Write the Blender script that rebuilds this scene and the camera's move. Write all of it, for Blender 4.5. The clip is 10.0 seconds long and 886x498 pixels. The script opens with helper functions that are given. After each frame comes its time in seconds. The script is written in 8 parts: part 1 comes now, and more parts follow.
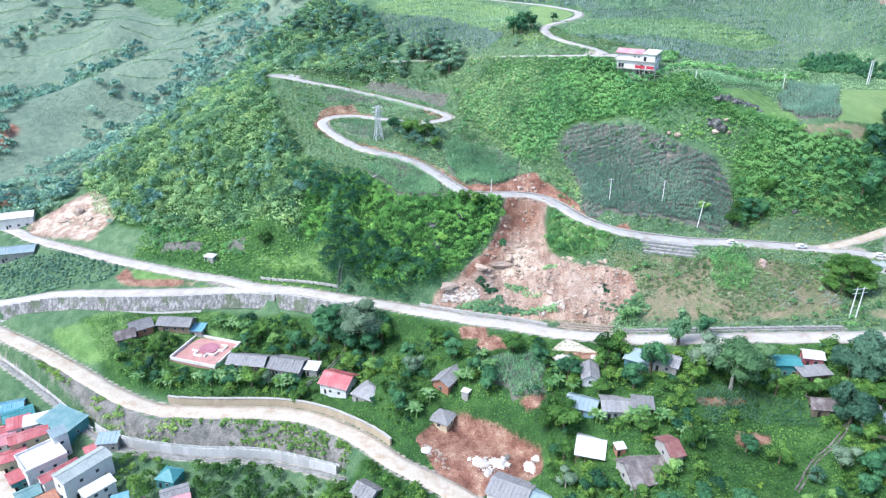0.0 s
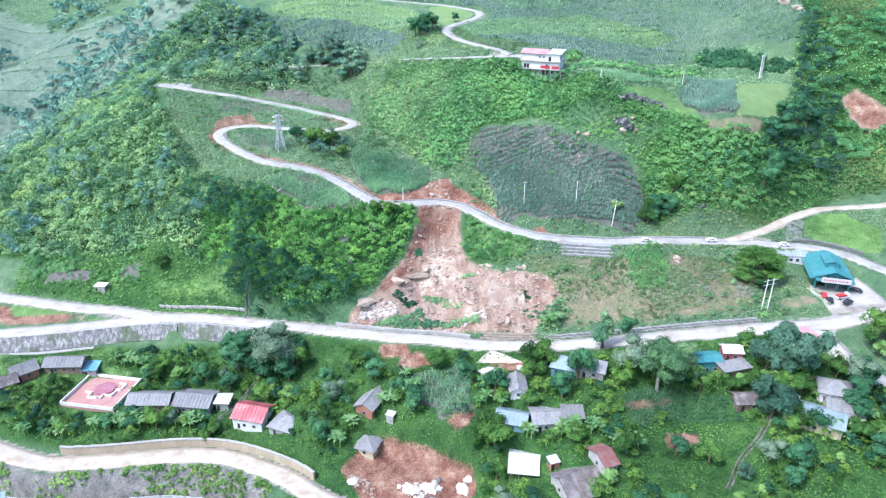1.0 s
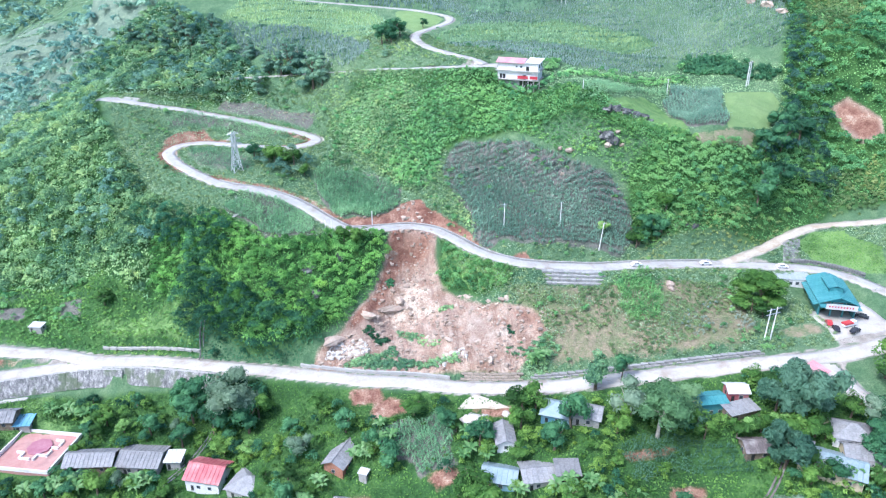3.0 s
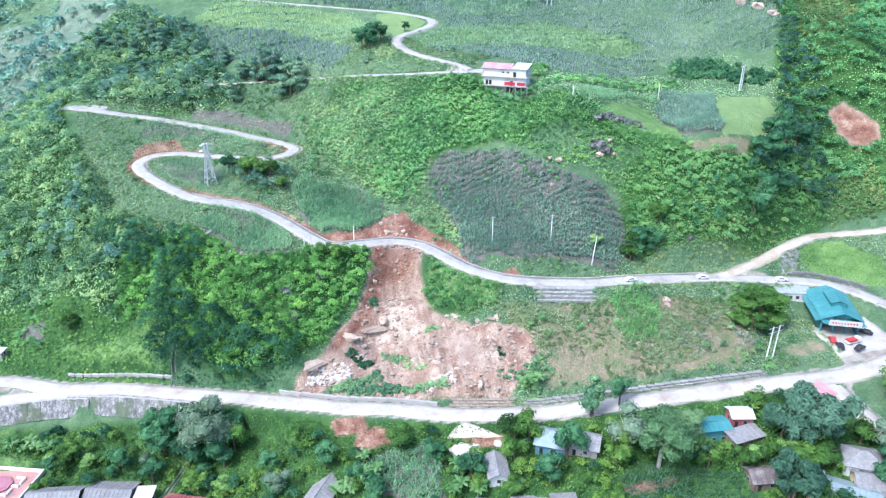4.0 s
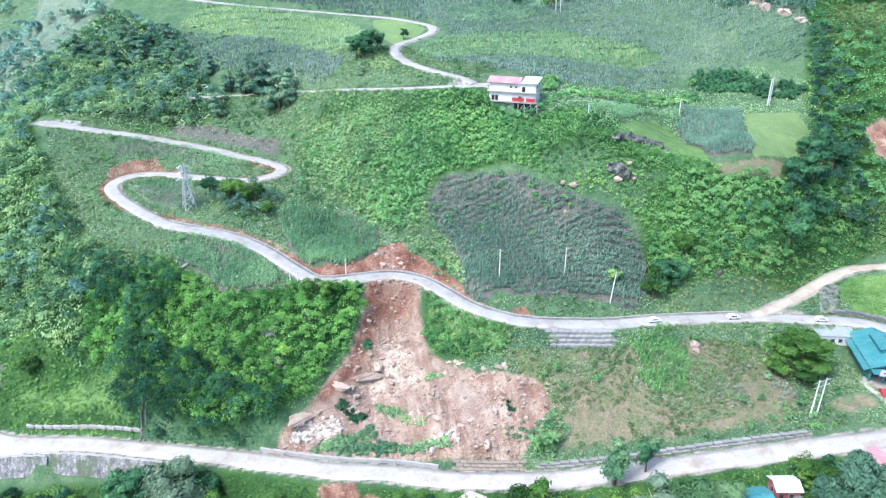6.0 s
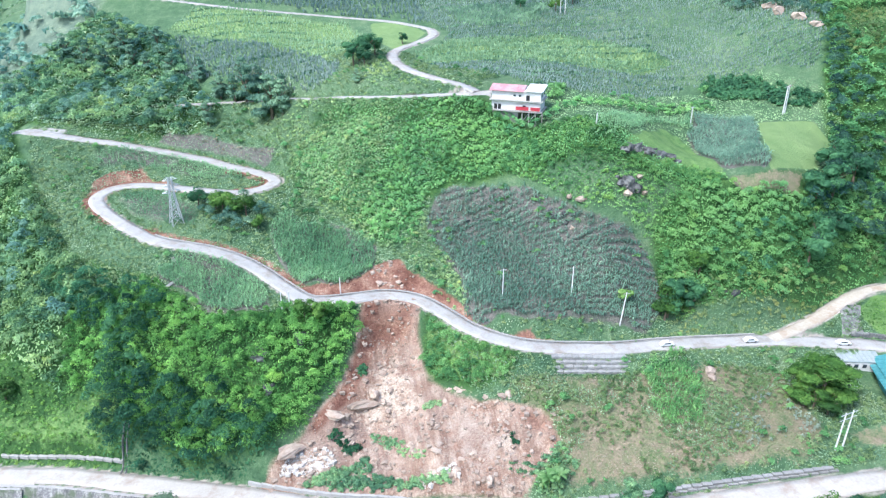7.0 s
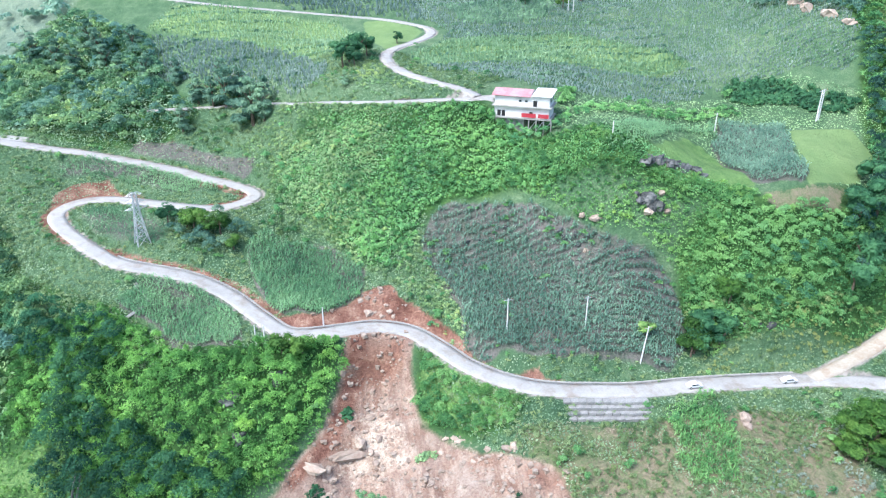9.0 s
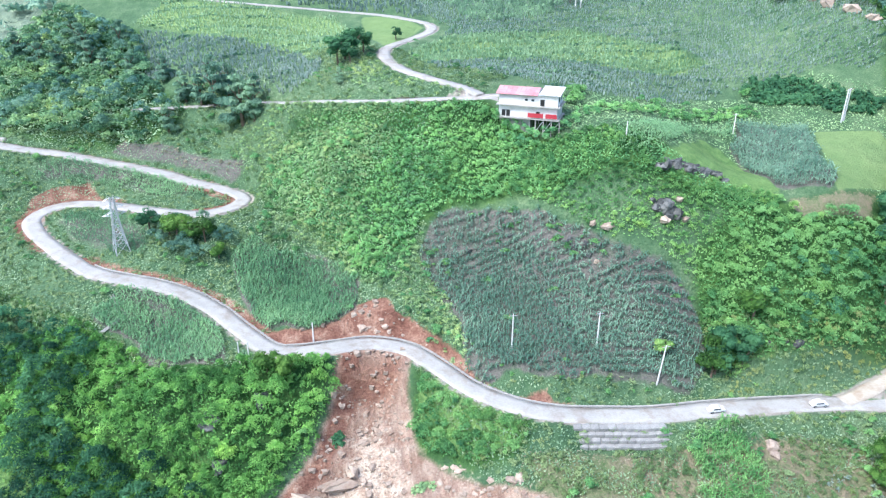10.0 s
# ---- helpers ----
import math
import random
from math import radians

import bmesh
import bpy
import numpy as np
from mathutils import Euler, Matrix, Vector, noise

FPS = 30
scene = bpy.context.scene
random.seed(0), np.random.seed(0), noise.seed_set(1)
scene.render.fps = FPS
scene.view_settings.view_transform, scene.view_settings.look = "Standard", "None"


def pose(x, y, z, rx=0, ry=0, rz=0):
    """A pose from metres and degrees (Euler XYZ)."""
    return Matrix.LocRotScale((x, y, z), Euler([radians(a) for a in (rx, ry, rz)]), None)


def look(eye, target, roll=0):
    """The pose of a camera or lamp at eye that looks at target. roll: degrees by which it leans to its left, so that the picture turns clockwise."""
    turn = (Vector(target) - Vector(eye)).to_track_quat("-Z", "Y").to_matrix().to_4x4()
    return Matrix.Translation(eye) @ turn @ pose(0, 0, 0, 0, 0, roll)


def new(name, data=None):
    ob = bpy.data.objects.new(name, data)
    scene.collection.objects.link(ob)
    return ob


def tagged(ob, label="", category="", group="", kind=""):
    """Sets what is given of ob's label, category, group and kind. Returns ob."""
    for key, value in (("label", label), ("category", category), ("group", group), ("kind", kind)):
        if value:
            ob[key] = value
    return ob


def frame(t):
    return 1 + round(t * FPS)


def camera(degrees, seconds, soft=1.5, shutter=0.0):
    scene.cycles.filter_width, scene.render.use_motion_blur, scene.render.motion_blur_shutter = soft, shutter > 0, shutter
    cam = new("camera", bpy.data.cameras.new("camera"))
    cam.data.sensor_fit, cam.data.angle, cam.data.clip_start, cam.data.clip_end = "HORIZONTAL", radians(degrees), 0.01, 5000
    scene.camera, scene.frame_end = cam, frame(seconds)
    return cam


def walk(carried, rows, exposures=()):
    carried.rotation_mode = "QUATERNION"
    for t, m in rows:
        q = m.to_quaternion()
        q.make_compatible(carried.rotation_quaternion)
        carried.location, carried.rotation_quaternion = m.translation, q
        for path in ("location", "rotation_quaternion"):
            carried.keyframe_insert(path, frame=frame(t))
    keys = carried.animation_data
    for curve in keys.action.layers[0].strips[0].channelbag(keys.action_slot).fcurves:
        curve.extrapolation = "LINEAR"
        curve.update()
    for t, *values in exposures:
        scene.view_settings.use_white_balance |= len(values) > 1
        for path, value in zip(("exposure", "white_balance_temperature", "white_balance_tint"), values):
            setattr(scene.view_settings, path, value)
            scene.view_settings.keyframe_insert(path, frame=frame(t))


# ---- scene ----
cam = camera(64.5, 10.0, 1.25)
PLAN = 1.4  # metres to one unit of the plan below
METRES, EYE, TILT, LEAN, TURN = 100.0 * PLAN, 100.0 * PLAN, -24.5, 0.0, 0.0
ROWS = [
    (0.0, 0.0, 0.0, 0.0, -0.0, -0.0, 0.0),
    (0.5, -0.0053, 0.0399, 0.0184, -4.05, -0.11, 1.87),
    (1.0, -0.0105, 0.083, 0.0391, -7.37, -0.32, 3.36),
    (1.5, -0.0121, 0.126, 0.0584, -7.7, -0.36, 3.49),
    (2.0, -0.0095, 0.171, 0.0785, -7.7, -0.36, 3.47),
    (2.5, -0.0027, 0.2134, 0.0971, -8.62, -0.39, 3.89),
    (4.0, 0.0183, 0.3498, 0.1619, -11.27, -0.67, 5.1),
    (4.5, 0.0274, 0.3957, 0.1821, -11.26, -0.66, 5.09),
    (5.0, 0.0379, 0.443, 0.2036, -11.25, -0.65, 5.09),
    (5.5, 0.0483, 0.4877, 0.2246, -11.25, -0.67, 5.07),
    (7.0, 0.0834, 0.6216, 0.2861, -11.14, -0.66, 5.02),
    (7.5, 0.0951, 0.664, 0.3056, -11.11, -0.68, 5.0),
    (8.0, 0.1072, 0.7069, 0.3198, -11.08, -0.65, 4.97),
    (8.5, 0.1205, 0.7553, 0.3272, -11.05, -0.61, 4.97),
    (9.0, 0.1337, 0.8041, 0.3344, -11.03, -0.59, 4.96),
    (9.5, 0.1475, 0.8569, 0.3429, -10.93, -0.55, 4.9),
    (10.0, 0.1603, 0.9087, 0.3513, -10.84, -0.51, 4.81),
]
walk(cam, [(t, pose(0, 0, EYE, TILT, LEAN, TURN) @ pose(METRES * x, METRES * y, METRES * z, 90 + pitch, roll, yaw)) for t, x, y, z, yaw, pitch, roll in ROWS], exposures=[(0.0, 0.82, 5640, 11.0), (1.5, 0.9, 5420, 13.5), (4.5, 0.89, 5500, 12.5), (7.0, 0.84, 5660, 10.5), (10.0, 0.86, 5700, 10.5)])

# ---- light: a bright, thinly overcast noon ----
SUN_UP, SUN_ROUND = 56.0, 243.0
world = bpy.data.worlds.new("sky")
scene.world = world
world.use_nodes = True
sky_nodes = world.node_tree
sky_tex = sky_nodes.nodes.new("ShaderNodeTexSky")
sky_tex.sky_type, sky_tex.sun_disc = "NISHITA", False
sky_tex.sun_elevation, sky_tex.sun_rotation = radians(SUN_UP), radians(SUN_ROUND)
sky_tex.air_density, sky_tex.dust_density, sky_tex.ozone_density = 1.0, 3.0, 1.0
sky_back = sky_nodes.nodes["Background"]
sky_nodes.links.new(sky_tex.outputs[0], sky_back.inputs[0])
sky_back.inputs[1].default_value = 0.18
sun = new("sun", bpy.data.lights.new("sun", "SUN"))
sun.data.energy, sun.data.angle, sun.data.color = 2.3, radians(16), (1.0, 0.965, 0.9)
sun_way = Vector((math.sin(radians(SUN_ROUND)) * math.cos(radians(SUN_UP)),
                  math.cos(radians(SUN_ROUND)) * math.cos(radians(SUN_UP)), math.sin(radians(SUN_UP))))
sun.matrix_world = look(sun_way * 500, (0, 0, 0))

# ---- materials ----
def graph(name, rough=0.85, metal=0.0):
    m = bpy.data.materials.new(name)
    m.use_nodes = True
    t = m.node_tree
    b = t.nodes["Principled BSDF"]
    b.inputs["Roughness"].default_value, b.inputs["Metallic"].default_value = rough, metal
    b.inputs["Specular IOR Level"].default_value = 0.25
    return m, t, b


def place(t, kind="Object"):
    return t.nodes.new("ShaderNodeTexCoord").outputs[kind]


def fuzz(t, at, scale, detail=4.0, rough=0.6):
    n = t.nodes.new("ShaderNodeTexNoise")
    n.inputs["Scale"].default_value, n.inputs["Detail"].default_value = scale, detail
    n.inputs["Roughness"].default_value = rough
    t.links.new(at, n.inputs["Vector"])
    return n.outputs["Fac"]


def ramp(t, fac, stops):
    r = t.nodes.new("ShaderNodeValToRGB")
    els = r.color_ramp.elements
    while len(els) < len(stops):
        els.new(0.5)
    for e, (p, c) in zip(els, stops):
        e.position, e.color = p, (*c, 1)
    t.links.new(fac, r.inputs[0])
    return r.outputs[0]


def mix(t, fac, a, b, how="MIX"):
    n = t.nodes.new("ShaderNodeMix")
    n.data_type, n.blend_type = "RGBA", how
    for value, slot in ((fac, n.inputs[0]), (a, n.inputs[6]), (b, n.inputs[7])):
        if isinstance(value, (int, float)):
            slot.default_value = value
        elif isinstance(value, tuple):
            slot.default_value = (*value, 1)
        else:
            t.links.new(value, slot)
    return n.outputs[2]


def sums(t, how, a, b):
    n = t.nodes.new("ShaderNodeMath")
    n.operation = how
    for value, slot in ((a, n.inputs[0]), (b, n.inputs[1])):
        if isinstance(value, (int, float)):
            slot.default_value = value
        else:
            t.links.new(value, slot)
    return n.outputs[0]


def relief(t, b, height, strength=0.5, distance=0.1):
    n = t.nodes.new("ShaderNodeBump")
    n.inputs["Strength"].default_value, n.inputs["Distance"].default_value = strength, distance
    t.links.new(height, n.inputs["Height"])
    t.links.new(n.outputs[0], b.inputs["Normal"])


def attribute(t, name):
    n = t.nodes.new("ShaderNodeAttribute")
    n.attribute_name = name
    return n.outputs["Fac"]


def surface(name, a, b, scale=0.6, fine=6.0, rough=0.85, metal=0.0, bump=0.3, stain=None, vary=0.0):
    """Two tones of a surface, mottled at two scales, with stains and a change from thing to thing."""
    m, t, p = graph(name, rough, metal)
    at = place(t)
    big, small = fuzz(t, at, scale), fuzz(t, at, fine, 3)
    both = sums(t, "ADD", sums(t, "MULTIPLY", big, 0.6), sums(t, "MULTIPLY", small, 0.4))
    col = ramp(t, both, [(0.38, a), (0.62, b)])
    if stain:
        col = mix(t, sums(t, "MULTIPLY", ramp(t, fuzz(t, at, scale * 0.7 + 0.13, 5, 0.7), [(0.5, (0, 0, 0)), (0.68, (1, 1, 1))]), 0.75), col, stain)
    if vary:
        rnd = t.nodes.new("ShaderNodeObjectInfo").outputs["Random"]
        h = t.nodes.new("ShaderNodeHueSaturation")
        t.links.new(sums(t, "ADD", sums(t, "MULTIPLY", rnd, vary), 1 - vary / 2), h.inputs["Value"])
        t.links.new(col, h.inputs["Color"])
        col = h.outputs[0]
    t.links.new(col, p.inputs["Base Color"])
    relief(t, p, small, bump, 0.05)
    return m


def leafy(name, dark, mid, light, patch=0.06, through_light=0.33):
    """Foliage: tone by plant, by leaf and by patches of the slope; some light passes through the leaves."""
    m, t, p = graph(name, 0.62)
    geo = t.nodes.new("ShaderNodeNewGeometry")
    island = geo.outputs["Random Per Island"]
    patches = fuzz(t, geo.outputs["Position"], patch, 3)
    clump = fuzz(t, geo.outputs["Position"], 0.3, 2)
    rnd = t.nodes.new("ShaderNodeObjectInfo").outputs["Random"]
    f = sums(t, "ADD", sums(t, "MULTIPLY", island, 0.24), sums(t, "MULTIPLY", patches, 1.1))
    f = sums(t, "ADD", sums(t, "SUBTRACT", f, 0.34), sums(t, "MULTIPLY", clump, 0.55))
    f = sums(t, "ADD", f, sums(t, "MULTIPLY", sums(t, "SUBTRACT", rnd, 0.5), 0.3))
    f = sums(t, "ADD", f, attribute(t, "tone"))
    col = ramp(t, f, [(0.34, dark), (0.6, mid), (0.88, light)])
    col = mix(t, attribute(t, "cool"), col, mix(t, 1.0, col, (0.7, 0.84, 1.02), "MULTIPLY"))
    col = mix(t, attribute(t, "warm"), col, mix(t, 1.0, col, (1.3, 1.08, 0.8), "MULTIPLY"))
    t.links.new(col, p.inputs["Base Color"])
    p.inputs["Specular IOR Level"].default_value = 0.2
    glow = t.nodes.new("ShaderNodeBsdfTranslucent")
    t.links.new(col, glow.inputs["Color"])
    both = t.nodes.new("ShaderNodeMixShader")
    both.inputs[0].default_value = through_light
    t.links.new(p.outputs[0], both.inputs[1])
    t.links.new(glow.outputs[0], both.inputs[2])
    t.links.new(both.outputs[0], t.nodes["Material Output"].inputs["Surface"])
    return m


def ground_material():
    m, t, p = graph("hillside", 0.95)
    at = place(t)
    big, mid, fine = fuzz(t, at, 0.045, 4), fuzz(t, at, 0.3, 4), fuzz(t, at, 2.2, 3)
    grit = fuzz(t, at, 5.0, 4, 0.75)
    both = sums(t, "ADD", sums(t, "MULTIPLY", big, 0.5), sums(t, "MULTIPLY", mid, 0.5))
    tufty = sums(t, "ADD", sums(t, "ADD", sums(t, "MULTIPLY", big, 0.3), sums(t, "MULTIPLY", mid, 0.4)), sums(t, "MULTIPLY", fine, 0.3))
    # grass tones with blue raised to stand for haze
    grass = ramp(t, tufty, [(0.38, (0.055, 0.115, 0.06)), (0.47, (0.1, 0.185, 0.09)), (0.54, (0.15, 0.24, 0.12)), (0.63, (0.24, 0.32, 0.18))])
    grass = mix(t, ramp(t, grit, [(0.45, (0.5, 0.5, 0.5)), (0.6, (0, 0, 0))]), grass, (0.06, 0.125, 0.055))
    ragged = sums(t, "ADD", sums(t, "MULTIPLY", mid, 0.9), sums(t, "MULTIPLY", fine, 0.5))

    def zone(col, name, tone, edge=0.7):
        a = sums(t, "ADD", sums(t, "MULTIPLY", attribute(t, name), 1.35), sums(t, "SUBTRACT", sums(t, "MULTIPLY", ragged, edge), edge * 0.98))
        return mix(t, ramp(t, a, [(0.25, (0, 0, 0)), (0.55, (1, 1, 1))]), col, tone)
    # garden green; its dark tone also stands for shade under woods and brush
    garden = ramp(t, tufty, [(0.38, (0.022, 0.065, 0.02)), (0.5, (0.046, 0.115, 0.03)), (0.62, (0.1, 0.195, 0.052))])
    # far meadow: haze put into the colour, paler and bluer
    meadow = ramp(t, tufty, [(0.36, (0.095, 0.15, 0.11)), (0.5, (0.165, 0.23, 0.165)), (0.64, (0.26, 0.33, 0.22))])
    lush = ramp(t, tufty, [(0.4, (0.1, 0.2, 0.06)), (0.6, (0.21, 0.34, 0.11))])
    pale = ramp(t, both, [(0.35, (0.15, 0.25, 0.09)), (0.65, (0.23, 0.33, 0.13))])
    dry = ramp(t, tufty, [(0.38, (0.1, 0.16, 0.06)), (0.48, (0.19, 0.21, 0.11)), (0.56, (0.27, 0.23, 0.15)), (0.66, (0.38, 0.3, 0.22))])
    crop = ramp(t, tufty, [(0.4, (0.1, 0.125, 0.09)), (0.52, (0.165, 0.158, 0.138)), (0.64, (0.25, 0.22, 0.2))])
    soil = ramp(t, sums(t, "ADD", sums(t, "MULTIPLY", mid, 0.65), sums(t, "MULTIPLY", fine, 0.35)),
                [(0.36, (0.135, 0.06, 0.042)), (0.48, (0.235, 0.118, 0.082)), (0.58, (0.35, 0.21, 0.148)), (0.68, (0.5, 0.4, 0.3))])
    stony = sums(t, "ADD", sums(t, "ADD", sums(t, "MULTIPLY", mid, 0.45), sums(t, "MULTIPLY", fine, 0.25)), sums(t, "MULTIPLY", grit, 0.3))
    rubble = ramp(t, stony, [(0.36, (0.22, 0.125, 0.085)), (0.45, (0.36, 0.24, 0.175)), (0.53, (0.47, 0.36, 0.275)), (0.64, (0.62, 0.53, 0.43))])
    stretch = t.nodes.new("ShaderNodeMapping")
    stretch.inputs["Scale"].default_value = (1.0, 0.16, 0.3)
    t.links.new(at, stretch.inputs["Vector"])
    streak = fuzz(t, stretch.outputs[0], 0.55, 4, 0.65)
    # erosion streaks, darkened further as painted shadow of the slide's relief
    rubble = mix(t, sums(t, "MULTIPLY", ramp(t, streak, [(0.42, (0, 0, 0)), (0.58, (1, 1, 1))]), 0.6), rubble, (0.17, 0.095, 0.068))
    rubble = mix(t, sums(t, "MULTIPLY", ramp(t, big, [(0.42, (0, 0, 0)), (0.6, (1, 1, 1))]), 0.4), rubble, (0.33, 0.25, 0.21))
    lime = ramp(t, stony, [(0.38, (0.33, 0.22, 0.15)), (0.48, (0.48, 0.37, 0.28)), (0.6, (0.66, 0.58, 0.47))])
    ash = ramp(t, stony, [(0.38, (0.22, 0.14, 0.105)), (0.5, (0.36, 0.275, 0.22)), (0.62, (0.5, 0.42, 0.34))])
    rock = ramp(t, stony, [(0.38, (0.1, 0.1, 0.09)), (0.5, (0.2, 0.195, 0.175)), (0.62, (0.34, 0.325, 0.29))])
    gravel = ramp(t, mid, [(0.35, (0.3, 0.27, 0.23)), (0.65, (0.44, 0.4, 0.35))])
    col = grass
    for name, tone, edge in (("meadow", meadow, 0.5), ("garden", garden, 0.4), ("lush", lush, 0.7), ("pale", pale, 0.25), ("dry", dry, 1.1), ("crop", crop, 0.4), ("gravel", gravel, 0.4),
                             ("rubble", rubble, 0.6), ("ash", ash, 0.9), ("lime", lime, 1.1), ("soil", soil, 0.9), ("rock", rock, 0.7)):
        col = zone(col, name, tone, edge)
    t.links.new(col, p.inputs["Base Color"])
    relief(t, p, sums(t, "ADD", mid, sums(t, "ADD", sums(t, "MULTIPLY", fine, 0.7), sums(t, "MULTIPLY", grit, 0.3))), 1.0, 0.9)
    return m


M_GROUND = ground_material()
M_ROAD = surface("concrete_road", (0.331, 0.324, 0.302), (0.432, 0.418, 0.389), 0.25, 3.0, 0.9, stain=(0.259, 0.223, 0.18))
M_ROADM = surface("main_road", (0.38, 0.357, 0.318), (0.47, 0.445, 0.4), 0.15, 2.0, 0.9, stain=(0.3, 0.24, 0.185))
M_DUST = surface("dusty_road", (0.396, 0.346, 0.274), (0.49, 0.446, 0.374), 0.2, 2.0, 0.95, stain=(0.324, 0.238, 0.158))
M_LEAF = [
    # bright leaves: blue raised in the colour for haze on upper slopes
    leafy("leaves_bright", (0.0794, 0.189, 0.106), (0.223, 0.403, 0.188), (0.461, 0.65, 0.294)),
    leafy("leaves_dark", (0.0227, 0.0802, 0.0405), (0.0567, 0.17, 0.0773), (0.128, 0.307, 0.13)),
    leafy("leaves_blue", (0.0272, 0.0791, 0.0541), (0.068, 0.159, 0.0984), (0.136, 0.258, 0.164)),
    leafy("leaves_lime", (0.1, 0.22, 0.057), (0.23, 0.41, 0.114), (0.42, 0.6, 0.205)),
    leafy("leaves_grey", (0.0738, 0.135, 0.08), (0.152, 0.239, 0.144), (0.254, 0.351, 0.232)),
    # ridge and far leaves: haze put into the colour, paler and bluer
    leafy("leaves_ridge_haze", (0.135, 0.257, 0.191), (0.297, 0.47, 0.306), (0.544, 0.697, 0.444)),
    leafy("leaves_far_haze", (0.0831, 0.19, 0.136), (0.184, 0.325, 0.214), (0.349, 0.524, 0.32)),
]
M_PALELEAF = leafy("leaves_pale", (0.0656, 0.147, 0.0624), (0.131, 0.258, 0.109), (0.23, 0.377, 0.172))
M_GARDEN = leafy("garden_leaves", (0.0274, 0.0788, 0.0197), (0.0784, 0.187, 0.0379), (0.196, 0.355, 0.0759), 0.05)
M_SPUR = leafy("spur_leaves", (0.07, 0.205, 0.055), (0.205, 0.455, 0.115), (0.38, 0.69, 0.185), 0.05)
# fresh, shrub and grass leaves: haze added as blue in the colour
M_FRESH = leafy("fresh_leaves", (0.0706, 0.213, 0.0941), (0.183, 0.431, 0.169), (0.364, 0.663, 0.263), 0.05)
M_EAST = leafy("eastern_leaves", (0.0582, 0.177, 0.0673), (0.146, 0.347, 0.116), (0.303, 0.548, 0.192), 0.05)
M_SHRUB = leafy("shrub_leaves", (0.108, 0.224, 0.112), (0.274, 0.453, 0.212), (0.49, 0.669, 0.33), 0.05)
M_GRASS = leafy("grass_blades", (0.116, 0.218, 0.139), (0.259, 0.397, 0.229), (0.463, 0.582, 0.374), 0.04)
M_WEED = leafy("olive_weeds", (0.11, 0.2, 0.085), (0.2, 0.315, 0.135), (0.31, 0.42, 0.205), 0.05)
# far grass with the haze over it mixed into its colour
M_HAZE = leafy("haze_pale_grass", (0.12, 0.19, 0.145), (0.2, 0.28, 0.2), (0.32, 0.4, 0.28), 0.02)
M_DRYGRASS = leafy("dry_grass_blades", (0.16, 0.175, 0.1), (0.29, 0.275, 0.18), (0.45, 0.4, 0.3), 0.06)
M_MAIZE = leafy("maize_leaves", (0.131, 0.254, 0.181), (0.255, 0.416, 0.292), (0.426, 0.606, 0.431), 0.03)
M_MAIZEG = leafy("maize_leaves_green", (0.0867, 0.218, 0.118), (0.185, 0.371, 0.188), (0.323, 0.537, 0.275), 0.03)
# plateau maize paled and blued in its colour to stand for haze
M_MAIZEN = leafy("maize_leaves_haze", (0.172, 0.264, 0.242), (0.272, 0.368, 0.324), (0.409, 0.502, 0.443), 0.012)
M_MAIZEY = leafy("maize_leaves_yellowing", (0.185, 0.328, 0.171), (0.308, 0.473, 0.265), (0.456, 0.616, 0.383), 0.02)
M_BANANA = leafy("banana_leaves", (0.07, 0.18, 0.057), (0.15, 0.3, 0.103), (0.28, 0.43, 0.194), 0.1)
M_BARK = surface("bark", (0.1, 0.075, 0.05), (0.2, 0.16, 0.12), 1.5, 9)
M_PALEBARK = surface("pale_bark", (0.3, 0.27, 0.22), (0.45, 0.42, 0.36), 1.5, 9)
M_ROCK = surface("limestone", (0.34, 0.26, 0.2), (0.52, 0.44, 0.36), 0.7, 4, bump=0.8, stain=(0.28, 0.17, 0.12), vary=0.4)
M_DARKROCK = surface("weathered_limestone", (0.055, 0.06, 0.058), (0.15, 0.155, 0.15), 0.6, 3, bump=0.9, stain=(0.24, 0.24, 0.225), vary=0.4)
M_STONE = surface("grey_masonry", (0.14, 0.145, 0.14), (0.29, 0.285, 0.27), 0.5, 3, bump=0.7, stain=(0.1, 0.12, 0.09), vary=0.35)
M_GABION = surface("gabion_stone", (0.22, 0.22, 0.21), (0.38, 0.375, 0.355), 0.8, 5, bump=0.9, stain=(0.15, 0.15, 0.13), vary=0.25)
def streaked(name, low, high, run):
    """Masonry with stones faintly showing and dark and pale streaks of run-off."""
    m, t, p = graph(name, 0.92)
    at = t.nodes.new("ShaderNodeNewGeometry").outputs["Position"]
    flow = t.nodes.new("ShaderNodeMapping")
    flow.inputs["Scale"].default_value = (1.0, 1.0, 0.12)
    t.links.new(at, flow.inputs["Vector"])
    streak, small, big = fuzz(t, flow.outputs[0], 0.7, 5, 0.7), fuzz(t, at, 2.2, 3), fuzz(t, at, 0.16, 3)
    col = ramp(t, sums(t, "ADD", sums(t, "MULTIPLY", streak, 0.65), sums(t, "MULTIPLY", small, 0.35)), [(0.36, low), (0.5, high), (0.62, run)])
    col = mix(t, ramp(t, big, [(0.5, (0, 0, 0)), (0.62, (0.8, 0.8, 0.8))]), col, (0.1, 0.13, 0.07))
    t.links.new(col, p.inputs["Base Color"])
    relief(t, p, small, 0.6, 0.1)
    return m


M_EARTHSTONE = surface("earth_stained_stone", (0.23, 0.19, 0.15), (0.4, 0.35, 0.28), 0.6, 4, bump=0.8, stain=(0.2, 0.15, 0.11), vary=0.3)
M_MASON = streaked("streaked_masonry", (0.085, 0.085, 0.085), (0.22, 0.215, 0.21), (0.47, 0.455, 0.42))
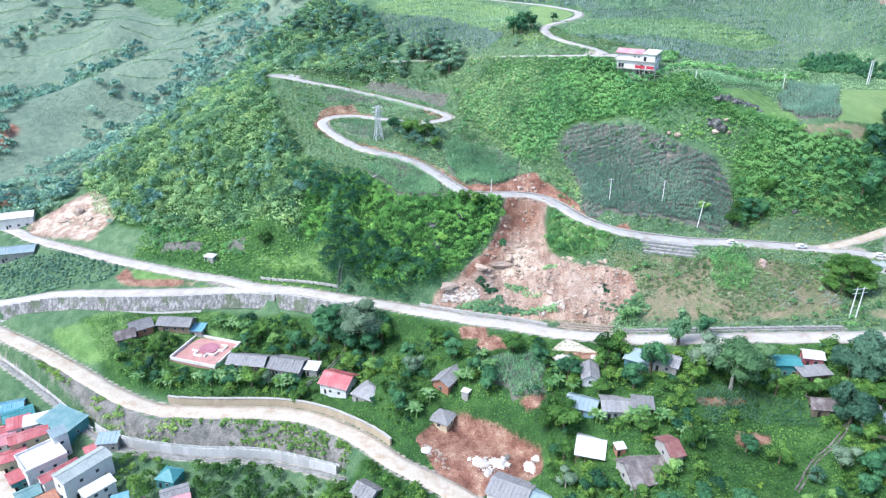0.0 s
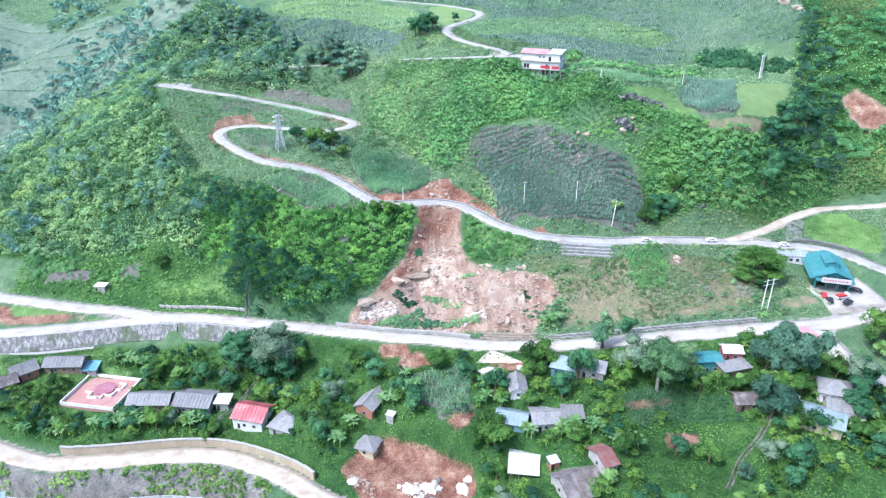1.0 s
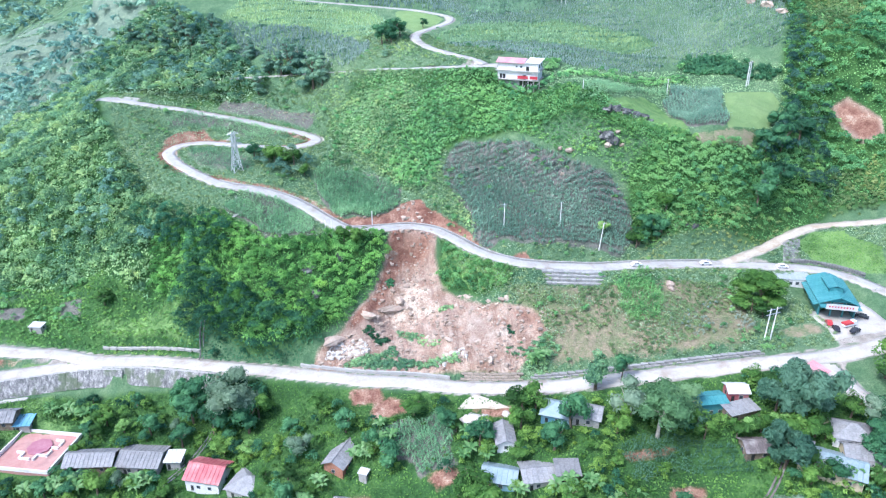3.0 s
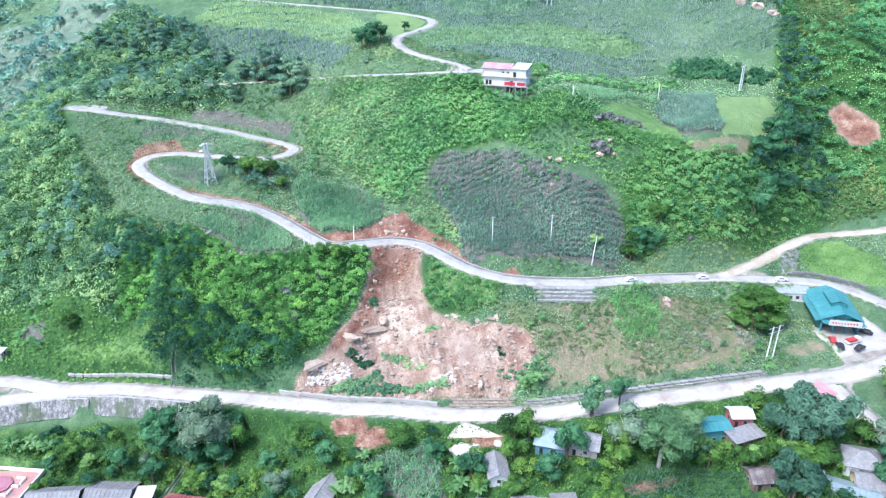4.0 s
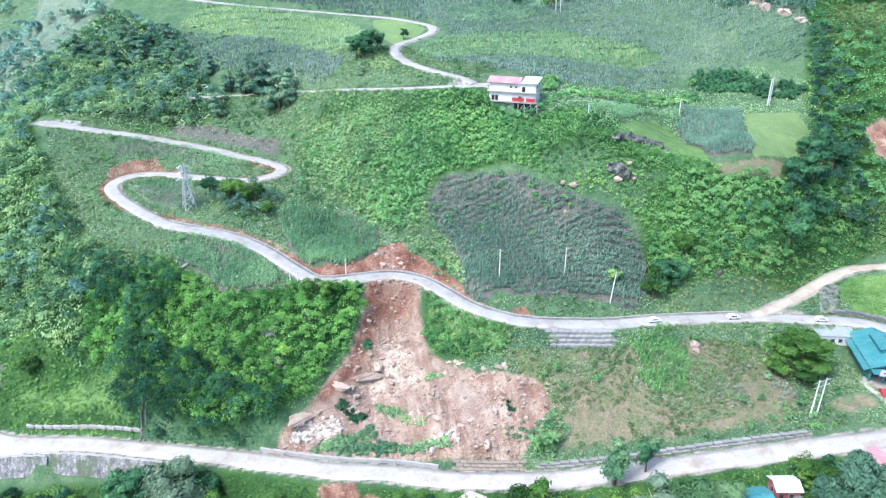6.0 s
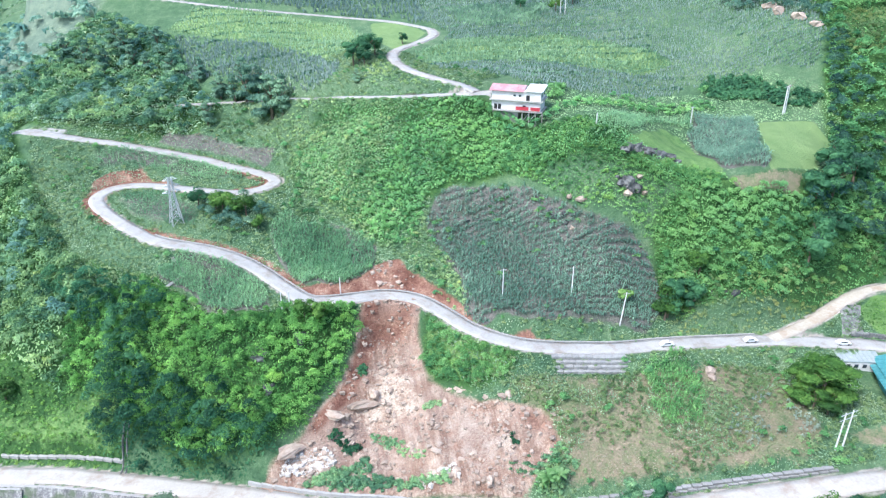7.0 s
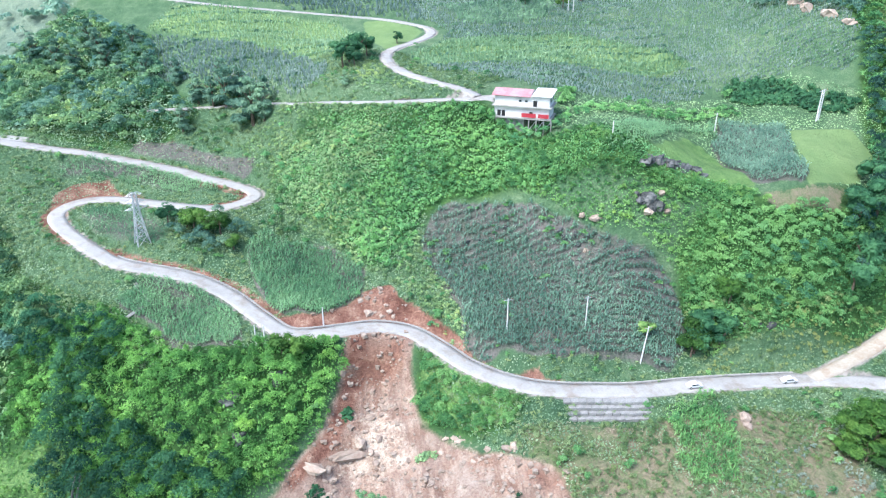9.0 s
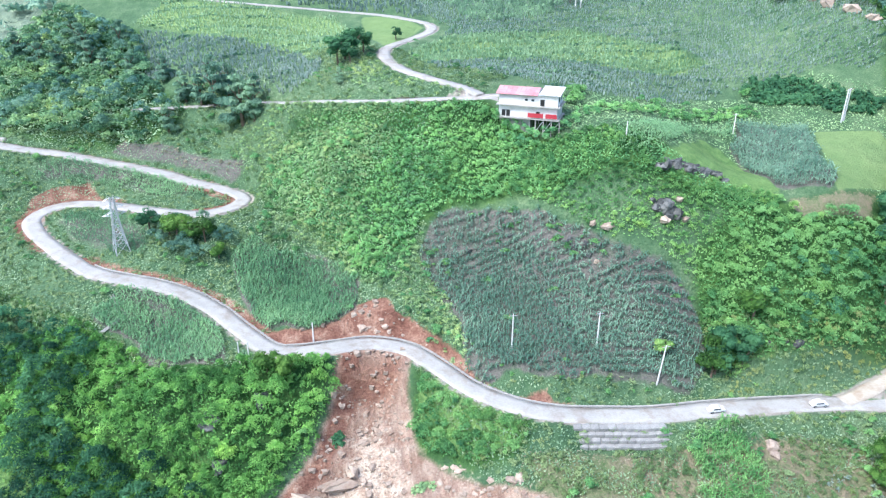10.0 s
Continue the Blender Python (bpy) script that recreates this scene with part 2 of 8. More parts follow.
M_LIMESTONE = surface("white_limestone", (0.44, 0.41, 0.37), (0.58, 0.55, 0.51), 0.7, 4, bump=0.8, stain=(0.38, 0.3, 0.22), vary=0.3)
M_CONC = surface("concrete", (0.324, 0.317, 0.295), (0.446, 0.432, 0.403), 0.5, 5, stain=(0.216, 0.202, 0.173), vary=0.15)
M_TAN = surface("tan_concrete", (0.37, 0.296, 0.2), (0.488, 0.414, 0.311), 0.3, 3, stain=(0.296, 0.215, 0.126), vary=0.15)
M_WHITE = surface("white_plaster", (0.66, 0.65, 0.63), (0.76, 0.75, 0.73), 0.4, 5, stain=(0.5, 0.48, 0.45))
M_WALL = surface("whitewashed_wall", (0.43, 0.43, 0.42), (0.6, 0.59, 0.57), 0.9, 4, stain=(0.22, 0.22, 0.2), vary=0.35)
M_CREAM = surface("cream_plaster", (0.488, 0.407, 0.266), (0.562, 0.488, 0.348), 0.4, 5, stain=(0.37, 0.296, 0.207))
M_OLDRED = surface("rusty_red_roof", (0.17, 0.07, 0.065), (0.26, 0.12, 0.11), 0.5, 4, stain=(0.2, 0.17, 0.15))
M_BRICK = surface("brick_wall", (0.3, 0.13, 0.08), (0.42, 0.22, 0.15), 0.8, 6, stain=(0.2, 0.12, 0.09))
M_WOOD = surface("old_timber", (0.15, 0.11, 0.08), (0.3, 0.24, 0.18), 1.0, 7, stain=(0.09, 0.07, 0.05))
M_ASB = surface("fibre_cement_roof", (0.18, 0.18, 0.18), (0.31, 0.31, 0.31), 0.4, 3, stain=(0.138, 0.129, 0.12), vary=0.35)
M_DARKROOF = surface("dark_tile_roof", (0.1, 0.085, 0.085), (0.22, 0.19, 0.18), 0.5, 4, stain=(0.3, 0.29, 0.28))
M_RED = surface("red_metal_roof", (0.36, 0.09, 0.1), (0.45, 0.17, 0.17), 0.3, 3, 0.5, stain=(0.5, 0.28, 0.26), vary=0.25)
M_PINK = surface("faded_red_roof", (0.46, 0.2, 0.22), (0.54, 0.3, 0.31), 0.3, 3, 0.6, stain=(0.56, 0.44, 0.43))
M_TEAL = surface("teal_metal_sheet", (0.045, 0.19, 0.205), (0.09, 0.265, 0.27), 0.3, 3, 0.45, vary=0.15)
M_BLUE = surface("blue_metal_roof", (0.0888, 0.244, 0.333), (0.185, 0.348, 0.422), 0.3, 3, 0.45, stain=(0.296, 0.37, 0.392), vary=0.3)
M_PALEBLUE = surface("pale_blue_roof", (0.2, 0.275, 0.3), (0.28, 0.345, 0.36), 0.3, 3, 0.5, stain=(0.244, 0.296, 0.311), vary=0.2)
M_WHITEROOF = surface("white_sheet_roof", (0.5, 0.5, 0.5), (0.61, 0.61, 0.61), 0.4, 3, 0.5, stain=(0.46, 0.45, 0.43))
M_TEALGREY = surface("grey_green_roof", (0.12, 0.24, 0.25), (0.2, 0.32, 0.32), 0.3, 3, 0.5, stain=(0.26, 0.33, 0.32))
M_PALEGREY = surface("pale_grey_roof", (0.28, 0.32, 0.31), (0.38, 0.42, 0.4), 0.3, 3, 0.5, stain=(0.24, 0.26, 0.25))
M_PLAZA = surface("red_paving", (0.37, 0.185, 0.163), (0.459, 0.281, 0.244), 0.25, 3, stain=(0.296, 0.178, 0.163))
M_DEEPRED = surface("dark_red_paving", (0.3, 0.11, 0.15), (0.38, 0.19, 0.22), 0.5, 3)
M_SIGN = surface("red_banner", (0.4, 0.035, 0.05), (0.5, 0.065, 0.085), 0.8, 5, 0.5)
# near-black panel colour that stands for the shade inside open doorways
M_GAP = surface("doorway_shade", (0.02, 0.02, 0.022), (0.045, 0.045, 0.045), 1, 5, 0.4)
M_GLASS, _, _b = graph("window_glass", 0.08)
_b.inputs["Base Color"].default_value = (0.05, 0.065, 0.075, 1)
M_STEEL = surface("galvanised_steel", (0.5, 0.52, 0.54), (0.66, 0.68, 0.7), 1, 6, 0.45, 0.6)
M_CAR = surface("white_car_paint", (0.74, 0.74, 0.75), (0.8, 0.8, 0.8), 0.5, 2, 0.25, bump=0)
M_CARDARK = surface("dark_car_paint", (0.025, 0.028, 0.035), (0.05, 0.05, 0.06), 0.5, 2, 0.25, bump=0)
M_CARRED = surface("red_car_paint", (0.4, 0.04, 0.05), (0.48, 0.07, 0.07), 0.5, 2, 0.3, bump=0)
M_TYRE = surface("rubber", (0.02, 0.02, 0.02), (0.04, 0.04, 0.04), 2, 9)

# ---- the lie of the land: heights of its benches, spurs and gullies, in metres ----
VILLAGE = [(52, 110, -3), (82, 111, -4), (40, 114, -7), (93, 114, 0), (73, 115, -6), (20, 125, -12.5), (33, 127, -6), (72, 127, -2.5), (62, 130, 0),
           (86, 131, 3.5), (12, 130, -14), (-13, 132.5, -14), (52, 135, 2.5), (34, 136, -2), (-28, 138, -18), (0, 139, -13), (19, 141, -4),
           (-19, 143, -16.5), (3, 149, -7.5), (-14, 150, -9), (-44, 155, -17.3), (-57, 159, -16), (-81, 160, -19.3), (-27, 163, -15), (0, 160, -3),
           (14, 155, -2.5), (-11, 173, -7), (-42, 176, -11.5)]
WEST = [(-61, 182, -13), (-90, 191, -11), (-62, 195, -9.5), (-80, 218, -4), (-89, 217, -2), (-77, 226, 0), (-53, 211, 2), (-31, 203, 6), (-16, 196, 6),
        (-57, 220, 11), (-39, 213, 13), (-48, 226, 18), (-30, 212, 15.5), (-45, 233, 21), (-11, 207, 19), (-4, 203, 20), (-27, 219, 23.5),
        (-79, 239, 6), (-93, 259, 13), (-111, 254, 1), (-105, 290, 21), (-122, 291, 10)]
TOWN = [(-105, 161, -24), (-84, 143, -25), (-52, 137, -23.5), (-31, 134, -21), (-110, 145, -28), (-90, 128, -29), (-60, 122, -28), (-30, 120, -24), (0, 115, -19)]
SLIDE = [(24, 207, 16), (17, 198, 14), (11, 188, 6.5), (18, 187, 5), (31, 170, 5), (46, 183, 14.5), (38, 194, 17.5), (60, 176, 14.5), (76, 172, 13.7),
         (89, 177, 15), (50, 179, 15.5)]
BENCH = [(-12, 225, 24.5), (28, 217.5, 25), (17, 233, 28), (8, 240.5, 32), (44, 220, 30), (50, 234, 46), (54, 247, 61), (26, 245, 49), (-25, 254, 32.5),
         (73, 197, 24.5), (98, 191, 22), (123, 190, 19), (91, 203, 28), (94, 206, 38), (85, 211, 44), (72, 217, 43), (107, 199, 33), (121, 199, 33),
         (121, 212, 48), (142, 214, 44), (163, 219, 36), (110, 227, 46), (143, 232, 49.5), (63, 231, 49.5), (74, 219, 52)]
NORTH = [(67, 237, 54), (40, 252, 61), (62, 247, 60), (86, 240, 57.5), (136, 253, 52.5), (179, 234, 66), (174, 253, 67), (171, 278, 73), (137, 295, 63.4),
         (84, 302, 64), (45, 285, 63), (23, 317, 64), (-4, 320, 64), (20, 329, 63), (-47, 336, 54), (-19, 351, 69.5), (-73, 345, 50), (-87, 346, 42),
         (-45, 310, 47), (98, 330, 71)]
EAST = [(126, 158, 11.5), (121, 167, 12.2), (147, 182, 19), (108, 156, 9.8), (118, 152, 10.4)]
AROUND = [(0, 60, -22), (80, 60, -16), (160, 60, -8), (-100, 60, -28), (-200, 100, -30), (-160, 170, -22), (250, 120, 0), (200, 160, 12), (230, 200, 40),
          (260, 260, 75), (220, 330, 90), (150, 420, 85), (60, 400, 78), (-40, 430, 80), (-110, 420, 45), (-160, 380, 8), (-180, 300, -2), (-160, 230, -12), (-236, 366, 12), (-214, 384, 18), (-196, 404, 25), (-176, 418, 31), (-262, 408, -3), (-238, 424, 2), (-222, 446, 12),
          (-150, 395, 22), (-190, 345, -4), (-215, 480, 44), (-262, 470, 16), (-285, 520, 50), (-180, 470, 30), (-150, 450, 46),
          (-260, 250, -20), (-230, 400, 10), (-300, 480, 20), (-200, 520, 45), (-320, 620, 75), (-120, 560, 95), (60, 560, 110), (300, 450, 120)]

# roads: centre lines, and their widths
UPPER = [(142, 166, 14.7), (138.7, 171.7, 15.2), (134, 176.5, 15.4), (129.6, 178.8, 15.5), (123.4, 180.6, 15.6), (110, 184.2, 16), (97, 185.6, 16.5), (84.5, 186.4, 17), (73, 186.6, 17.4),
         (65, 187.3, 18), (56, 188.6, 18.7), (48.8, 191.5, 19.3), (42, 196.7, 20.3), (37.5, 203, 21.2), (32.5, 209, 22), (26, 211.5, 22.6), (19, 210.8, 23), (12, 210.6, 23.1),
         (7.4, 212.3, 23.1), (2, 219, 24), (-2.6, 225, 25.2), (-8, 229.5, 26.8), (-14.5, 232.8, 28.3), (-22, 236, 29), (-28.5, 240, 29.3), (-35, 247, 30)]
HAIRPIN = [(-35, 247, 30), (-39.8, 253.3, 30.6), (-44, 259, 31.6), (-46, 264, 32.7), (-44.2, 268, 33.3), (-40, 270.3, 33.7), (-34, 269.3, 33.9), (-27, 265.3, 34.2), (-18, 258.9, 34.8),
           (-9.4, 253.3, 35.5), (-3.5, 252.6, 35.9), (0.6, 255.4, 36), (2, 259.3, 36.1), (-0.2, 262.6, 36.7), (-4.3, 264.9, 37.4), (-11.2, 269.5, 38), (-18.5, 276.2, 38.4),
           (-30, 281.8, 39.8), (-42, 286.8, 41.3), (-54, 289.6, 42.9), (-62, 291.8, 44.1), (-70, 294, 45)]
EBRANCH = [(108, 184.5, 16), (114, 186, 16.4), (122.7, 188.4, 17.4), (133.6, 191.9, 19.3), (141.6, 193.5, 20.5), (149, 191.6, 21.7), (158, 189, 22.8), (176, 186, 25)]
ELOOP = [(142, 166, 14.7), (148, 158, 13.6), (160, 150, 12)]
MAIN = [(-190, 268, -9.5), (-168, 255, -8.7), (-157, 247, -8.4), (-117, 226, -7), (-86, 211, -5.5), (-72, 206.5, -5.3), (-60.5, 201, -5), (-45, 195.8, -3.9), (-28, 188.6, -2.9),
        (-11.8, 181.5, -1.8), (7, 171.8, 0), (19, 167.5, 0.6), (31, 162.2, 1.3), (48, 156.6, 3), (65, 153, 5.3), (84, 150.5, 7.2), (102.6, 148, 8.9), (115, 146.4, 9.8),
        (124, 147, 10.2), (142, 149, 10.8), (175, 146, 11.5)]
WBRANCH = [(-180, 208, -18), (-165, 208, -16), (-148, 206.5, -14), (-129, 207, -11), (-108, 203.5, -8.6), (-88, 201, -7), (-70, 200.5, -5.9), (-61, 199.5, -5.2), (-50, 196.5, -4.4)]
SBRANCH = [(112, 147.5, 9.6), (112.5, 141, 8.6), (113, 136, 7.8), (114.5, 132, 6.9), (117, 128, 5.9), (124, 120, 4), (135, 108, 2)]
LOWER = [(-160, 203, -16.5), (-140, 191, -16.3), (-122.3, 181, -16.5), (-105.7, 170.7, -17.3), (-92.7, 162.7, -18.5), (-79.4, 156.4, -19), (-65.9, 153.8, -18.4), (-45.9, 152.7, -17.8),
         (-33.3, 149.5, -17.6), (-20.6, 141.4, -17.2), (-11.2, 131.5, -16.2), (-3.1, 126, -16.2), (4, 121.5, -16.8), (14, 113, -17.5)]
LOWEST = [(-150, 191, -20.5), (-136.5, 182.2, -21), (-121.7, 172.6, -23), (-111.7, 165.4, -24), (-97, 154, -25), (-84.8, 147, -25), (-64, 142.6, -24.6), (-47, 140.6, -23.6), (-31.7, 135.2, -22.4), (-24, 131.5, -21.5)]
NROAD = [(64, 246.5, 60.6), (59, 246.8, 60.8), (53, 246.5, 60.6), (44, 248.6, 60.2), (35.4, 251.4, 59.6), (21.7, 261.8, 57.8), (14, 272, 55.6), (6.7, 283, 53.4), (-10, 292, 51.2), (-26, 297.5, 49.8)]
NUP = [(56, 247, 61), (52.5, 251.5, 62), (47.5, 258, 62.6), (42.5, 268, 63), (40.2, 281, 63.2), (40.6, 292, 63.8), (44, 299, 64.4), (50, 305, 65), (57, 312.5, 66), (59, 319, 66.8),
       (56.5, 326.5, 67.4), (47, 338, 68.2), (35.3, 345, 68.8), (9, 354.5, 70.6), (-12, 361.5, 72.2), (-44, 380, 74.5), (-90, 402, 76)]


def glide(line, step=1.0):
    """Points about a step apart along a smooth curve through the line's corners."""
    p = np.array(line, float)
    p = np.vstack([2 * p[0] - p[1], p, 2 * p[-1] - p[-2]])
    out = []
    for i in range(1, len(p) - 2):
        n = max(2, int(np.linalg.norm(p[i + 1] - p[i]) / step))
        u = (np.arange(n) / n)[:, None]
        a, b, c, d = p[i - 1:i + 3]
        out.append(0.5 * (2 * b + (c - a) * u + (2 * a - 5 * b + 4 * c - d) * u ** 2 + (3 * b - a - 3 * c + d) * u ** 3))
    return np.vstack(out + [p[-2:-1]])


ROADS = [("upper_road", UPPER, 4.0, M_ROAD), ("hairpin_road", HAIRPIN, 3.8, M_ROAD), ("hill_track", EBRANCH, 3.0, M_DUST), ("east_loop_road", ELOOP, 4.0, M_ROAD),
         ("main_road", MAIN, 4.6, M_ROADM), ("west_branch_road", WBRANCH, 4.6, M_ROADM), ("south_branch_road", SBRANCH, 4.6, M_ROADM),
         ("lower_road", LOWER, 5.0, M_DUST), ("lowest_road", LOWEST, 1.3, M_STONE), ("ridge_lane", NROAD, 2.6, M_ROAD), ("field_lane", NUP, 3.0, M_ROAD)]
TRACKS = [glide(line) for _, line, _, _ in ROADS]

_beds = np.vstack([track[4:-4:9] for track in TRACKS])
_spots = np.array(VILLAGE + WEST + TOWN + SLIDE + BENCH + NORTH + EAST + AROUND, float)
_clear = np.hypot(_spots[:, None, 0] - _beds[None, :, 0], _spots[:, None, 1] - _beds[None, :, 1]).min(1) > 3.6
KNOTS = np.vstack([_spots[_clear], _beds])
SOFT = 6.0


def spread(p):
    d = np.sqrt(((p[:, None, :2] - KNOTS[None, :, :2]) ** 2).sum(-1) + SOFT ** 2)
    return d


def weigh():
    n = len(KNOTS)
    a = np.zeros((n + 3, n + 3))
    a[:n, :n] = -spread(KNOTS) + 0.3 * np.eye(n)
    a[:n, n:] = np.c_[np.ones(n), KNOTS[:, :2]]
    a[n:, :n] = a[:n, n:].T
    return np.linalg.solve(a, np.r_[KNOTS[:, 2], 0, 0, 0])


WEIGHTS = weigh()
_dice = np.random.default_rng(5).random((256, 256))


def ripple(x, y, size):
    """Smooth noise from -1 to 1 with bumps of about that size."""
    u, v = np.asarray(x) / size, np.asarray(y) / size
    i, j = np.floor(u).astype(int), np.floor(v).astype(int)
    f, g = u - i, v - j
    f, g = f * f * (3 - 2 * f), g * g * (3 - 2 * g)
    a, b = _dice[i % 256, j % 256], _dice[(i + 1) % 256, j % 256]
    c, d = _dice[i % 256, (j + 1) % 256], _dice[(i + 1) % 256, (j + 1) % 256]
    return 2 * ((a * (1 - f) + b * f) * (1 - g) + (c * (1 - f) + d * f) * g) - 1


def inside(x, y, poly):
    x, y = np.asarray(x, float), np.asarray(y, float)
    hit = np.zeros(x.shape, bool)
    for (x0, y0), (x1, y1) in zip(poly, poly[1:] + poly[:1]):
        if y0 != y1:
            hit ^= ((y0 > y) != (y1 > y)) & (x < (x1 - x0) * (y - y0) / (y1 - y0) + x0)
    return hit


def depth_in(x, y, poly, soft):
    """1 well inside the outline, 0 outside, with an edge that many metres soft."""
    x, y = np.asarray(x, float), np.asarray(y, float)
    far = np.full(x.shape, 1e9)
    for (x0, y0), (x1, y1) in zip(poly, poly[1:] + poly[:1]):
        dx, dy = x1 - x0, y1 - y0
        u = np.clip(((x - x0) * dx + (y - y0) * dy) / (dx * dx + dy * dy), 0, 1)
        far = np.minimum(far, np.hypot(x - x0 - u * dx, y - y0 - u * dy))
    return np.clip(0.5 + np.where(inside(x, y, poly), far, -far) / soft, 0, 1)


# outlines of the land's cover, in plan
SLIDE_AREA = [(21, 210), (17, 201), (14, 195), (4.6, 186.5), (-2, 183), (-5, 180), (20, 171.5), (44, 163), (53, 168.5), (52, 174), (44, 179.5), (36.3, 185), (31, 192), (31.5, 203), (34, 209)]
SCAR = [(3, 215.6), (7.3, 217.6), (14.2, 215.8), (20.2, 217.3), (25.4, 220.7), (30.3, 220.4), (31.5, 217), (35.2, 213.6), (38.6, 209.7), (41.5, 205.4), (43.5, 199.5), (44.5, 195.8), (39, 203), (33, 210.5), (26, 213), (12, 212.4), (5, 213.5)]
DRY = [(46, 184), (54, 182.5), (66, 180.5), (90, 180), (108, 177), (106, 160), (97, 154.5), (72, 157.5), (53, 161), (51, 172), (47, 177)]
FIELD = [(38.5, 226), (41, 230), (48.6, 230), (58, 226), (64, 221.7), (68, 217.8), (73.4, 211.7), (83, 207.4), (87.5, 205), (88, 202), (87.3, 196), (81, 191), (61, 194.5), (45, 198), (42.5, 203.4), (42.6, 214.4)]
FIELD_ROWS = [(41.5, 221), (50, 224), (60, 219.5), (68, 213.5), (76, 208.5), (87, 203), (87.3, 196), (81, 191), (61, 194.5), (45, 198), (42.5, 203.4), (42.6, 214.4)]
FIELD_W = [(-1, 239), (3.4, 241), (17.4, 234), (25.5, 226), (24, 220.6), (19.5, 217.6), (14, 216.2), (8, 218), (3.5, 222.6)]
FIELD_S = [(-25.8, 227.2), (-18.4, 232.1), (-8, 228.5), (-2, 219.5), (-1.5, 212), (-5.7, 209.5), (-15.1, 216.7), (-21.9, 222)]
FIELD_V = [(9, 155), (24, 157.5), (26, 150), (24, 142), (17, 141)]
FIELD_E = [(112.5, 236.5), (121.2, 246), (137, 241), (134, 238), (120.2, 211.8), (109.8, 213.4)]
PALE_E = [(135, 238), (150, 234.8), (150, 226), (136, 214), (120.5, 211)]
MEADOW_E = [(106, 238), (97, 229), (91.6, 222.8), (84.5, 218), (87, 215.5), (99, 213.2), (109.2, 212.8), (110.5, 231), (110, 236)]
DRY_E = [(109, 210.8), (118, 210.2), (131, 211.4), (126, 206.6), (111, 207)]
FIELD_N = [(62, 262), (76, 252), (100, 254), (128, 264), (152, 263), (163, 252), (172, 264), (187, 294), (200, 320), (210, 420), (60, 420), (60, 330), (64, 315), (56, 300), (47, 293), (48, 276)]
FIELD_NW = [(-31.8, 346.7), (-16.8, 332.9), (11.5, 309.8), (20.9, 295.9), (24, 285), (19.7, 273.8), (10.7, 284.1), (1.4, 295.4), (-10, 302), (-17.1, 308), (-24, 311.2)]
FIELD_NW2 = [(-24.6, 362.9), (8, 351), (31.1, 339.9), (37, 318), (35.3, 307.8), (21, 298.5), (-2.1, 321.6), (-33, 350.4)]
STRIP_UP = [(-49.5, 283.9), (-35.6, 283), (-20.4, 274.8), (-7, 262.5), (-7, 261), (-19.5, 267.5), (-31.6, 275.5), (-41.7, 278.5), (-47.7, 277.5)]
LOOP_CROP = [(-40, 266), (-27, 260), (-18.5, 252), (-18.5, 243), (-29, 248), (-36, 255), (-40, 262)]
CUT_BROWN = [(-31.5, 287.5), (-16.1, 280), (-1.1, 267.5), (3.5, 268), (-5.3, 273.5), (-16, 282.5), (-28.5, 289)]
RED_BANK = [(-48.8, 267.5), (-48.2, 273.4), (-44.2, 276), (-36.2, 277), (-32.5, 272.6), (-40.5, 272.4), (-45.4, 270.4)]
BRIGHT = [(29.5, 238.5), (38.9, 246.2), (49.2, 244.2), (61.8, 240.5), (67.9, 226), (69.5, 220.9), (64, 223), (58.2, 227.2), (46.3, 231), (39.9, 231.4), (36.5, 226), (32.7, 222), (25, 227.4), (23.6, 235.6)]
HERBS = [(4, 262), (8, 250), (4, 243), (18, 236), (26, 225), (31, 222), (40, 205), (44, 199), (42.5, 215), (38, 227), (30, 232), (27, 240), (38, 247), (30, 252), (20, 262), (8, 274), (-2, 274)]
MOUND = [(27.9, 260.7), (31, 277), (37, 283), (40.5, 268), (46, 256), (50.5, 250), (47, 247.6), (37, 252.5)]
MOUND_FRONT = [(33, 254), (39.5, 252.6), (49.4, 249), (51, 247.4), (44.2, 250.2), (37, 252.2)]
CIRCLE = [(39.5, 337), (47, 335), (54, 325), (55.5, 318), (48.5, 306.5), (42, 300), (38.5, 316)]
YELLOW = [(61.4, 306.2), (101.4, 309.4), (128.6, 292.2), (130.3, 277.7), (113.5, 272.6), (91.8, 280), (56.5, 276.7), (47.5, 276), (47.5, 293), (57, 301)]
DARK_MAIZE = [(70.5, 348), (107.5, 337.6), (100.1, 322.4), (85.2, 318.9), (71, 324.1)]
GREEN_BAND = [(75.8, 241.4), (93, 248), (116.6, 253), (130, 256), (130, 250), (114.5, 247.6), (73.9, 236.1)]
E_GRASS_UP = [(174.7, 264), (186, 274), (204, 268), (196, 254), (180, 243), (172, 250)]
E_GRASS = [(147.2, 206), (172.4, 210), (170, 196), (160.4, 192.5), (142.2, 197.3)]
GRASS_BANK = [(-66, 216), (-56, 212), (-46.4, 210), (-34, 207), (-33.8, 196.3), (-60.6, 207)]
FIELD_NN = [(-60, 420), (60, 420), (60, 330), (48, 342), (12, 358), (-40, 382)]
FIELD_D = [(57.9, 134.5), (64.2, 137.2), (74.1, 135.7), (85.2, 128.1), (83.4, 124.5), (75.8, 127.5), (67.9, 130), (57.6, 127.5)]
WOOD_W = [(-18, 190), (-4, 186.5), (6, 192), (14, 200), (17, 208), (6, 208.5), (-12, 212), (-24, 222), (-38, 235), (-51, 246), (-58, 262), (-70, 285), (-76, 300), (-82, 325), (-95, 350), (-140, 350),
          (-160, 300), (-140, 262), (-118, 246), (-98, 236), (-76, 230), (-62, 223), (-45, 207), (-30, 199)]
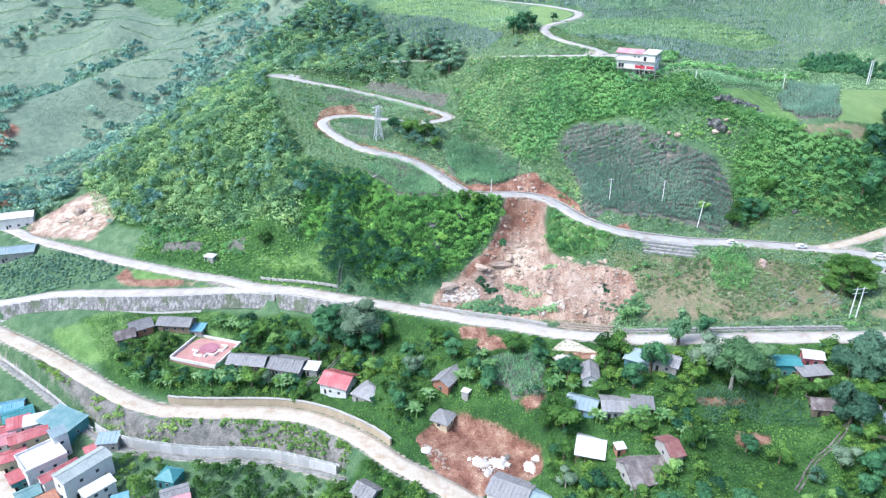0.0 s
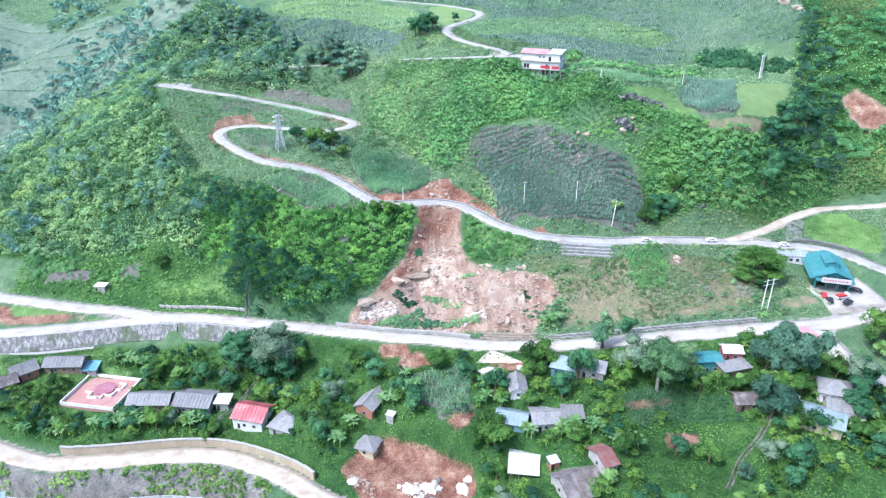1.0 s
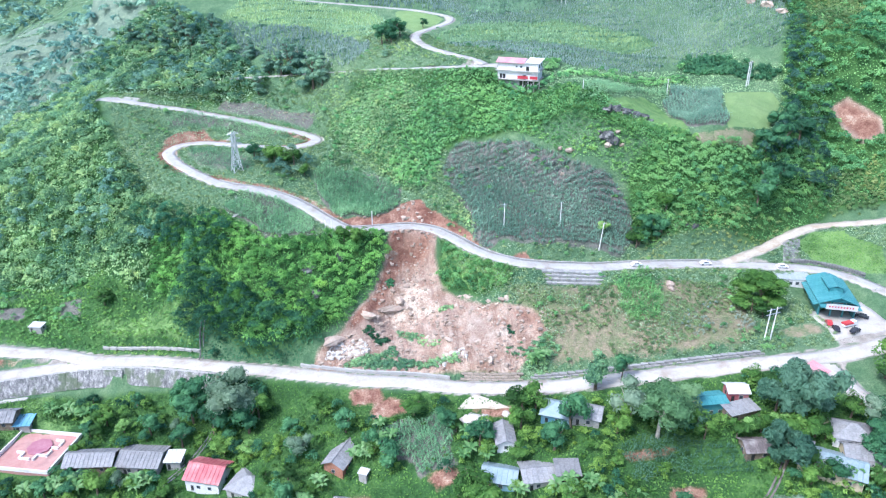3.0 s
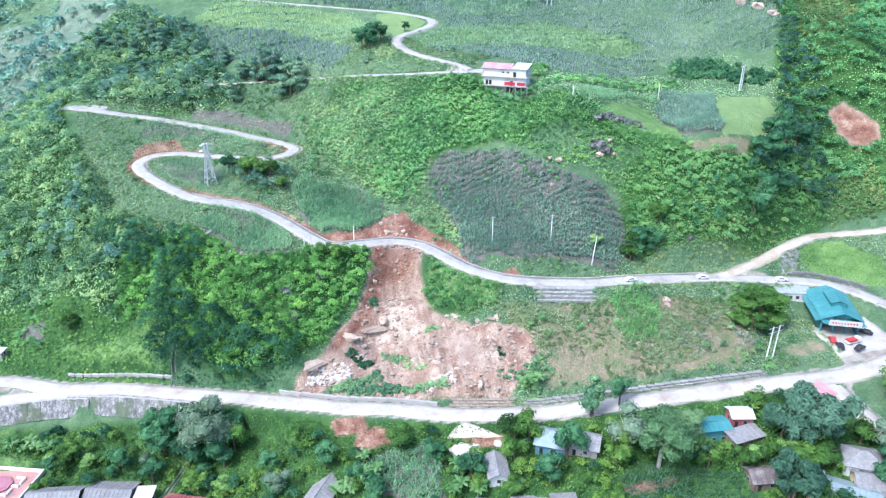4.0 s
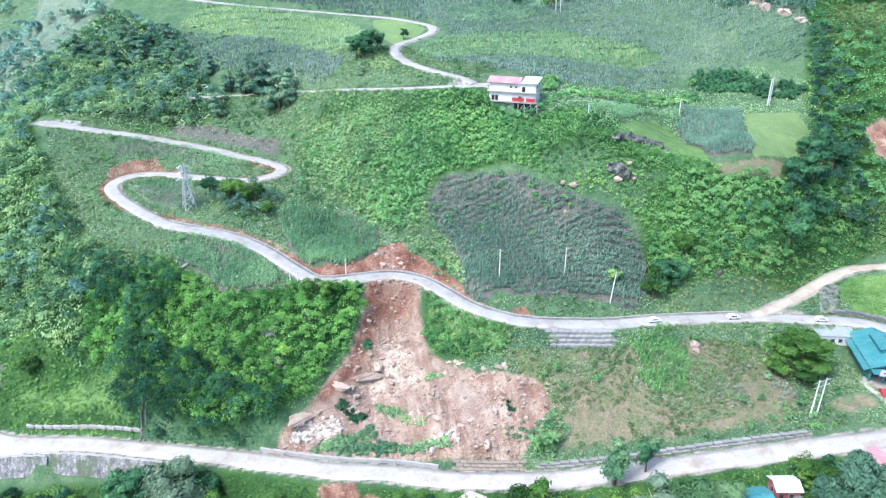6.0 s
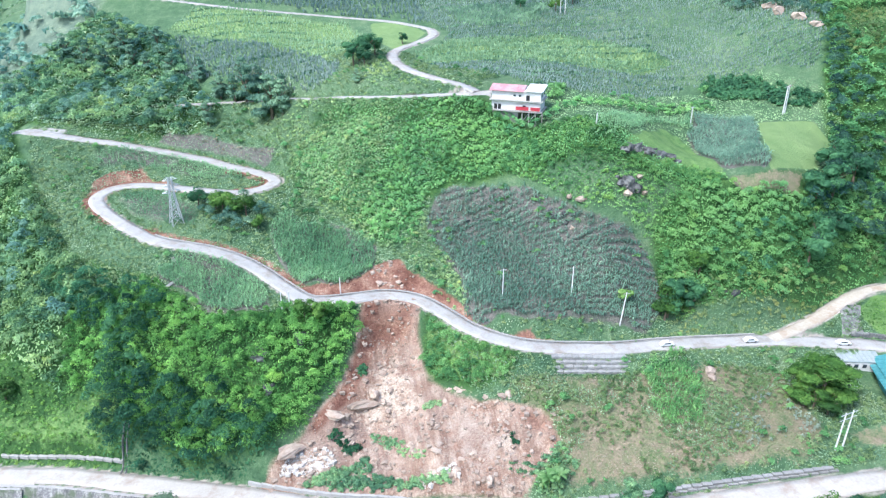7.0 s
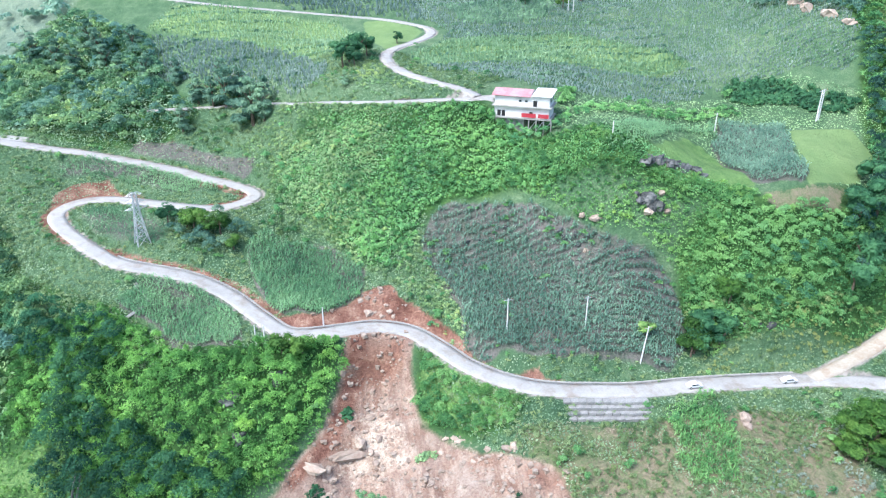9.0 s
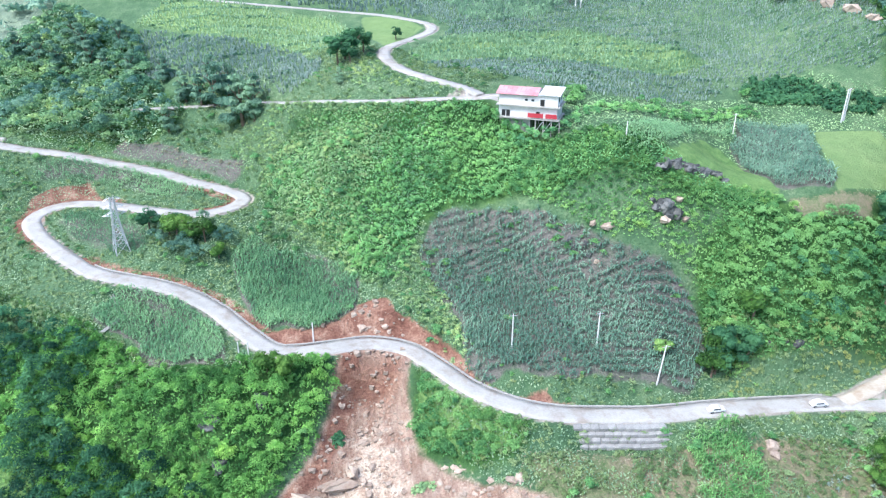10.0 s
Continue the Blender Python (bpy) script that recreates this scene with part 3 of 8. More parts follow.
WOOD_N = [(-64, 300), (-40, 291.5), (-22, 286), (-12, 291), (-24, 308), (-32, 345), (-60, 372), (-98, 360), (-85, 330)]
WOOD_E = [(88, 199), (97, 193), (112, 193), (128, 192.5), (150, 197), (180, 193), (260, 195), (270, 300), (215, 340), (186, 292), (172, 262), (158, 242), (152, 230), (143, 213), (118, 209), (100, 209), (90, 207)]
KNOLL = [(28, 226), (40, 231), (47, 232), (60, 228), (76, 219), (100, 209.5), (108, 210), (92, 218), (76, 226), (62, 238), (55, 244), (42, 246), (30, 252), (14, 262), (7, 261), (8, 250), (18, 240)]
PIT = [(-7, 138), (0.5, 145), (6, 144), (14, 138.5), (23, 131), (23, 125), (15, 121), (7, 122), (-1, 128)]
YARD = [(121, 158), (135, 158.5), (137, 152), (120, 150)]
WEST_BANK = [(-132, 185.5), (-119, 177), (-105, 167.5), (-92, 159.5), (-79, 152.8), (-60, 151), (-45, 149.5), (-32, 146.2), (-22, 138.5), (-24, 134), (-31, 138), (-46, 143), (-63, 145.2), (-83, 149.5), (-96, 156.5), (-110, 167.5), (-121, 175.5)]
NW_SCAR = [(-166, 259.6), (-158.5, 268.8), (-147.9, 282), (-138, 272), (-128, 255.2), (-131.9, 241), (-150, 247), (-163, 251)]
GRASS_W = [(-106.4, 215.9), (-105.6, 220.5), (-84.4, 211), (-86, 208), (-90.5, 206.9), (-102.9, 209.3)]
GRASS_W2 = [(-80.4, 204.6), (-64, 201.8), (-69.5, 200.2), (-79.4, 201.8)]
LAWN_W = [(-123.7, 187.8), (-106.2, 189.3), (-100.7, 184.4), (-98.1, 173.1), (-108.2, 176.1)]
GRASS_B = [(-108, 196), (-84, 192), (-70, 196), (-62, 182), (-90, 172), (-118, 184)]
SOILS = [[(-112.7, 214.3), (-109, 219), (-104, 212), (-89, 208), (-78.6, 205), (-89.7, 204.8), (-106.1, 208)], [(-236, 367), (-221, 356), (-211, 338), (-219, 330)], [(-197, 294), (-184, 286), (-184, 276), (-198, 280)], [(4.3, 168.6), (12.5, 167), (12.1, 162.6), (4.6, 163.6)], [(8.6, 161.8), (13, 164.4), (16.7, 162), (19, 158.5), (9.5, 158.1)], [(30.1, 156.3), (34.5, 155), (41.3, 152.6), (40.4, 149.1), (34.6, 152)], [(57.6, 133.4), (69.9, 134.4), (71.5, 132.6), (58.9, 131)], [(65.2, 126), (73.5, 126.1), (73, 123.8), (66.4, 121.8), (64.1, 122.3)], [(18, 141), (24, 141.5), (26, 137.5), (20, 137)]]
LAWN = [(110, 160), (119, 158.5), (119, 153.5), (109, 155)]
SCARP = [(21, 210), (17, 201), (14, 195), (4.6, 186.5), (8, 186), (16.5, 193), (20.5, 200), (24.5, 208)]
BANK_W = [(-110, 228), (-85, 216), (-60, 206), (-34, 196), (-30, 199), (-45, 207), (-62, 222), (-80, 230)]
LIME = [[(0, 181), (4, 184.5), (10, 184.5), (11, 180.5), (6, 178.5)], [(20, 199), (27, 200), (30, 191), (26, 184), (19, 185), (15, 190)], [(26, 172.5), (33, 172.5), (34, 168.5), (26, 169.5)], [(33, 189), (36, 187.5), (46, 179.5), (44, 178), (36, 184)],
        [(-3, 183), (6, 189), (8, 187), (1, 182)], [(25, 215), (28, 220), (32, 216), (30, 213)], [(33, 213), (36, 211), (38.5, 207), (35.5, 209)]]
ASH = [(34, 183), (38, 185), (43, 178), (44, 172), (39, 166.5), (33, 171), (31, 178)]
RUST = [[(46, 178.5), (53, 174), (54.5, 169), (48, 171), (45, 174)], [(18, 209.5), (34, 208.5), (31, 202), (23, 202.5), (18, 198)], [(8, 188), (16, 194), (17, 198), (21, 197), (17, 192), (10, 186)], [(50, 192.2), (52.8, 194.4), (55, 194), (56.6, 191.4), (53.6, 190.8)]]
LAWN_E = [(134, 188.5), (140, 191), (147, 188.5), (154, 180), (148, 170), (142.5, 173), (134.5, 182)]
HAZY_W = [(-330, 300), (-180, 285), (-105, 340), (-70, 372), (-60, 400), (-150, 470), (-330, 600)]
PLOT_W = [(-75.1, 225), (-68, 221.6), (-67.3, 215.5), (-74.2, 219.6)]
PLOT_FAR_W = [(-99.2, 229.7), (-84.6, 226), (-84.7, 220.8), (-99.4, 225)]
BRUSH_R = [(34, 204), (31.8, 195.5), (33, 190.5), (40, 185.5), (47, 184.4), (50, 187), (45, 192.5), (40.5, 198), (37, 202)]
GARDENS = [(-112, 190), (-88, 194), (-66, 192), (-50, 188), (-22, 181), (-9, 175.5), (6, 167), (30, 159), (48, 153), (66, 149), (102, 145.5), (109, 144), (116, 128), (150, 100), (-20, 90), (-110, 118), (-112, 130), (-30, 126), (-12, 138), (-30, 154), (-62, 157), (-96, 168)]
CLIFF_E = [(166.5, 226.5), (171.2, 226), (177.5, 217.5), (177, 213.4), (171, 215.4), (169, 220)]

DROPS = [(TRACKS[5], -150, -52, -1, 2.6, 4.2, 2.2), (TRACKS[4], -54, -22, -1, 3.0, 4.2, 2.2), (TRACKS[0], 55, 75, 1, 2.0, 2.9, 3.0)]
_all = np.vstack(TRACKS)
_half = np.concatenate([np.full(len(tr), w / 2) for tr, (_, _, w, _) in zip(TRACKS, ROADS)])


def near_road(x, y):
    """How far beyond the nearest road's edge, and that road's height."""
    x, y = np.asarray(x, float).ravel(), np.asarray(y, float).ravel()
    off, high = np.full(len(x), 99.0), np.zeros(len(x))
    for k in range(0, len(x), 4000):
        d = np.hypot(x[k:k + 4000, None] - _all[:, 0], y[k:k + 4000, None] - _all[:, 1]) - _half
        i = d.argmin(1)
        off[k:k + 4000], high[k:k + 4000] = d[np.arange(len(i)), i], _all[i, 2]
    return off, high


def set_down(x, y, z):
    """Lower the land on the outer side of the roads that stand on walls."""
    for track, x0, x1, side, half, drop, run in DROPS:
        q = track[(track[:, 0] > x0) & (track[:, 0] < x1)]
        near = np.flatnonzero((x > x0 - 8) & (x < x1 + 8) & (y > q[:, 1].min() - 12) & (y < q[:, 1].max() + 12))
        if not len(near):
            continue
        ahead = np.gradient(q[:, :2], axis=0)
        ahead /= np.linalg.norm(ahead, axis=1)[:, None]
        dx, dy = x[near, None] - q[:, 0], y[near, None] - q[:, 1]
        i = np.hypot(dx, dy).argmin(1)
        k = np.arange(len(near))
        s = side * (-ahead[i, 1] * dx[k, i] + ahead[i, 0] * dy[k, i])
        along_it = np.clip(np.minimum(i, len(q) - 1 - i) / 4.0, 0, 1)
        low = q[i, 2] - 0.1 - drop * smooth((s - half - 0.35) / run)
        w = np.where(s > half + 0.2, 1 - smooth((s - half - run - 1) / 4.0), 0) * along_it
        w *= np.hypot(dx[k, i], dy[k, i]) < half + run + 6
        z[near] = z[near] * (1 - w) + np.minimum(z[near], low) * w
    return z


def smooth(v):
    v = np.clip(v, 0, 1)
    return v * v * (3 - 2 * v)


def ground(x, y):
    """Height of the land."""
    shape = np.shape(x)
    x, y = np.asarray(x, float).ravel(), np.asarray(y, float).ravel()
    z = np.empty(len(x))
    p = np.c_[x, y]
    for k in range(0, len(x), 4000):
        q = p[k:k + 4000]
        z[k:k + 4000] = -(spread(q) @ WEIGHTS[:-3]) + WEIGHTS[-3] + q @ WEIGHTS[-2:]
    out = np.hypot(np.maximum(np.abs(x) - 260, 0), np.maximum(np.maximum(y - 480, -y), 0))
    hills = 60 + 90 * ripple(x, y, 420) + 35 * ripple(x + 77, y, 150) + 0.12 * np.maximum(y - 400, 0)
    far = smooth(out / 450)
    z = z * (1 - far) + hills * far
    z += 0.5 * ripple(x, y, 9) + 0.25 * ripple(x + 31, y - 17, 3.7)
    slip = depth_in(x, y, SLIDE_AREA, 4)
    z += slip * (0.9 * ripple(x, y, 3.4) + 1.1 * ripple(x + 9, y, 6.3) - 0.8)
    pit = depth_in(x, y, PIT, 2.5)
    z = z * (1 - pit) + (-14.6 + 0.25 * ripple(x, y, 2)) * pit
    plaza_lot = depth_in(x, y, [(-81.5, 172.5), (-75, 186), (-59, 181), (-64, 167.5)], 3)
    z = z * (1 - plaza_lot) - 14.2 * plaza_lot
    yard = depth_in(x, y, [(113, 174), (134, 172), (138, 151), (119, 149.5)], 5)
    z = z * (1 - yard) + 11.3 * yard
    off, high = near_road(x, y)
    verge = 1 - smooth((off - 1.3) / 3.0)
    z = z * (1 - verge) + (high - 0.1) * verge
    return set_down(x, y, z).reshape(shape)


def steps(low, high, fine, reach, grow=1.13):
    side = []
    s, d = 0.0, fine
    while s < reach:
        d *= grow
        s += d
        side.append(s)
    return np.r_[[low - v for v in side[::-1]], np.arange(low, high, fine), [high + v for v in side]]


def quads_mesh(name, verts, faces, mats, slots=None, flat=False):
    """A mesh from arrays of corners and of quads."""
    me = bpy.data.meshes.new(name)
    me.vertices.add(len(verts))
    me.vertices.foreach_set("co", np.ascontiguousarray(verts, np.float32).ravel())
    me.loops.add(faces.size)
    me.loops.foreach_set("vertex_index", np.ascontiguousarray(faces, np.int32).ravel())
    me.polygons.add(len(faces))
    me.polygons.foreach_set("loop_start", np.arange(0, faces.size, 4, dtype=np.int32))
    if slots is not None:
        me.polygons.foreach_set("material_index", np.ascontiguousarray(slots, np.int32))
    me.polygons.foreach_set("use_smooth", np.full(len(faces), not flat))
    for m in mats:
        me.materials.append(m)
    me.update(calc_edges=True)
    return me


GRID = []


def lie(x, y):
    """Height of the land's mesh, between its corners."""
    xs, ys, gz = GRID
    i, j = np.clip(np.searchsorted(xs, x) - 1, 0, len(xs) - 2), np.clip(np.searchsorted(ys, y) - 1, 0, len(ys) - 2)
    u, v = (x - xs[i]) / (xs[i + 1] - xs[i]), (y - ys[j]) / (ys[j + 1] - ys[j])
    return (gz[j, i] * (1 - u) + gz[j, i + 1] * u) * (1 - v) + (gz[j + 1, i] * (1 - u) + gz[j + 1, i + 1] * u) * v


def build_ground():
    xs, ys = steps(-135, 190, 1.25, 2600), steps(100, 365, 1.25, 3400)
    gx, gy = np.meshgrid(xs, ys)
    gz = ground(gx, gy)
    n, m = len(xs), len(ys)
    i = (np.arange(m - 1)[:, None] * n + np.arange(n - 1)).ravel()
    GRID.extend((xs, ys, gz))
    me = quads_mesh("ground", np.c_[gx.ravel(), gy.ravel(), gz.ravel()], np.c_[i, i + 1, i + n + 1, i + n], [M_GROUND])
    x, y = gx.ravel(), gy.ravel()
    off, _ = near_road(x, y)
    cover = {
        "rubble": np.maximum(depth_in(x, y, SLIDE_AREA, 4), np.maximum(0.75 * depth_in(x, y, NW_SCAR, 6), depth_in(x, y, CLIFF_E, 3))),
        "soil": np.maximum.reduce([np.minimum(1.0, 1.25 * depth_in(x, y, SCAR, 2.5)), depth_in(x, y, PIT, 2), depth_in(x, y, RED_BANK, 2), 0.8 * depth_in(x, y, CLIFF_E, 4), 0.8 * depth_in(x, y, SCARP, 2.5)] + [0.68 * depth_in(x, y, f, 7) for f in RUST[:3]] + [0.9 * depth_in(x, y, RUST[3], 2)] + [0.8 * depth_in(x, y, f, 3) for f in SOILS]),
        "dry": np.maximum(0.8 * depth_in(x, y, DRY, 6), np.maximum(0.7 * depth_in(x, y, LAWN, 3), 0.95 * depth_in(x, y, DRY_E, 3))),
        "crop": np.maximum.reduce([depth_in(x + 1.6 * ripple(x, y, 5), y + 1.6 * ripple(x + 50, y, 5), f, 2) for f in (FIELD, FIELD_W, FIELD_S, FIELD_V, FIELD_E)] + [0.9 * depth_in(x, y, f, 2) for f in (CUT_BROWN, MOUND_FRONT, PLOT_W, PLOT_FAR_W)] + [0.55 * depth_in(x, y, f, 5) for f in (STRIP_UP, LOOP_CROP)]),
        "ash": 0.62 * depth_in(x, y, ASH, 9),
        "lime": np.maximum.reduce([0.64 * depth_in(x, y, f, 6) for f in LIME[:-2]] + [0.95 * depth_in(x, y, f, 3) for f in LIME[-2:]] + [0.6 * depth_in(x, y, NW_SCAR, 9), 0.5 * depth_in(x, y, CLIFF_E, 9)]),
        "pale": np.maximum.reduce([depth_in(x, y, PALE_E, 1.5),  depth_in(x, y, CIRCLE, 3), 0.6 * depth_in(x, y, FIELD_NW2, 6), 0.6 * depth_in(x, y, YELLOW, 8)]),
        # the far slope takes the haze-coloured meadow tone
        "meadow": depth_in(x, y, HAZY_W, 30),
        # woods and brush get this dark ground too, as shade between the plants
        "garden": np.maximum.reduce([depth_in(x, y, f, 9) for f in (GARDENS, KNOLL, WOOD_W, WOOD_N, WOOD_E, BRUSH_R, BANK_W)]),
        "lush": np.maximum.reduce([depth_in(x, y, MEADOW_E, 4), depth_in(x, y, GRASS_W, 2), depth_in(x, y, GRASS_W2, 2), 0.8 * depth_in(x, y, LAWN_W, 4), 0.5 * depth_in(x, y, GRASS_BANK, 4), 0.45 * depth_in(x, y, GRASS_B, 4), 0.9 * depth_in(x, y, LAWN_E, 2), 0.6 * depth_in(x, y, BRUSH_R, 3)]),
        "gravel": np.maximum(depth_in(x, y, YARD, 2), 0.75 * np.clip(1 - np.abs(off) / 1.3, 0, 1)),
        "rock": 0.72 * depth_in(x, y, WEST_BANK, 3),
    }
    # red cuts on the uphill side of the hairpins
    cut = np.zeros(len(x))
    for track, half, x0, x1, y0, y1, side, amount, wide in CUTS:
        q = track[(track[:, 0] > x0) & (track[:, 0] < x1) & (track[:, 1] > y0) & (track[:, 1] < y1)]
        ahead = np.gradient(q[:, :2], axis=0)
        near = np.flatnonzero((x > x0 - 8) & (x < x1 + 8) & (y > y0 - 8) & (y < y1 + 8))
        dx, dy = x[near, None] - q[:, 0], y[near, None] - q[:, 1]
        i = np.hypot(dx, dy).argmin(1)
        k = np.arange(len(near))
        turned = side * (ahead[i, 0] * dy[k, i] - ahead[i, 1] * dx[k, i]) > 0
        d = np.hypot(dx[k, i], dy[k, i]) - half
        cut[near] = np.maximum(cut[near], amount * turned * np.clip(1.2 - np.abs(d - wide / 2) / wide, 0, 1))
    cover["soil"] = np.maximum(cover["soil"], cut)
    for name, value in cover.items():
        me.attributes.new(name, "FLOAT", "POINT").data.foreach_set("value", value.astype(np.float32))
    return tagged(new("ground", me), "green terraced hillside with a raw landslide scar", "ground", kind="structure")


CUTS = [(TRACKS[1], 1.9, -50, -29, 254, 273, 1, 0.85, 1.7), (TRACKS[1], 1.9, -9, 6, 250, 268, 1, 0.95, 1.8), (TRACKS[1], 1.9, -46, -20, 245, 264, -1, 0.55, 0.8),
        (TRACKS[0], 2.0, -32, 14, 205, 250, -1, 0.75, 2.0), (TRACKS[0], 2.0, 33, 60, 185, 212, -1, 0.6, 1.2), (TRACKS[1], 1.9, -60, -4, 262, 293, -1, 0.5, 1.3)]
land = build_ground()


def ribbon(name, track, width, material, label):
    """A road slab along the track, slightly crowned, with broken edges."""
    ahead = np.gradient(track[:, :2], axis=0)
    ahead /= np.linalg.norm(ahead, axis=1)[:, None]
    left = np.c_[-ahead[:, 1], ahead[:, 0]]
    s = np.arange(len(track))
    rag = np.c_[0.3 * ripple(s, s * 0 + width * 7, 4.0), 0.3 * ripple(s, s * 0 + width * 13 + 50, 4.0)]
    rows = []
    for f, dz in ((-1, -0.35), (-1, 0.07), (-0.5, 0.1), (0, 0.12), (0.5, 0.1), (1, 0.07), (1, -0.35)):
        r = width / 2 * f + (rag[:, 0] if f < -0.9 else rag[:, 1] if f > 0.9 else 0)
        rows.append(np.c_[track[:, :2] + left * np.reshape(r, (-1, 1)) * np.ones((len(track), 1)), track[:, 2] + dz])
    v = np.stack(rows, 1).reshape(-1, 3)
    k = len(rows)
    i = (np.arange(len(track) - 1)[:, None] * k + np.arange(k - 1)).ravel()
    me = quads_mesh(name, v, np.c_[i, i + 1, i + k + 1, i + k][:, ::-1], [material])
    return tagged(new(name, me), label, "road", kind="structure")


ROAD_LABELS = ["narrow pale concrete road crossing the hillside", "pale concrete hairpin road with red cut banks", "dusty concrete track climbing beside woods", "concrete road bending past the teal building",
               "wide pale concrete main road along the slope", "pale concrete road above a masonry wall", "pale side road leading down among trees",
               "dusty earthen road above a planted bank", "narrow concrete lane along a white wall", "thin concrete lane along the ridge", "thin concrete lane winding through maize fields"]
for (name, _, width, material), track, label in zip(ROADS, TRACKS, ROAD_LABELS):
    ribbon(name, track, width, material, label)

# ---- plants ----
def part(name, bm, material, parent, label=""):
    me = bpy.data.meshes.new(name)
    bm.to_mesh(me)
    bm.free()
    me.materials.append(material)
    ob = new(name, me)
    ob.parent = parent
    return tagged(ob, label) if label else ob


def block(n):
    """A cube cut n x n on each side, as corners from -1 to 1 and quads."""
    v, f = [], []
    u = np.linspace(-1, 1, n + 1)
    for axis in range(3):
        for side in (-1, 1):
            base = len(v)
            for a in u:
                for b in u:
                    p = [a, b]
                    p.insert(axis, side)
                    v.append(p)
            for i in range(n):
                for j in range(n):
                    q = [base + i * (n + 1) + j, base + (i + 1) * (n + 1) + j, base + (i + 1) * (n + 1) + j + 1, base + i * (n + 1) + j + 1]
                    f.append(q if (side > 0) == (axis != 1) else q[::-1])
    flat, back = np.unique(np.round(v, 6), axis=0, return_inverse=True)
    return flat, back.ravel()[np.array(f)]


BALL_V, BALL_F = block(2)
BALL_V = BALL_V / np.linalg.norm(BALL_V, axis=1)[:, None]


def leaves_round(rng, lumps, count, leaf, long=1.5, droop=0.0, cores=6):
    """Leaf sprays over the lumps of a crown, round dim cores."""
    vs, fs, k = [], [], 0
    for c, r in sorted(lumps, key=lambda lump: -lump[1][0])[:cores]:
        v = BALL_V * np.array(r) * 0.8 * (1 + 0.12 * rng.standard_normal((len(BALL_V), 1))) + c
        vs.append(v)
        fs.append(BALL_F + k)
        k += len(v)
    size = np.array([np.prod(r) ** (2 / 3) for _, r in lumps])
    pick = rng.choice(len(lumps), count, p=size / size.sum())
    d = rng.standard_normal((count, 3))
    d[:, 2] = np.where(rng.random(count) < 0.7, np.abs(d[:, 2]), d[:, 2])
    d /= np.linalg.norm(d, axis=1)[:, None]
    centre = np.array([c for c, _ in lumps])[pick]
    reach = np.array([r for _, r in lumps])[pick]
    at = centre + d * reach * rng.uniform(0.82, 1.15, (count, 1))
    nrm = d + 0.28 * rng.standard_normal((count, 3)) + (0, 0, 0.3)
    nrm /= np.linalg.norm(nrm, axis=1)[:, None]
    side = np.cross(nrm, rng.standard_normal((count, 3)))
    side /= np.linalg.norm(side, axis=1)[:, None]
    tip = np.cross(nrm, side)
    s = leaf * rng.uniform(0.6, 1.35, (count, 1))
    q = np.stack([at - tip * s * long, at + side * s * 0.75 - (0, 0, droop), at + tip * s * long - (0, 0, droop * 2), at - side * s * 0.75], 1).reshape(-1, 3)
    vs.append(q)
    fs.append(np.arange(count * 4).reshape(-1, 4) + k)
    return np.vstack(vs), np.vstack(fs)


def tree_shape(seed, height, spread_r, count, leaf, form="broad"):
    """A tree's crown as arrays, its foot at the origin."""
    rng = np.random.default_rng(seed)
    lumps = []
    n = {"broad": 9, "tall": 9, "bush": 5, "layer": 8, "plume": 12}[form] + (14 if count > 1200 else 0)
    for i in range(n):
        a, u = rng.uniform(0, 6.28), (i + 0.5) / n
        if form == "broad":
            h, r = height * rng.uniform(0.42, 0.86), spread_r * rng.uniform(0.2, 0.72)
            size = spread_r * rng.uniform(0.36, 0.55) * (0.66 if count > 1200 else 1)
            flat = 0.75
        elif form == "tall":
            h, r = height * (0.3 + 0.62 * u), spread_r * 0.45 * (1 - u * 0.7) * rng.uniform(0.5, 1.2)
            size = spread_r * rng.uniform(0.42, 0.6) * (1.1 - 0.5 * u)
            flat = 1.0
        elif form == "layer":
            h, r = height * (0.1 + 0.84 * u), spread_r * (1 - 0.75 * u) * rng.uniform(0.25, 0.8)
            size = spread_r * rng.uniform(0.4, 0.55) * (1.1 - 0.55 * u)
            flat = 0.42
        elif form == "plume":
            h, r = height * rng.uniform(0.35, 0.95), spread_r * rng.uniform(0.2, 0.8)
            size = spread_r * rng.uniform(0.25, 0.36) * (0.72 if count > 1200 else 1)
            flat = 1.25
        else:
            h, r = height * rng.uniform(0.14, 0.6), spread_r * rng.uniform(0.1, 0.62)
            size = spread_r * rng.uniform(0.4, 0.6)
            flat = 0.8
        lumps.append((np.array((r * math.cos(a), r * math.sin(a), h)), np.array((size, size, size * flat))))
    return leaves_round(rng, lumps, count, leaf, 1.9 if form == "plume" else 1.4, 0.15 if form in ("plume", "layer") else 0.0, 1 if form == "bush" and count < 100 else 6 if count < 1200 else 16)


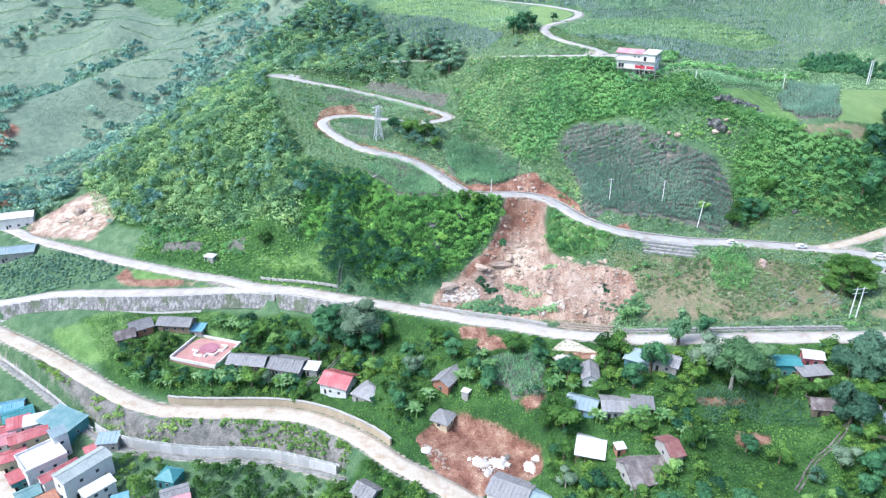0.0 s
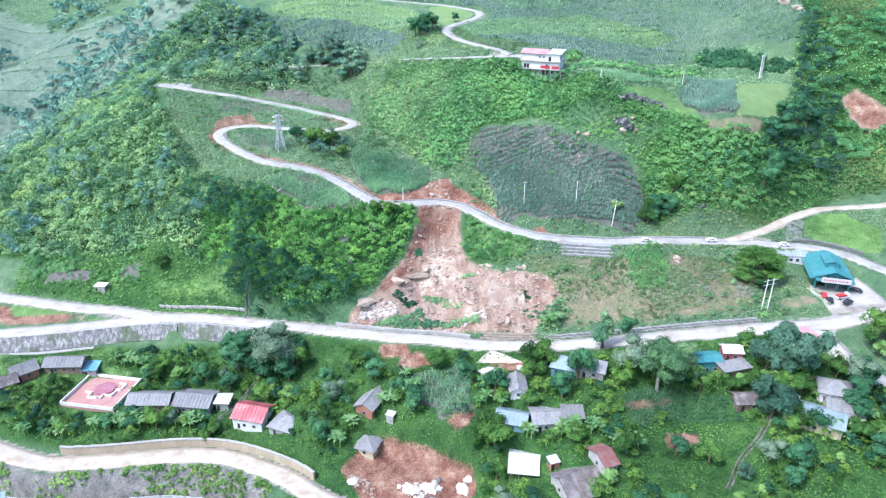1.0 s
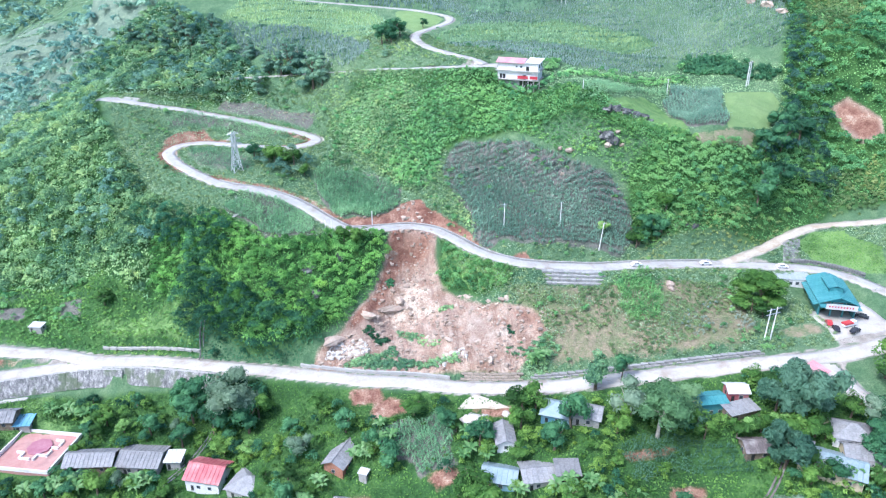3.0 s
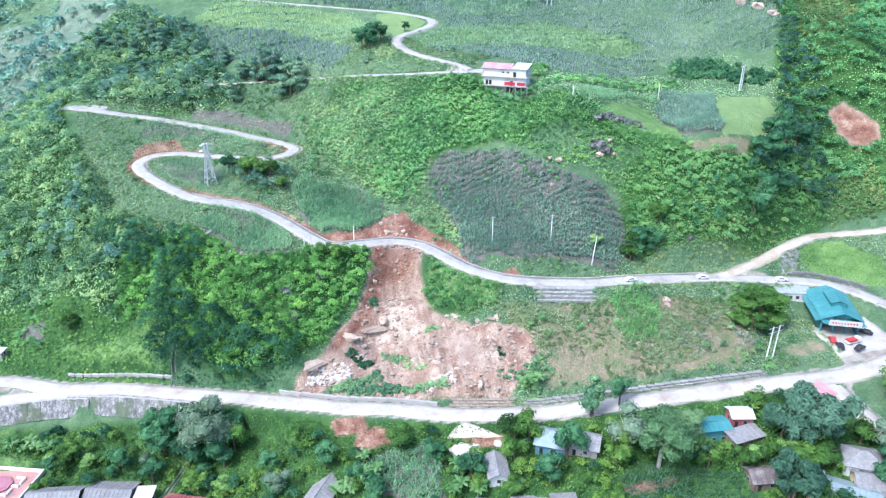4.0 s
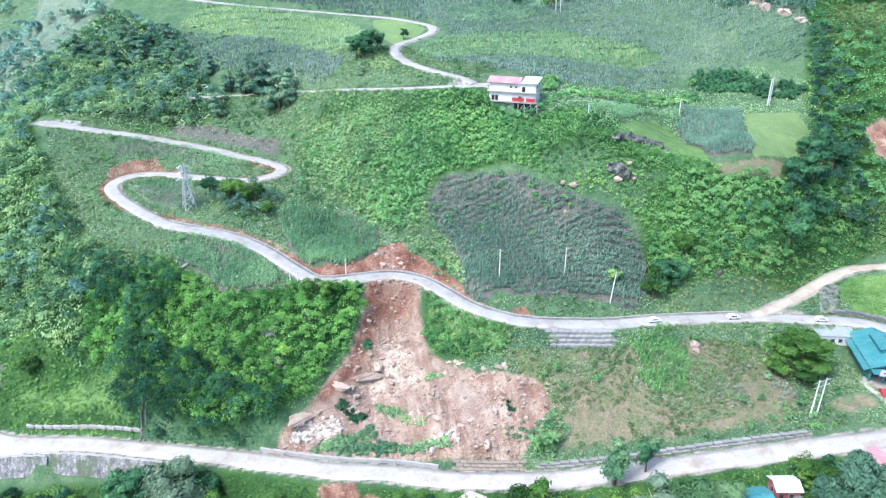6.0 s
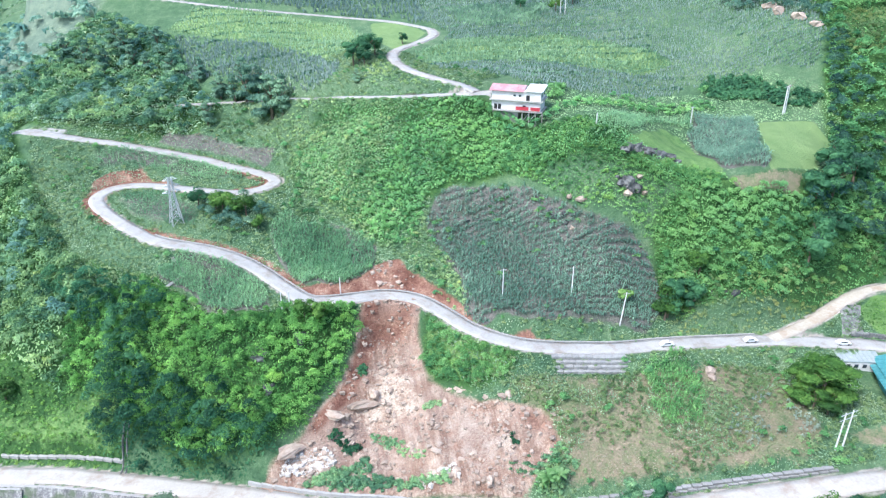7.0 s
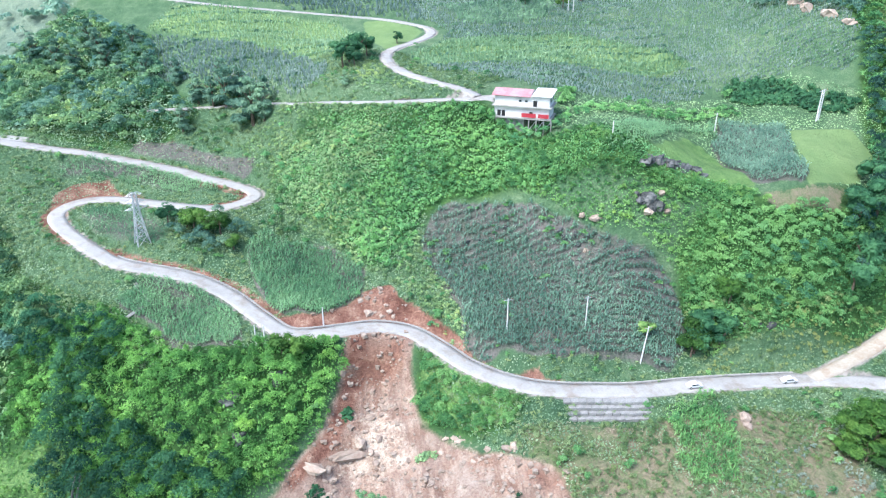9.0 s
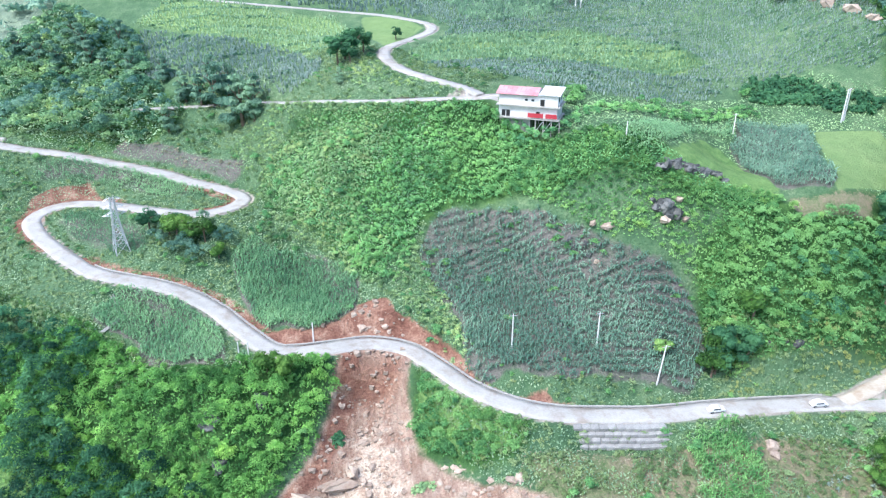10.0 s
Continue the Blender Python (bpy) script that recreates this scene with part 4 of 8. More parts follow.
def strewn(name, shapes, which, xyz, turn, size, tall, material, label, category="plants", tilt=None):
    """Many plants in one mesh of kind stuff."""
    vs, fs, k = [], [], 0
    for s, (v, f) in enumerate(shapes):
        i = np.flatnonzero(which == s)
        if not len(i):
            continue
        c, sn = np.cos(turn[i])[:, None], np.sin(turn[i])[:, None]
        x = (v[:, 0] * c - v[:, 1] * sn) * size[i, None] + xyz[i, 0, None]
        y = (v[:, 0] * sn + v[:, 1] * c) * size[i, None] + xyz[i, 1, None]
        z = v[:, 2] * (size * tall)[i, None] + xyz[i, 2, None]
        vs.append(np.stack([x, y, z], -1).reshape(-1, 3))
        fs.append((f[None] + (np.arange(len(i)) * len(v))[:, None, None] + k).reshape(-1, 4))
        k += len(i) * len(v)
    me = quads_mesh(name, np.vstack(vs), np.vstack(fs), [material], flat=True)
    return tagged(new(name, me), label, category, kind="stuff")


def fill(rng, poly, gap, wobble=0.45):
    """Places about a gap apart inside an outline."""
    p = np.array(poly)
    xs, ys = np.arange(p[:, 0].min(), p[:, 0].max(), gap), np.arange(p[:, 1].min(), p[:, 1].max(), gap)
    x, y = [a.ravel() for a in np.meshgrid(xs, ys)]
    x, y = x + rng.uniform(-wobble, wobble, len(x)) * gap, y + rng.uniform(-wobble, wobble, len(y)) * gap
    ok = inside(x, y, poly)
    return x[ok], y[ok]


SHAPES_LOW = [tree_shape(36, 1.5, 1.25, 78, 0.19, "bush"), tree_shape(37, 1.2, 1.4, 78, 0.2, "bush"), tree_shape(38, 1.9, 1.1, 78, 0.19, "bush")]


CELL = 0.4


def canopy(name, seed, poly, gap, reach, high, leaf, material, label, keep=1.0, cover=1.2, lumps=7, clear=1.5, tone=0.07, cool=0.0, warm=0.0, thick=None, flat=0.8, category="trees", shade=0.0, loose=0.45, slim=False):
    """A cover of many uneven crowns, each a handful of leafy lumps with a tone of its own, dark between them."""
    rng = np.random.default_rng(seed)
    x, y = fill(rng, poly, gap, 0.5)
    off, _ = near_road(x, y)
    chance = keep * np.clip(depth_in(x, y, poly, 3.0) * 1.5, 0, 1)
    if thick is not None:
        chance = chance * thick(x, y)
    ok = (off > clear) & (rng.random(len(x)) < chance) & (depth_in(x, y, SLIDE_AREA, 2) < 0.3) & (depth_in(x, y, CLIFF_E, 4) < 0.35) & (depth_in(x, y, NW_SCAR, 4) < 0.4)
    x, y, off = x[ok], y[ok], off[ok]
    n = len(x)
    grow = rng.random(n) ** 1.3
    r = reach[0] + (reach[1] - reach[0]) * grow
    r = np.minimum(r, off * 0.9 + 0.2)
    h = (high[0] + (high[1] - high[0]) * np.clip(0.65 * grow + 0.35 * rng.random(n), 0, 1)) * np.clip(off / 3.0, 0.35, 1)
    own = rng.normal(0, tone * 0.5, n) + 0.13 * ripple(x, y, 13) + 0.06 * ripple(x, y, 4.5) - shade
    chill = np.clip(cool * (1.0 + 1.1 * ripple(x + 90, y, 14)) + 0.5 * (rng.random(n) < cool * 0.35), 0, 1)
    glow = np.clip(warm * (1.0 + 1.1 * ripple(x - 60, y, 10)) + 0.5 * (rng.random(n) < warm * 0.3), 0, 1)
    base = ground(x, y)
    k = np.repeat(np.arange(n), lumps)
    a, u = rng.uniform(0, 6.28, len(k)), rng.random(len(k)) ** 0.6 * 0.78
    u[::lumps] = 0.1
    size = r[k] * rng.uniform(0.26, 0.56, len(k))
    centre = np.c_[x[k] + u * r[k] * np.cos(a), y[k] + u * r[k] * np.sin(a), base[k] + np.maximum(h[k] * (1 - 0.55 * u ** 2) * rng.uniform(0.82, 1.0, len(k)) - size * flat, 0.1)]
    radii = np.c_[size, size, size * flat]
    x0, y0 = centre[:, 0].min() - 4, centre[:, 1].min() - 4
    shape = (int((centre[:, 0].max() + 4 - x0) / CELL) + 1, int((centre[:, 1].max() + 4 - y0) / CELL) + 1)
    top = np.full(shape, -1e3)
    ci, cj = ((centre[:, 0] - x0) / CELL).astype(int), ((centre[:, 1] - y0) / CELL).astype(int)
    m = int(size.max() / CELL) + 1
    for di in range(-m, m + 1):
        for dj in range(-m, m + 1):
            q = 1 - ((di * CELL) ** 2 + (dj * CELL) ** 2) / size ** 2
            hit = q > 0
            i, j = np.clip(ci[hit] + di, 0, shape[0] - 1), np.clip(cj[hit] + dj, 0, shape[1] - 1)
            np.maximum.at(top, (i, j), centre[hit, 2] + radii[hit, 2] * np.sqrt(q[hit]))
    many = rng.poisson(cover / (2.1 * leaf * leaf) * 6.28 * size ** 2 * (0.35 + 0.65 * flat))
    p = np.repeat(np.arange(len(k)), many)
    d = rng.standard_normal((len(p), 3))
    d[:, 2] = np.where(rng.random(len(p)) < 0.82, np.abs(d[:, 2]), d[:, 2])
    d /= np.linalg.norm(d, axis=1)[:, None]
    at = centre[p] + d * radii[p] * rng.uniform(0.66, 1.24, (len(p), 1))
    i, j = np.clip(((at[:, 0] - x0) / CELL).astype(int), 0, shape[0] - 1), np.clip(((at[:, 1] - y0) / CELL).astype(int), 0, shape[1] - 1)
    ok = at[:, 2] > top[i, j] - np.maximum(0.45, 0.55 * size[p])
    p, d, at = p[ok], d[ok], at[ok]
    c = len(p)
    nrm = d / radii[p] * size[p, None] + loose * rng.standard_normal((c, 3)) + (0, 0, 0.25)
    nrm /= np.linalg.norm(nrm, axis=1)[:, None]
    side = np.cross(nrm, rng.standard_normal((c, 3)))
    side /= np.linalg.norm(side, axis=1)[:, None]
    tip = np.cross(nrm, side)
    s = leaf * rng.uniform(0.6, 1.4, (c, 1))
    long, wide = (2.1, 0.44) if slim else (1.5, 0.62)
    q = np.stack([at - tip * s * long, at + side * s * wide, at + tip * s * long, at - side * s * wide], 1).reshape(-1, 3)
    me = quads_mesh(name, q, np.arange(c * 4).reshape(-1, 4), [material], flat=True)
    for key, value in (("tone", own[k[p]] + 0.035 * rng.standard_normal(len(k))[p]), ("cool", chill[k[p]]), ("warm", glow[k[p]])):
        me.attributes.new(key, "FLOAT", "FACE").data.foreach_set("value", np.ascontiguousarray(value, np.float32))
    return tagged(new(name, me), label, category, kind="stuff")


# low scrub on every open slope, thinned on fields, roads and the slide
def bare(x, y):
    b = np.zeros(len(x))
    for poly in (SLIDE_AREA, SCAR, FIELD, FIELD_W, FIELD_S, FIELD_V, FIELD_E, PALE_E, MEADOW_E, FIELD_N, FIELD_NN, PIT, YARD, FIELD_D, LAWN, LAWN_E, DRY_E, *SOILS, RUST[3], [(-82, 172), (-75, 187), (-58, 182), (-63, 166)]):
        b = np.maximum(b, depth_in(x, y, poly, 2))
    return b


GULLY = [(-39, 199), (-35, 193.8), (-20, 187.4), (-8, 184.2), (0, 184.4), (-2, 189), (-10, 194), (-18, 199), (-27, 206), (-28, 216), (-34, 216), (-38, 206)]
SPUR = [(-18, 190), (-4, 186), (3, 186.5), (8, 189.8), (13, 194), (16.5, 198), (20.5, 207), (12, 208.2), (0, 208.6), (-7, 208), (-15.5, 215), (-24, 222), (-33, 226), (-46, 226), (-47, 211), (-36, 207), (-30, 199)]
REST_W = [(-33, 227), (-42, 232), (-51, 246), (-58, 262), (-70, 285), (-76, 300), (-82, 325), (-95, 350), (-140, 350), (-160, 300), (-140, 262), (-118, 246), (-98, 236), (-76, 230), (-62, 223), (-47, 211), (-46, 226)]
FRINGE_W = [(-60, 300), (-76, 330), (-90, 352), (-60, 372), (-110, 400), (-190, 380), (-200, 310), (-175, 262), (-120, 246), (-140, 280), (-150, 320), (-110, 345), (-84, 325)]
FAR_W = [(-165, 255), (-120, 247), (-100, 240), (-135, 300), (-100, 352), (-60, 372), (-70, 410), (-110, 500), (-200, 560), (-330, 560), (-330, 380), (-280, 300)]
BANK_E = [(89, 199), (92, 193), (97, 192), (112, 191.5), (128, 192.5), (150, 197), (152, 215), (143, 214), (131, 207), (118, 206.5), (109, 208), (100, 209.5), (90, 206)]
FAR_E = [(150, 197), (185, 194), (225, 200), (230, 300), (200, 320), (186, 292), (172, 262), (158, 242), (152, 230), (148, 218)]
RIM = [(56, 230), (60, 226.5), (64, 222.5), (68, 218.6), (73.8, 212.4), (83.4, 208), (88.5, 204.5), (88.5, 192), (93, 191), (97, 200), (99, 209), (109, 210), (106, 213), (92, 215), (84, 218), (76, 226), (72, 232), (64, 233)]


def patchy(size, low, high, shift=0.0):
    """A chance that comes and goes in patches."""
    return lambda x, y: np.clip((ripple(x + shift, y + shift, size) + 0.5 * ripple(x, y + shift, size * 0.4) - low) / (high - low), 0, 1)


def off_plots(x, y):
    b = bare(x, y)
    for poly in (STRIP_UP, LOOP_CROP, CUT_BROWN, RED_BANK, MOUND, MOUND_FRONT, FIELD_NW, FIELD_NW2, CIRCLE, BRIGHT):
        b = np.maximum(b, depth_in(x, y, poly, 2))
    return b < 0.4


canopy("wood_spur", 1, SPUR, 1.5, (0.5, 2.0), (1.0, 4.6), 0.14, M_SPUR, "dense bright green broadleaf wood covering the steep spur", clear=0.8, tone=0.18, cool=0.2, warm=0.14, loose=0.85, flat=1.0, slim=True)
# dark leaves, toned down further to stand for the gully's shade
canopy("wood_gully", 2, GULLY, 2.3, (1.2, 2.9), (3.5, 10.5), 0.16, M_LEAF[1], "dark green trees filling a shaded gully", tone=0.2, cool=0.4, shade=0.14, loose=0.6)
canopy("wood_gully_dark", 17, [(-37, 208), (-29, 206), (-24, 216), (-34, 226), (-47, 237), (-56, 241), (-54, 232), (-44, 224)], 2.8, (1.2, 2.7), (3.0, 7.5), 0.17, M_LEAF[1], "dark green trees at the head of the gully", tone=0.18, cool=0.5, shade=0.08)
canopy("wood_west", 10, REST_W, 2.8, (1.1, 3.2), (1.6, 6.0), 0.28, M_LEAF[0], "bright green brushwood over the western slope", tone=0.22, cool=0.3, warm=0.3, cover=1.0, loose=0.6)
canopy("wood_west_dark", 3, REST_W, 5.5, (1.5, 2.8), (4.5, 7.5), 0.2, M_LEAF[6], "dark trees rising above the wood in groups", tone=0.12, cool=0.6, thick=patchy(16, 0.0, 0.4))
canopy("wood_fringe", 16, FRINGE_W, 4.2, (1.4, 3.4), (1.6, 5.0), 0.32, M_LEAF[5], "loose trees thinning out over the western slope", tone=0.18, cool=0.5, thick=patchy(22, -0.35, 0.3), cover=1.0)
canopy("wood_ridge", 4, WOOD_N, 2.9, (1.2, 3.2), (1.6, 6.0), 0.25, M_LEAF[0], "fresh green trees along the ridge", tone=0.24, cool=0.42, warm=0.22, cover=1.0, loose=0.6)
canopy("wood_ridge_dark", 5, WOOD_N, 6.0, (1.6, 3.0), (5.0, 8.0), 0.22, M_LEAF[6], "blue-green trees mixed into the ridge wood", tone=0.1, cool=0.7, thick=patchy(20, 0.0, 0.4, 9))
# the paler ridge leaves carry these woods' haze in their colour
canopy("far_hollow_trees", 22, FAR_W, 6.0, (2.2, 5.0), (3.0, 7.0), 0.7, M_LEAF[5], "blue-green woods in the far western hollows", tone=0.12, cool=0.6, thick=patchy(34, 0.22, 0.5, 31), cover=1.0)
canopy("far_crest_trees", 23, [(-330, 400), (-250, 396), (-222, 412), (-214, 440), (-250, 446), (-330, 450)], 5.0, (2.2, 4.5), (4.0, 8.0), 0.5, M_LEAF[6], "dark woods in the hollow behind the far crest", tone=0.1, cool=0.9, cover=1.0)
canopy("wood_east", 6, BANK_E, 1.35, (0.45, 1.7), (0.8, 3.8), 0.14, M_EAST, "dense green wood on the steep eastern bank", clear=2.5, tone=0.2, cool=0.3, warm=0.2, lumps=6, flat=1.0, loose=0.8, slim=True)
canopy("bank_trees", 43, [(87, 199), (90, 194), (100, 195), (110, 193.5), (124, 195), (134, 201), (142, 211), (134, 209), (122, 203), (110, 200.5), (100, 201)], 4.0, (1.2, 2.4), (3.0, 6.5), 0.16, M_LEAF[1], "dark broad trees standing out of the eastern bank", clear=2.5, tone=0.18, cool=0.35, keep=0.75)
canopy("wood_east_far", 12, FAR_E, 3.0, (1.1, 3.0), (1.6, 5.5), 0.27, M_EAST, "green wood on the far eastern slope", tone=0.22, cool=0.5, cover=0.95, loose=0.7, thick=lambda x, y: 1 - 0.92 * np.maximum(depth_in(x, y, E_GRASS, 4), depth_in(x, y, E_GRASS_UP, 4)))
canopy("wood_east_dark", 7, [(126, 197), (136, 205), (146, 196.5), (154, 200), (152, 208), (164, 222), (168, 240), (172, 262), (158, 244), (150, 228), (141, 213), (128, 205)], 3.2, (1.4, 2.8), (4.5, 8.0), 0.18, M_LEAF[2], "tall blue-green trees on the eastern slope", tone=0.14, cool=0.4)
canopy("field_rim_bushes", 18, RIM, 0.9, (0.35, 1.0), (0.6, 1.9), 0.13, M_EAST, "bushes and creepers crowding the upper field edge", tone=0.18, cool=0.15, warm=0.3, category="bushes", lumps=4, flat=1.2, loose=0.8, cover=1.0, slim=True, thick=lambda x, y: 1 - depth_in(x, y, FIELD, 2))
canopy("knoll_brush", 8, BRIGHT, 0.9, (0.35, 0.95), (0.8, 2.4), 0.13, M_FRESH, "vivid green feathery brush below the white house", cover=1.0, lumps=4, tone=0.16, warm=0.16, category="bushes", flat=1.3, loose=0.8, slim=True)
canopy("knoll_bushes", 44, BRIGHT, 3.4, (0.8, 1.8), (2.0, 3.6), 0.14, M_EAST, "darker bushes scattered through the bright brush", tone=0.16, cool=0.2, thick=patchy(9, -0.2, 0.4, 6), category="bushes", loose=0.7, slim=True)
canopy("house_foot_bushes", 34, [(56, 243), (60, 236.5), (66, 233), (73, 232), (74, 236), (68, 236.6), (61, 240)], 1.3, (0.6, 1.4), (1.6, 3.4), 0.13, M_FRESH, "bushes crowding the foot of the white house", tone=0.1, cool=0.15, category="bushes", slim=True)
canopy("wood_northeast", 42, [(160, 306), (170, 290), (176, 268), (190, 290), (198, 320), (176, 332)], 3.4, (1.4, 3.0), (2.0, 5.0), 0.33, M_LEAF[6], "dark wood round pale cliffs beyond the fields", cool=0.4, keep=0.85)
canopy("herb_slope", 9, HERBS, 1.05, (0.35, 0.95), (0.6, 1.7), 0.115, M_SHRUB, "tall olive herbs and saplings over the slope", cover=0.95, lumps=3, tone=0.16, warm=0.25, cool=0.1, clear=0.9, category="brush", flat=1.2, slim=True)
canopy("herb_slope_bushes", 20, HERBS, 3.6, (0.6, 1.4), (1.2, 2.6), 0.13, M_FRESH, "bright bushes scattered through the herbs", tone=0.15, cool=0.2, thick=patchy(9, -0.3, 0.3), category="bushes")
canopy("slide_thicket", 15, BRUSH_R, 1.4, (0.5, 1.7), (0.8, 3.0), 0.13, M_EAST, "dense green thicket beside the landslide", tone=0.17, cool=0.15, warm=0.1, category="bushes", loose=0.7, slim=True)
canopy("loop_trees", 21, [(-22, 266), (-17.9, 263), (-4, 249), (0.6, 241.2), (-8.1, 237.5), (-14.3, 241), (-19, 250.5)], 2.5, (0.9, 2.0), (1.8, 4.2), 0.14, M_LEAF[6], "dark bushy trees inside the road loop", tone=0.15, cool=0.3, keep=0.75)
canopy("hillside_scrub", 41, [(-60, 262), (-26, 226), (0, 205), (44, 160), (122, 150), (160, 180), (160, 190), (90, 191), (44, 200), (40, 232), (70, 262), (60, 300), (-60, 300)], 3.4, (0.5, 1.5), (0.7, 2.4), 0.13, M_EAST, "low dark scrub scattered over the open slopes", tone=0.16, cool=0.3, lumps=4,
       thick=lambda x, y: patchy(12, -0.1, 0.5)(x, y) * off_plots(x, y), category="shrubs")


def tuft_shape(seed, blades, high, wide):
    rng = np.random.default_rng(seed)
    v, f = [], []
    for b in range(blades):
        a, lean = rng.uniform(0, 6.28), rng.uniform(0.2, 0.7)
        d, s = np.array((math.cos(a), math.sin(a), 0)), np.array((-math.sin(a), math.cos(a), 0))
        h = high * rng.uniform(0.7, 1.2)
        k = len(v)
        v += [-s * wide * 0.5, s * wide * 0.5, d * lean * h * 0.5 + s * wide * 0.6 + (0, 0, h * 0.75), d * lean * h * 0.55 - s * wide * 0.6 + (0, 0, h * 0.75 + 0.05)]
        f.append([k, k + 1, k + 2, k + 3])
    return np.array(v), np.array(f)


TUFTS = [tuft_shape(s, 3, 0.6, 0.36) for s in (1, 2, 3)]


def raw(x, y):
    """1 along the red banks cut for the hairpins."""
    c = np.zeros(len(x))
    for poly in ([(-50, 254), (-52, 268), (-40, 275), (-26, 270), (-30, 262), (-42, 262)], [(-10, 252), (6, 252), (6, 268), (-12, 268)], [(-32, 236), (-10, 226), (8, 210), (16, 212), (4, 224), (-20, 242)]):
        c = np.maximum(c, depth_in(x, y, poly, 2))
    return c


def carpet(name, seed, poly, gap, high, lump, leaf, material, label, keep=1.0, clear=0.5, avoid=True, loose=0.35, thin=-2.0, category="brush", fray=4.0):
    """An unbroken cover of leaves in uneven hummocks over the slope."""
    rng = np.random.default_rng(seed)
    x, y = fill(rng, poly, gap, 0.5)
    off, _ = near_road(x, y)
    ok = (off > clear) & (rng.random(len(x)) < keep * np.clip(depth_in(x, y, poly, fray) * 1.6, 0, 1)) & (ripple(x + 40, y, lump * 3) > thin) & (depth_in(x, y, SLIDE_AREA, 2) < 0.35) & (depth_in(x, y, CLIFF_E, 4) < 0.4) & (depth_in(x, y, DRY_E, 3) < 0.6)
    ok &= off > 1.6 * raw(x, y)
    if avoid:
        ok &= bare(x, y) < 0.4
    if name.startswith("slope"):
        ok &= (depth_in(x, y, DRY, 4) < 0.5) | (ripple(x, y, 7) + 0.5 * ripple(x, y, 3) > 0.38)
    x, y, off = x[ok], y[ok], off[ok]
    n = len(x)

    def top(px, py):
        h = 0.5 + 0.32 * ripple(px, py, lump) + 0.26 * ripple(px + 7, py + 3, lump * 0.42)
        return lie(px, py) + high * np.clip(h, 0.08, 1.0) * np.clip(off / 3.0, 0.2, 1)
    z = top(x, y)
    nrm = np.c_[-(top(x + 0.4, y) - z) / 0.4, -(top(x, y + 0.4) - z) / 0.4, np.ones(n)]
    nrm /= np.linalg.norm(nrm, axis=1)[:, None]
    nrm += loose * rng.standard_normal((n, 3))
    nrm /= np.linalg.norm(nrm, axis=1)[:, None]
    side = np.cross(nrm, rng.standard_normal((n, 3)))
    side /= np.linalg.norm(side, axis=1)[:, None]
    tip = np.cross(nrm, side)
    s = leaf * rng.uniform(0.6, 1.4, (n, 1))
    at = np.c_[x, y, z - rng.uniform(0, 0.35, n) * min(high, 1.5)]
    q = np.stack([at - tip * s * 1.5, at + side * s * 0.7, at + tip * s * 1.5, at - side * s * 0.7], 1).reshape(-1, 3)
    me = quads_mesh(name, q, np.arange(n * 4).reshape(-1, 4), [material], flat=True)
    return tagged(new(name, me), label, category, kind="stuff")


SLOPES = [(44, 160), (66, 155), (102, 152), (122, 150), (122, 176), (160, 180), (160, 190), (90, 192), (44, 200), (40, 232), (70, 262), (40, 300), (-70, 300), (-62, 262), (-44, 230), (-32, 224), (-20, 212), (10, 208), (33, 204), (39, 186), (46, 176)]
canopy("slope_weeds", 76, SLOPES, 1.15, (0.35, 0.95), (0.35, 1.15), 0.16, M_WEED, "rough green grass and weeds in tussocks over the slopes", keep=0.85, cover=0.6, lumps=4, clear=0.6, tone=0.1, warm=0.12, cool=0.12, flat=1.0, category="grass",
       thick=lambda x, y: off_plots(x, y) * (1 - 0.9 * depth_in(x, y, DRY, 4) * (ripple(x, y, 7) + 0.5 * ripple(x, y, 3) < 0.36)), slim=True)
carpet("garden_cover", 89, GARDENS, 0.58, 0.8, 2.2, 0.23, M_GARDEN, "grass and weeds between the village houses")
carpet("slope_brush", 51, SLOPES, 0.48, 0.7, 2.2, 0.165, M_GRASS, "rough green grass over the slopes")
carpet("spur_cover", 78, SPUR, 0.5, 1.2, 3.0, 0.22, M_SPUR, "leafy undergrowth of the spur wood", avoid=False, loose=0.45)
carpet("west_cover", 79, REST_W, 0.7, 1.4, 5.5, 0.32, M_LEAF[0], "leafy undergrowth of the western wood", avoid=False, loose=0.45)
carpet("ridge_cover", 80, WOOD_N, 0.75, 1.4, 4.5, 0.32, M_LEAF[5], "leafy brush of the ridge", avoid=False, loose=0.45)
carpet("knoll_cover", 77, KNOLL, 0.36, 1.1, 3.0, 0.17, M_FRESH, "thick leafy brush over the knoll", avoid=False, fray=8.0)
carpet("rim_cover", 90, RIM, 0.42, 1.0, 3.0, 0.18, M_EAST, "leafy cover of the field's upper edge", avoid=False)
carpet("herb_cover", 33, HERBS, 0.42, 0.6, 3.0, 0.16, M_SHRUB, "short olive grass under the herbs", fray=3.0)
carpet("bank_cover", 83, BANK_E, 0.45, 1.0, 4.2, 0.22, M_EAST, "leafy undergrowth of the eastern bank", avoid=False, loose=0.45)
canopy("bank_foot_grass", 84, [(87, 202), (89, 190), (106, 188.5), (128, 191), (140, 196), (128, 196), (110, 195.5), (101, 195), (97, 198), (90, 203)], 1.0, (0.3, 0.8), (0.5, 1.5), 0.12, M_WEED, "tall yellow-green grass along the track", cover=1.0, lumps=3, clear=0.5, tone=0.12, warm=0.5, flat=1.3, category="grass", slim=True)
canopy("east_grass", 19, E_GRASS, 1.3, (0.5, 1.1), (0.6, 1.6), 0.17, M_WEED, "tall yellow-green grass on the eastern slope", lumps=3, tone=0.1, warm=0.5, flat=1.3, category="grass")
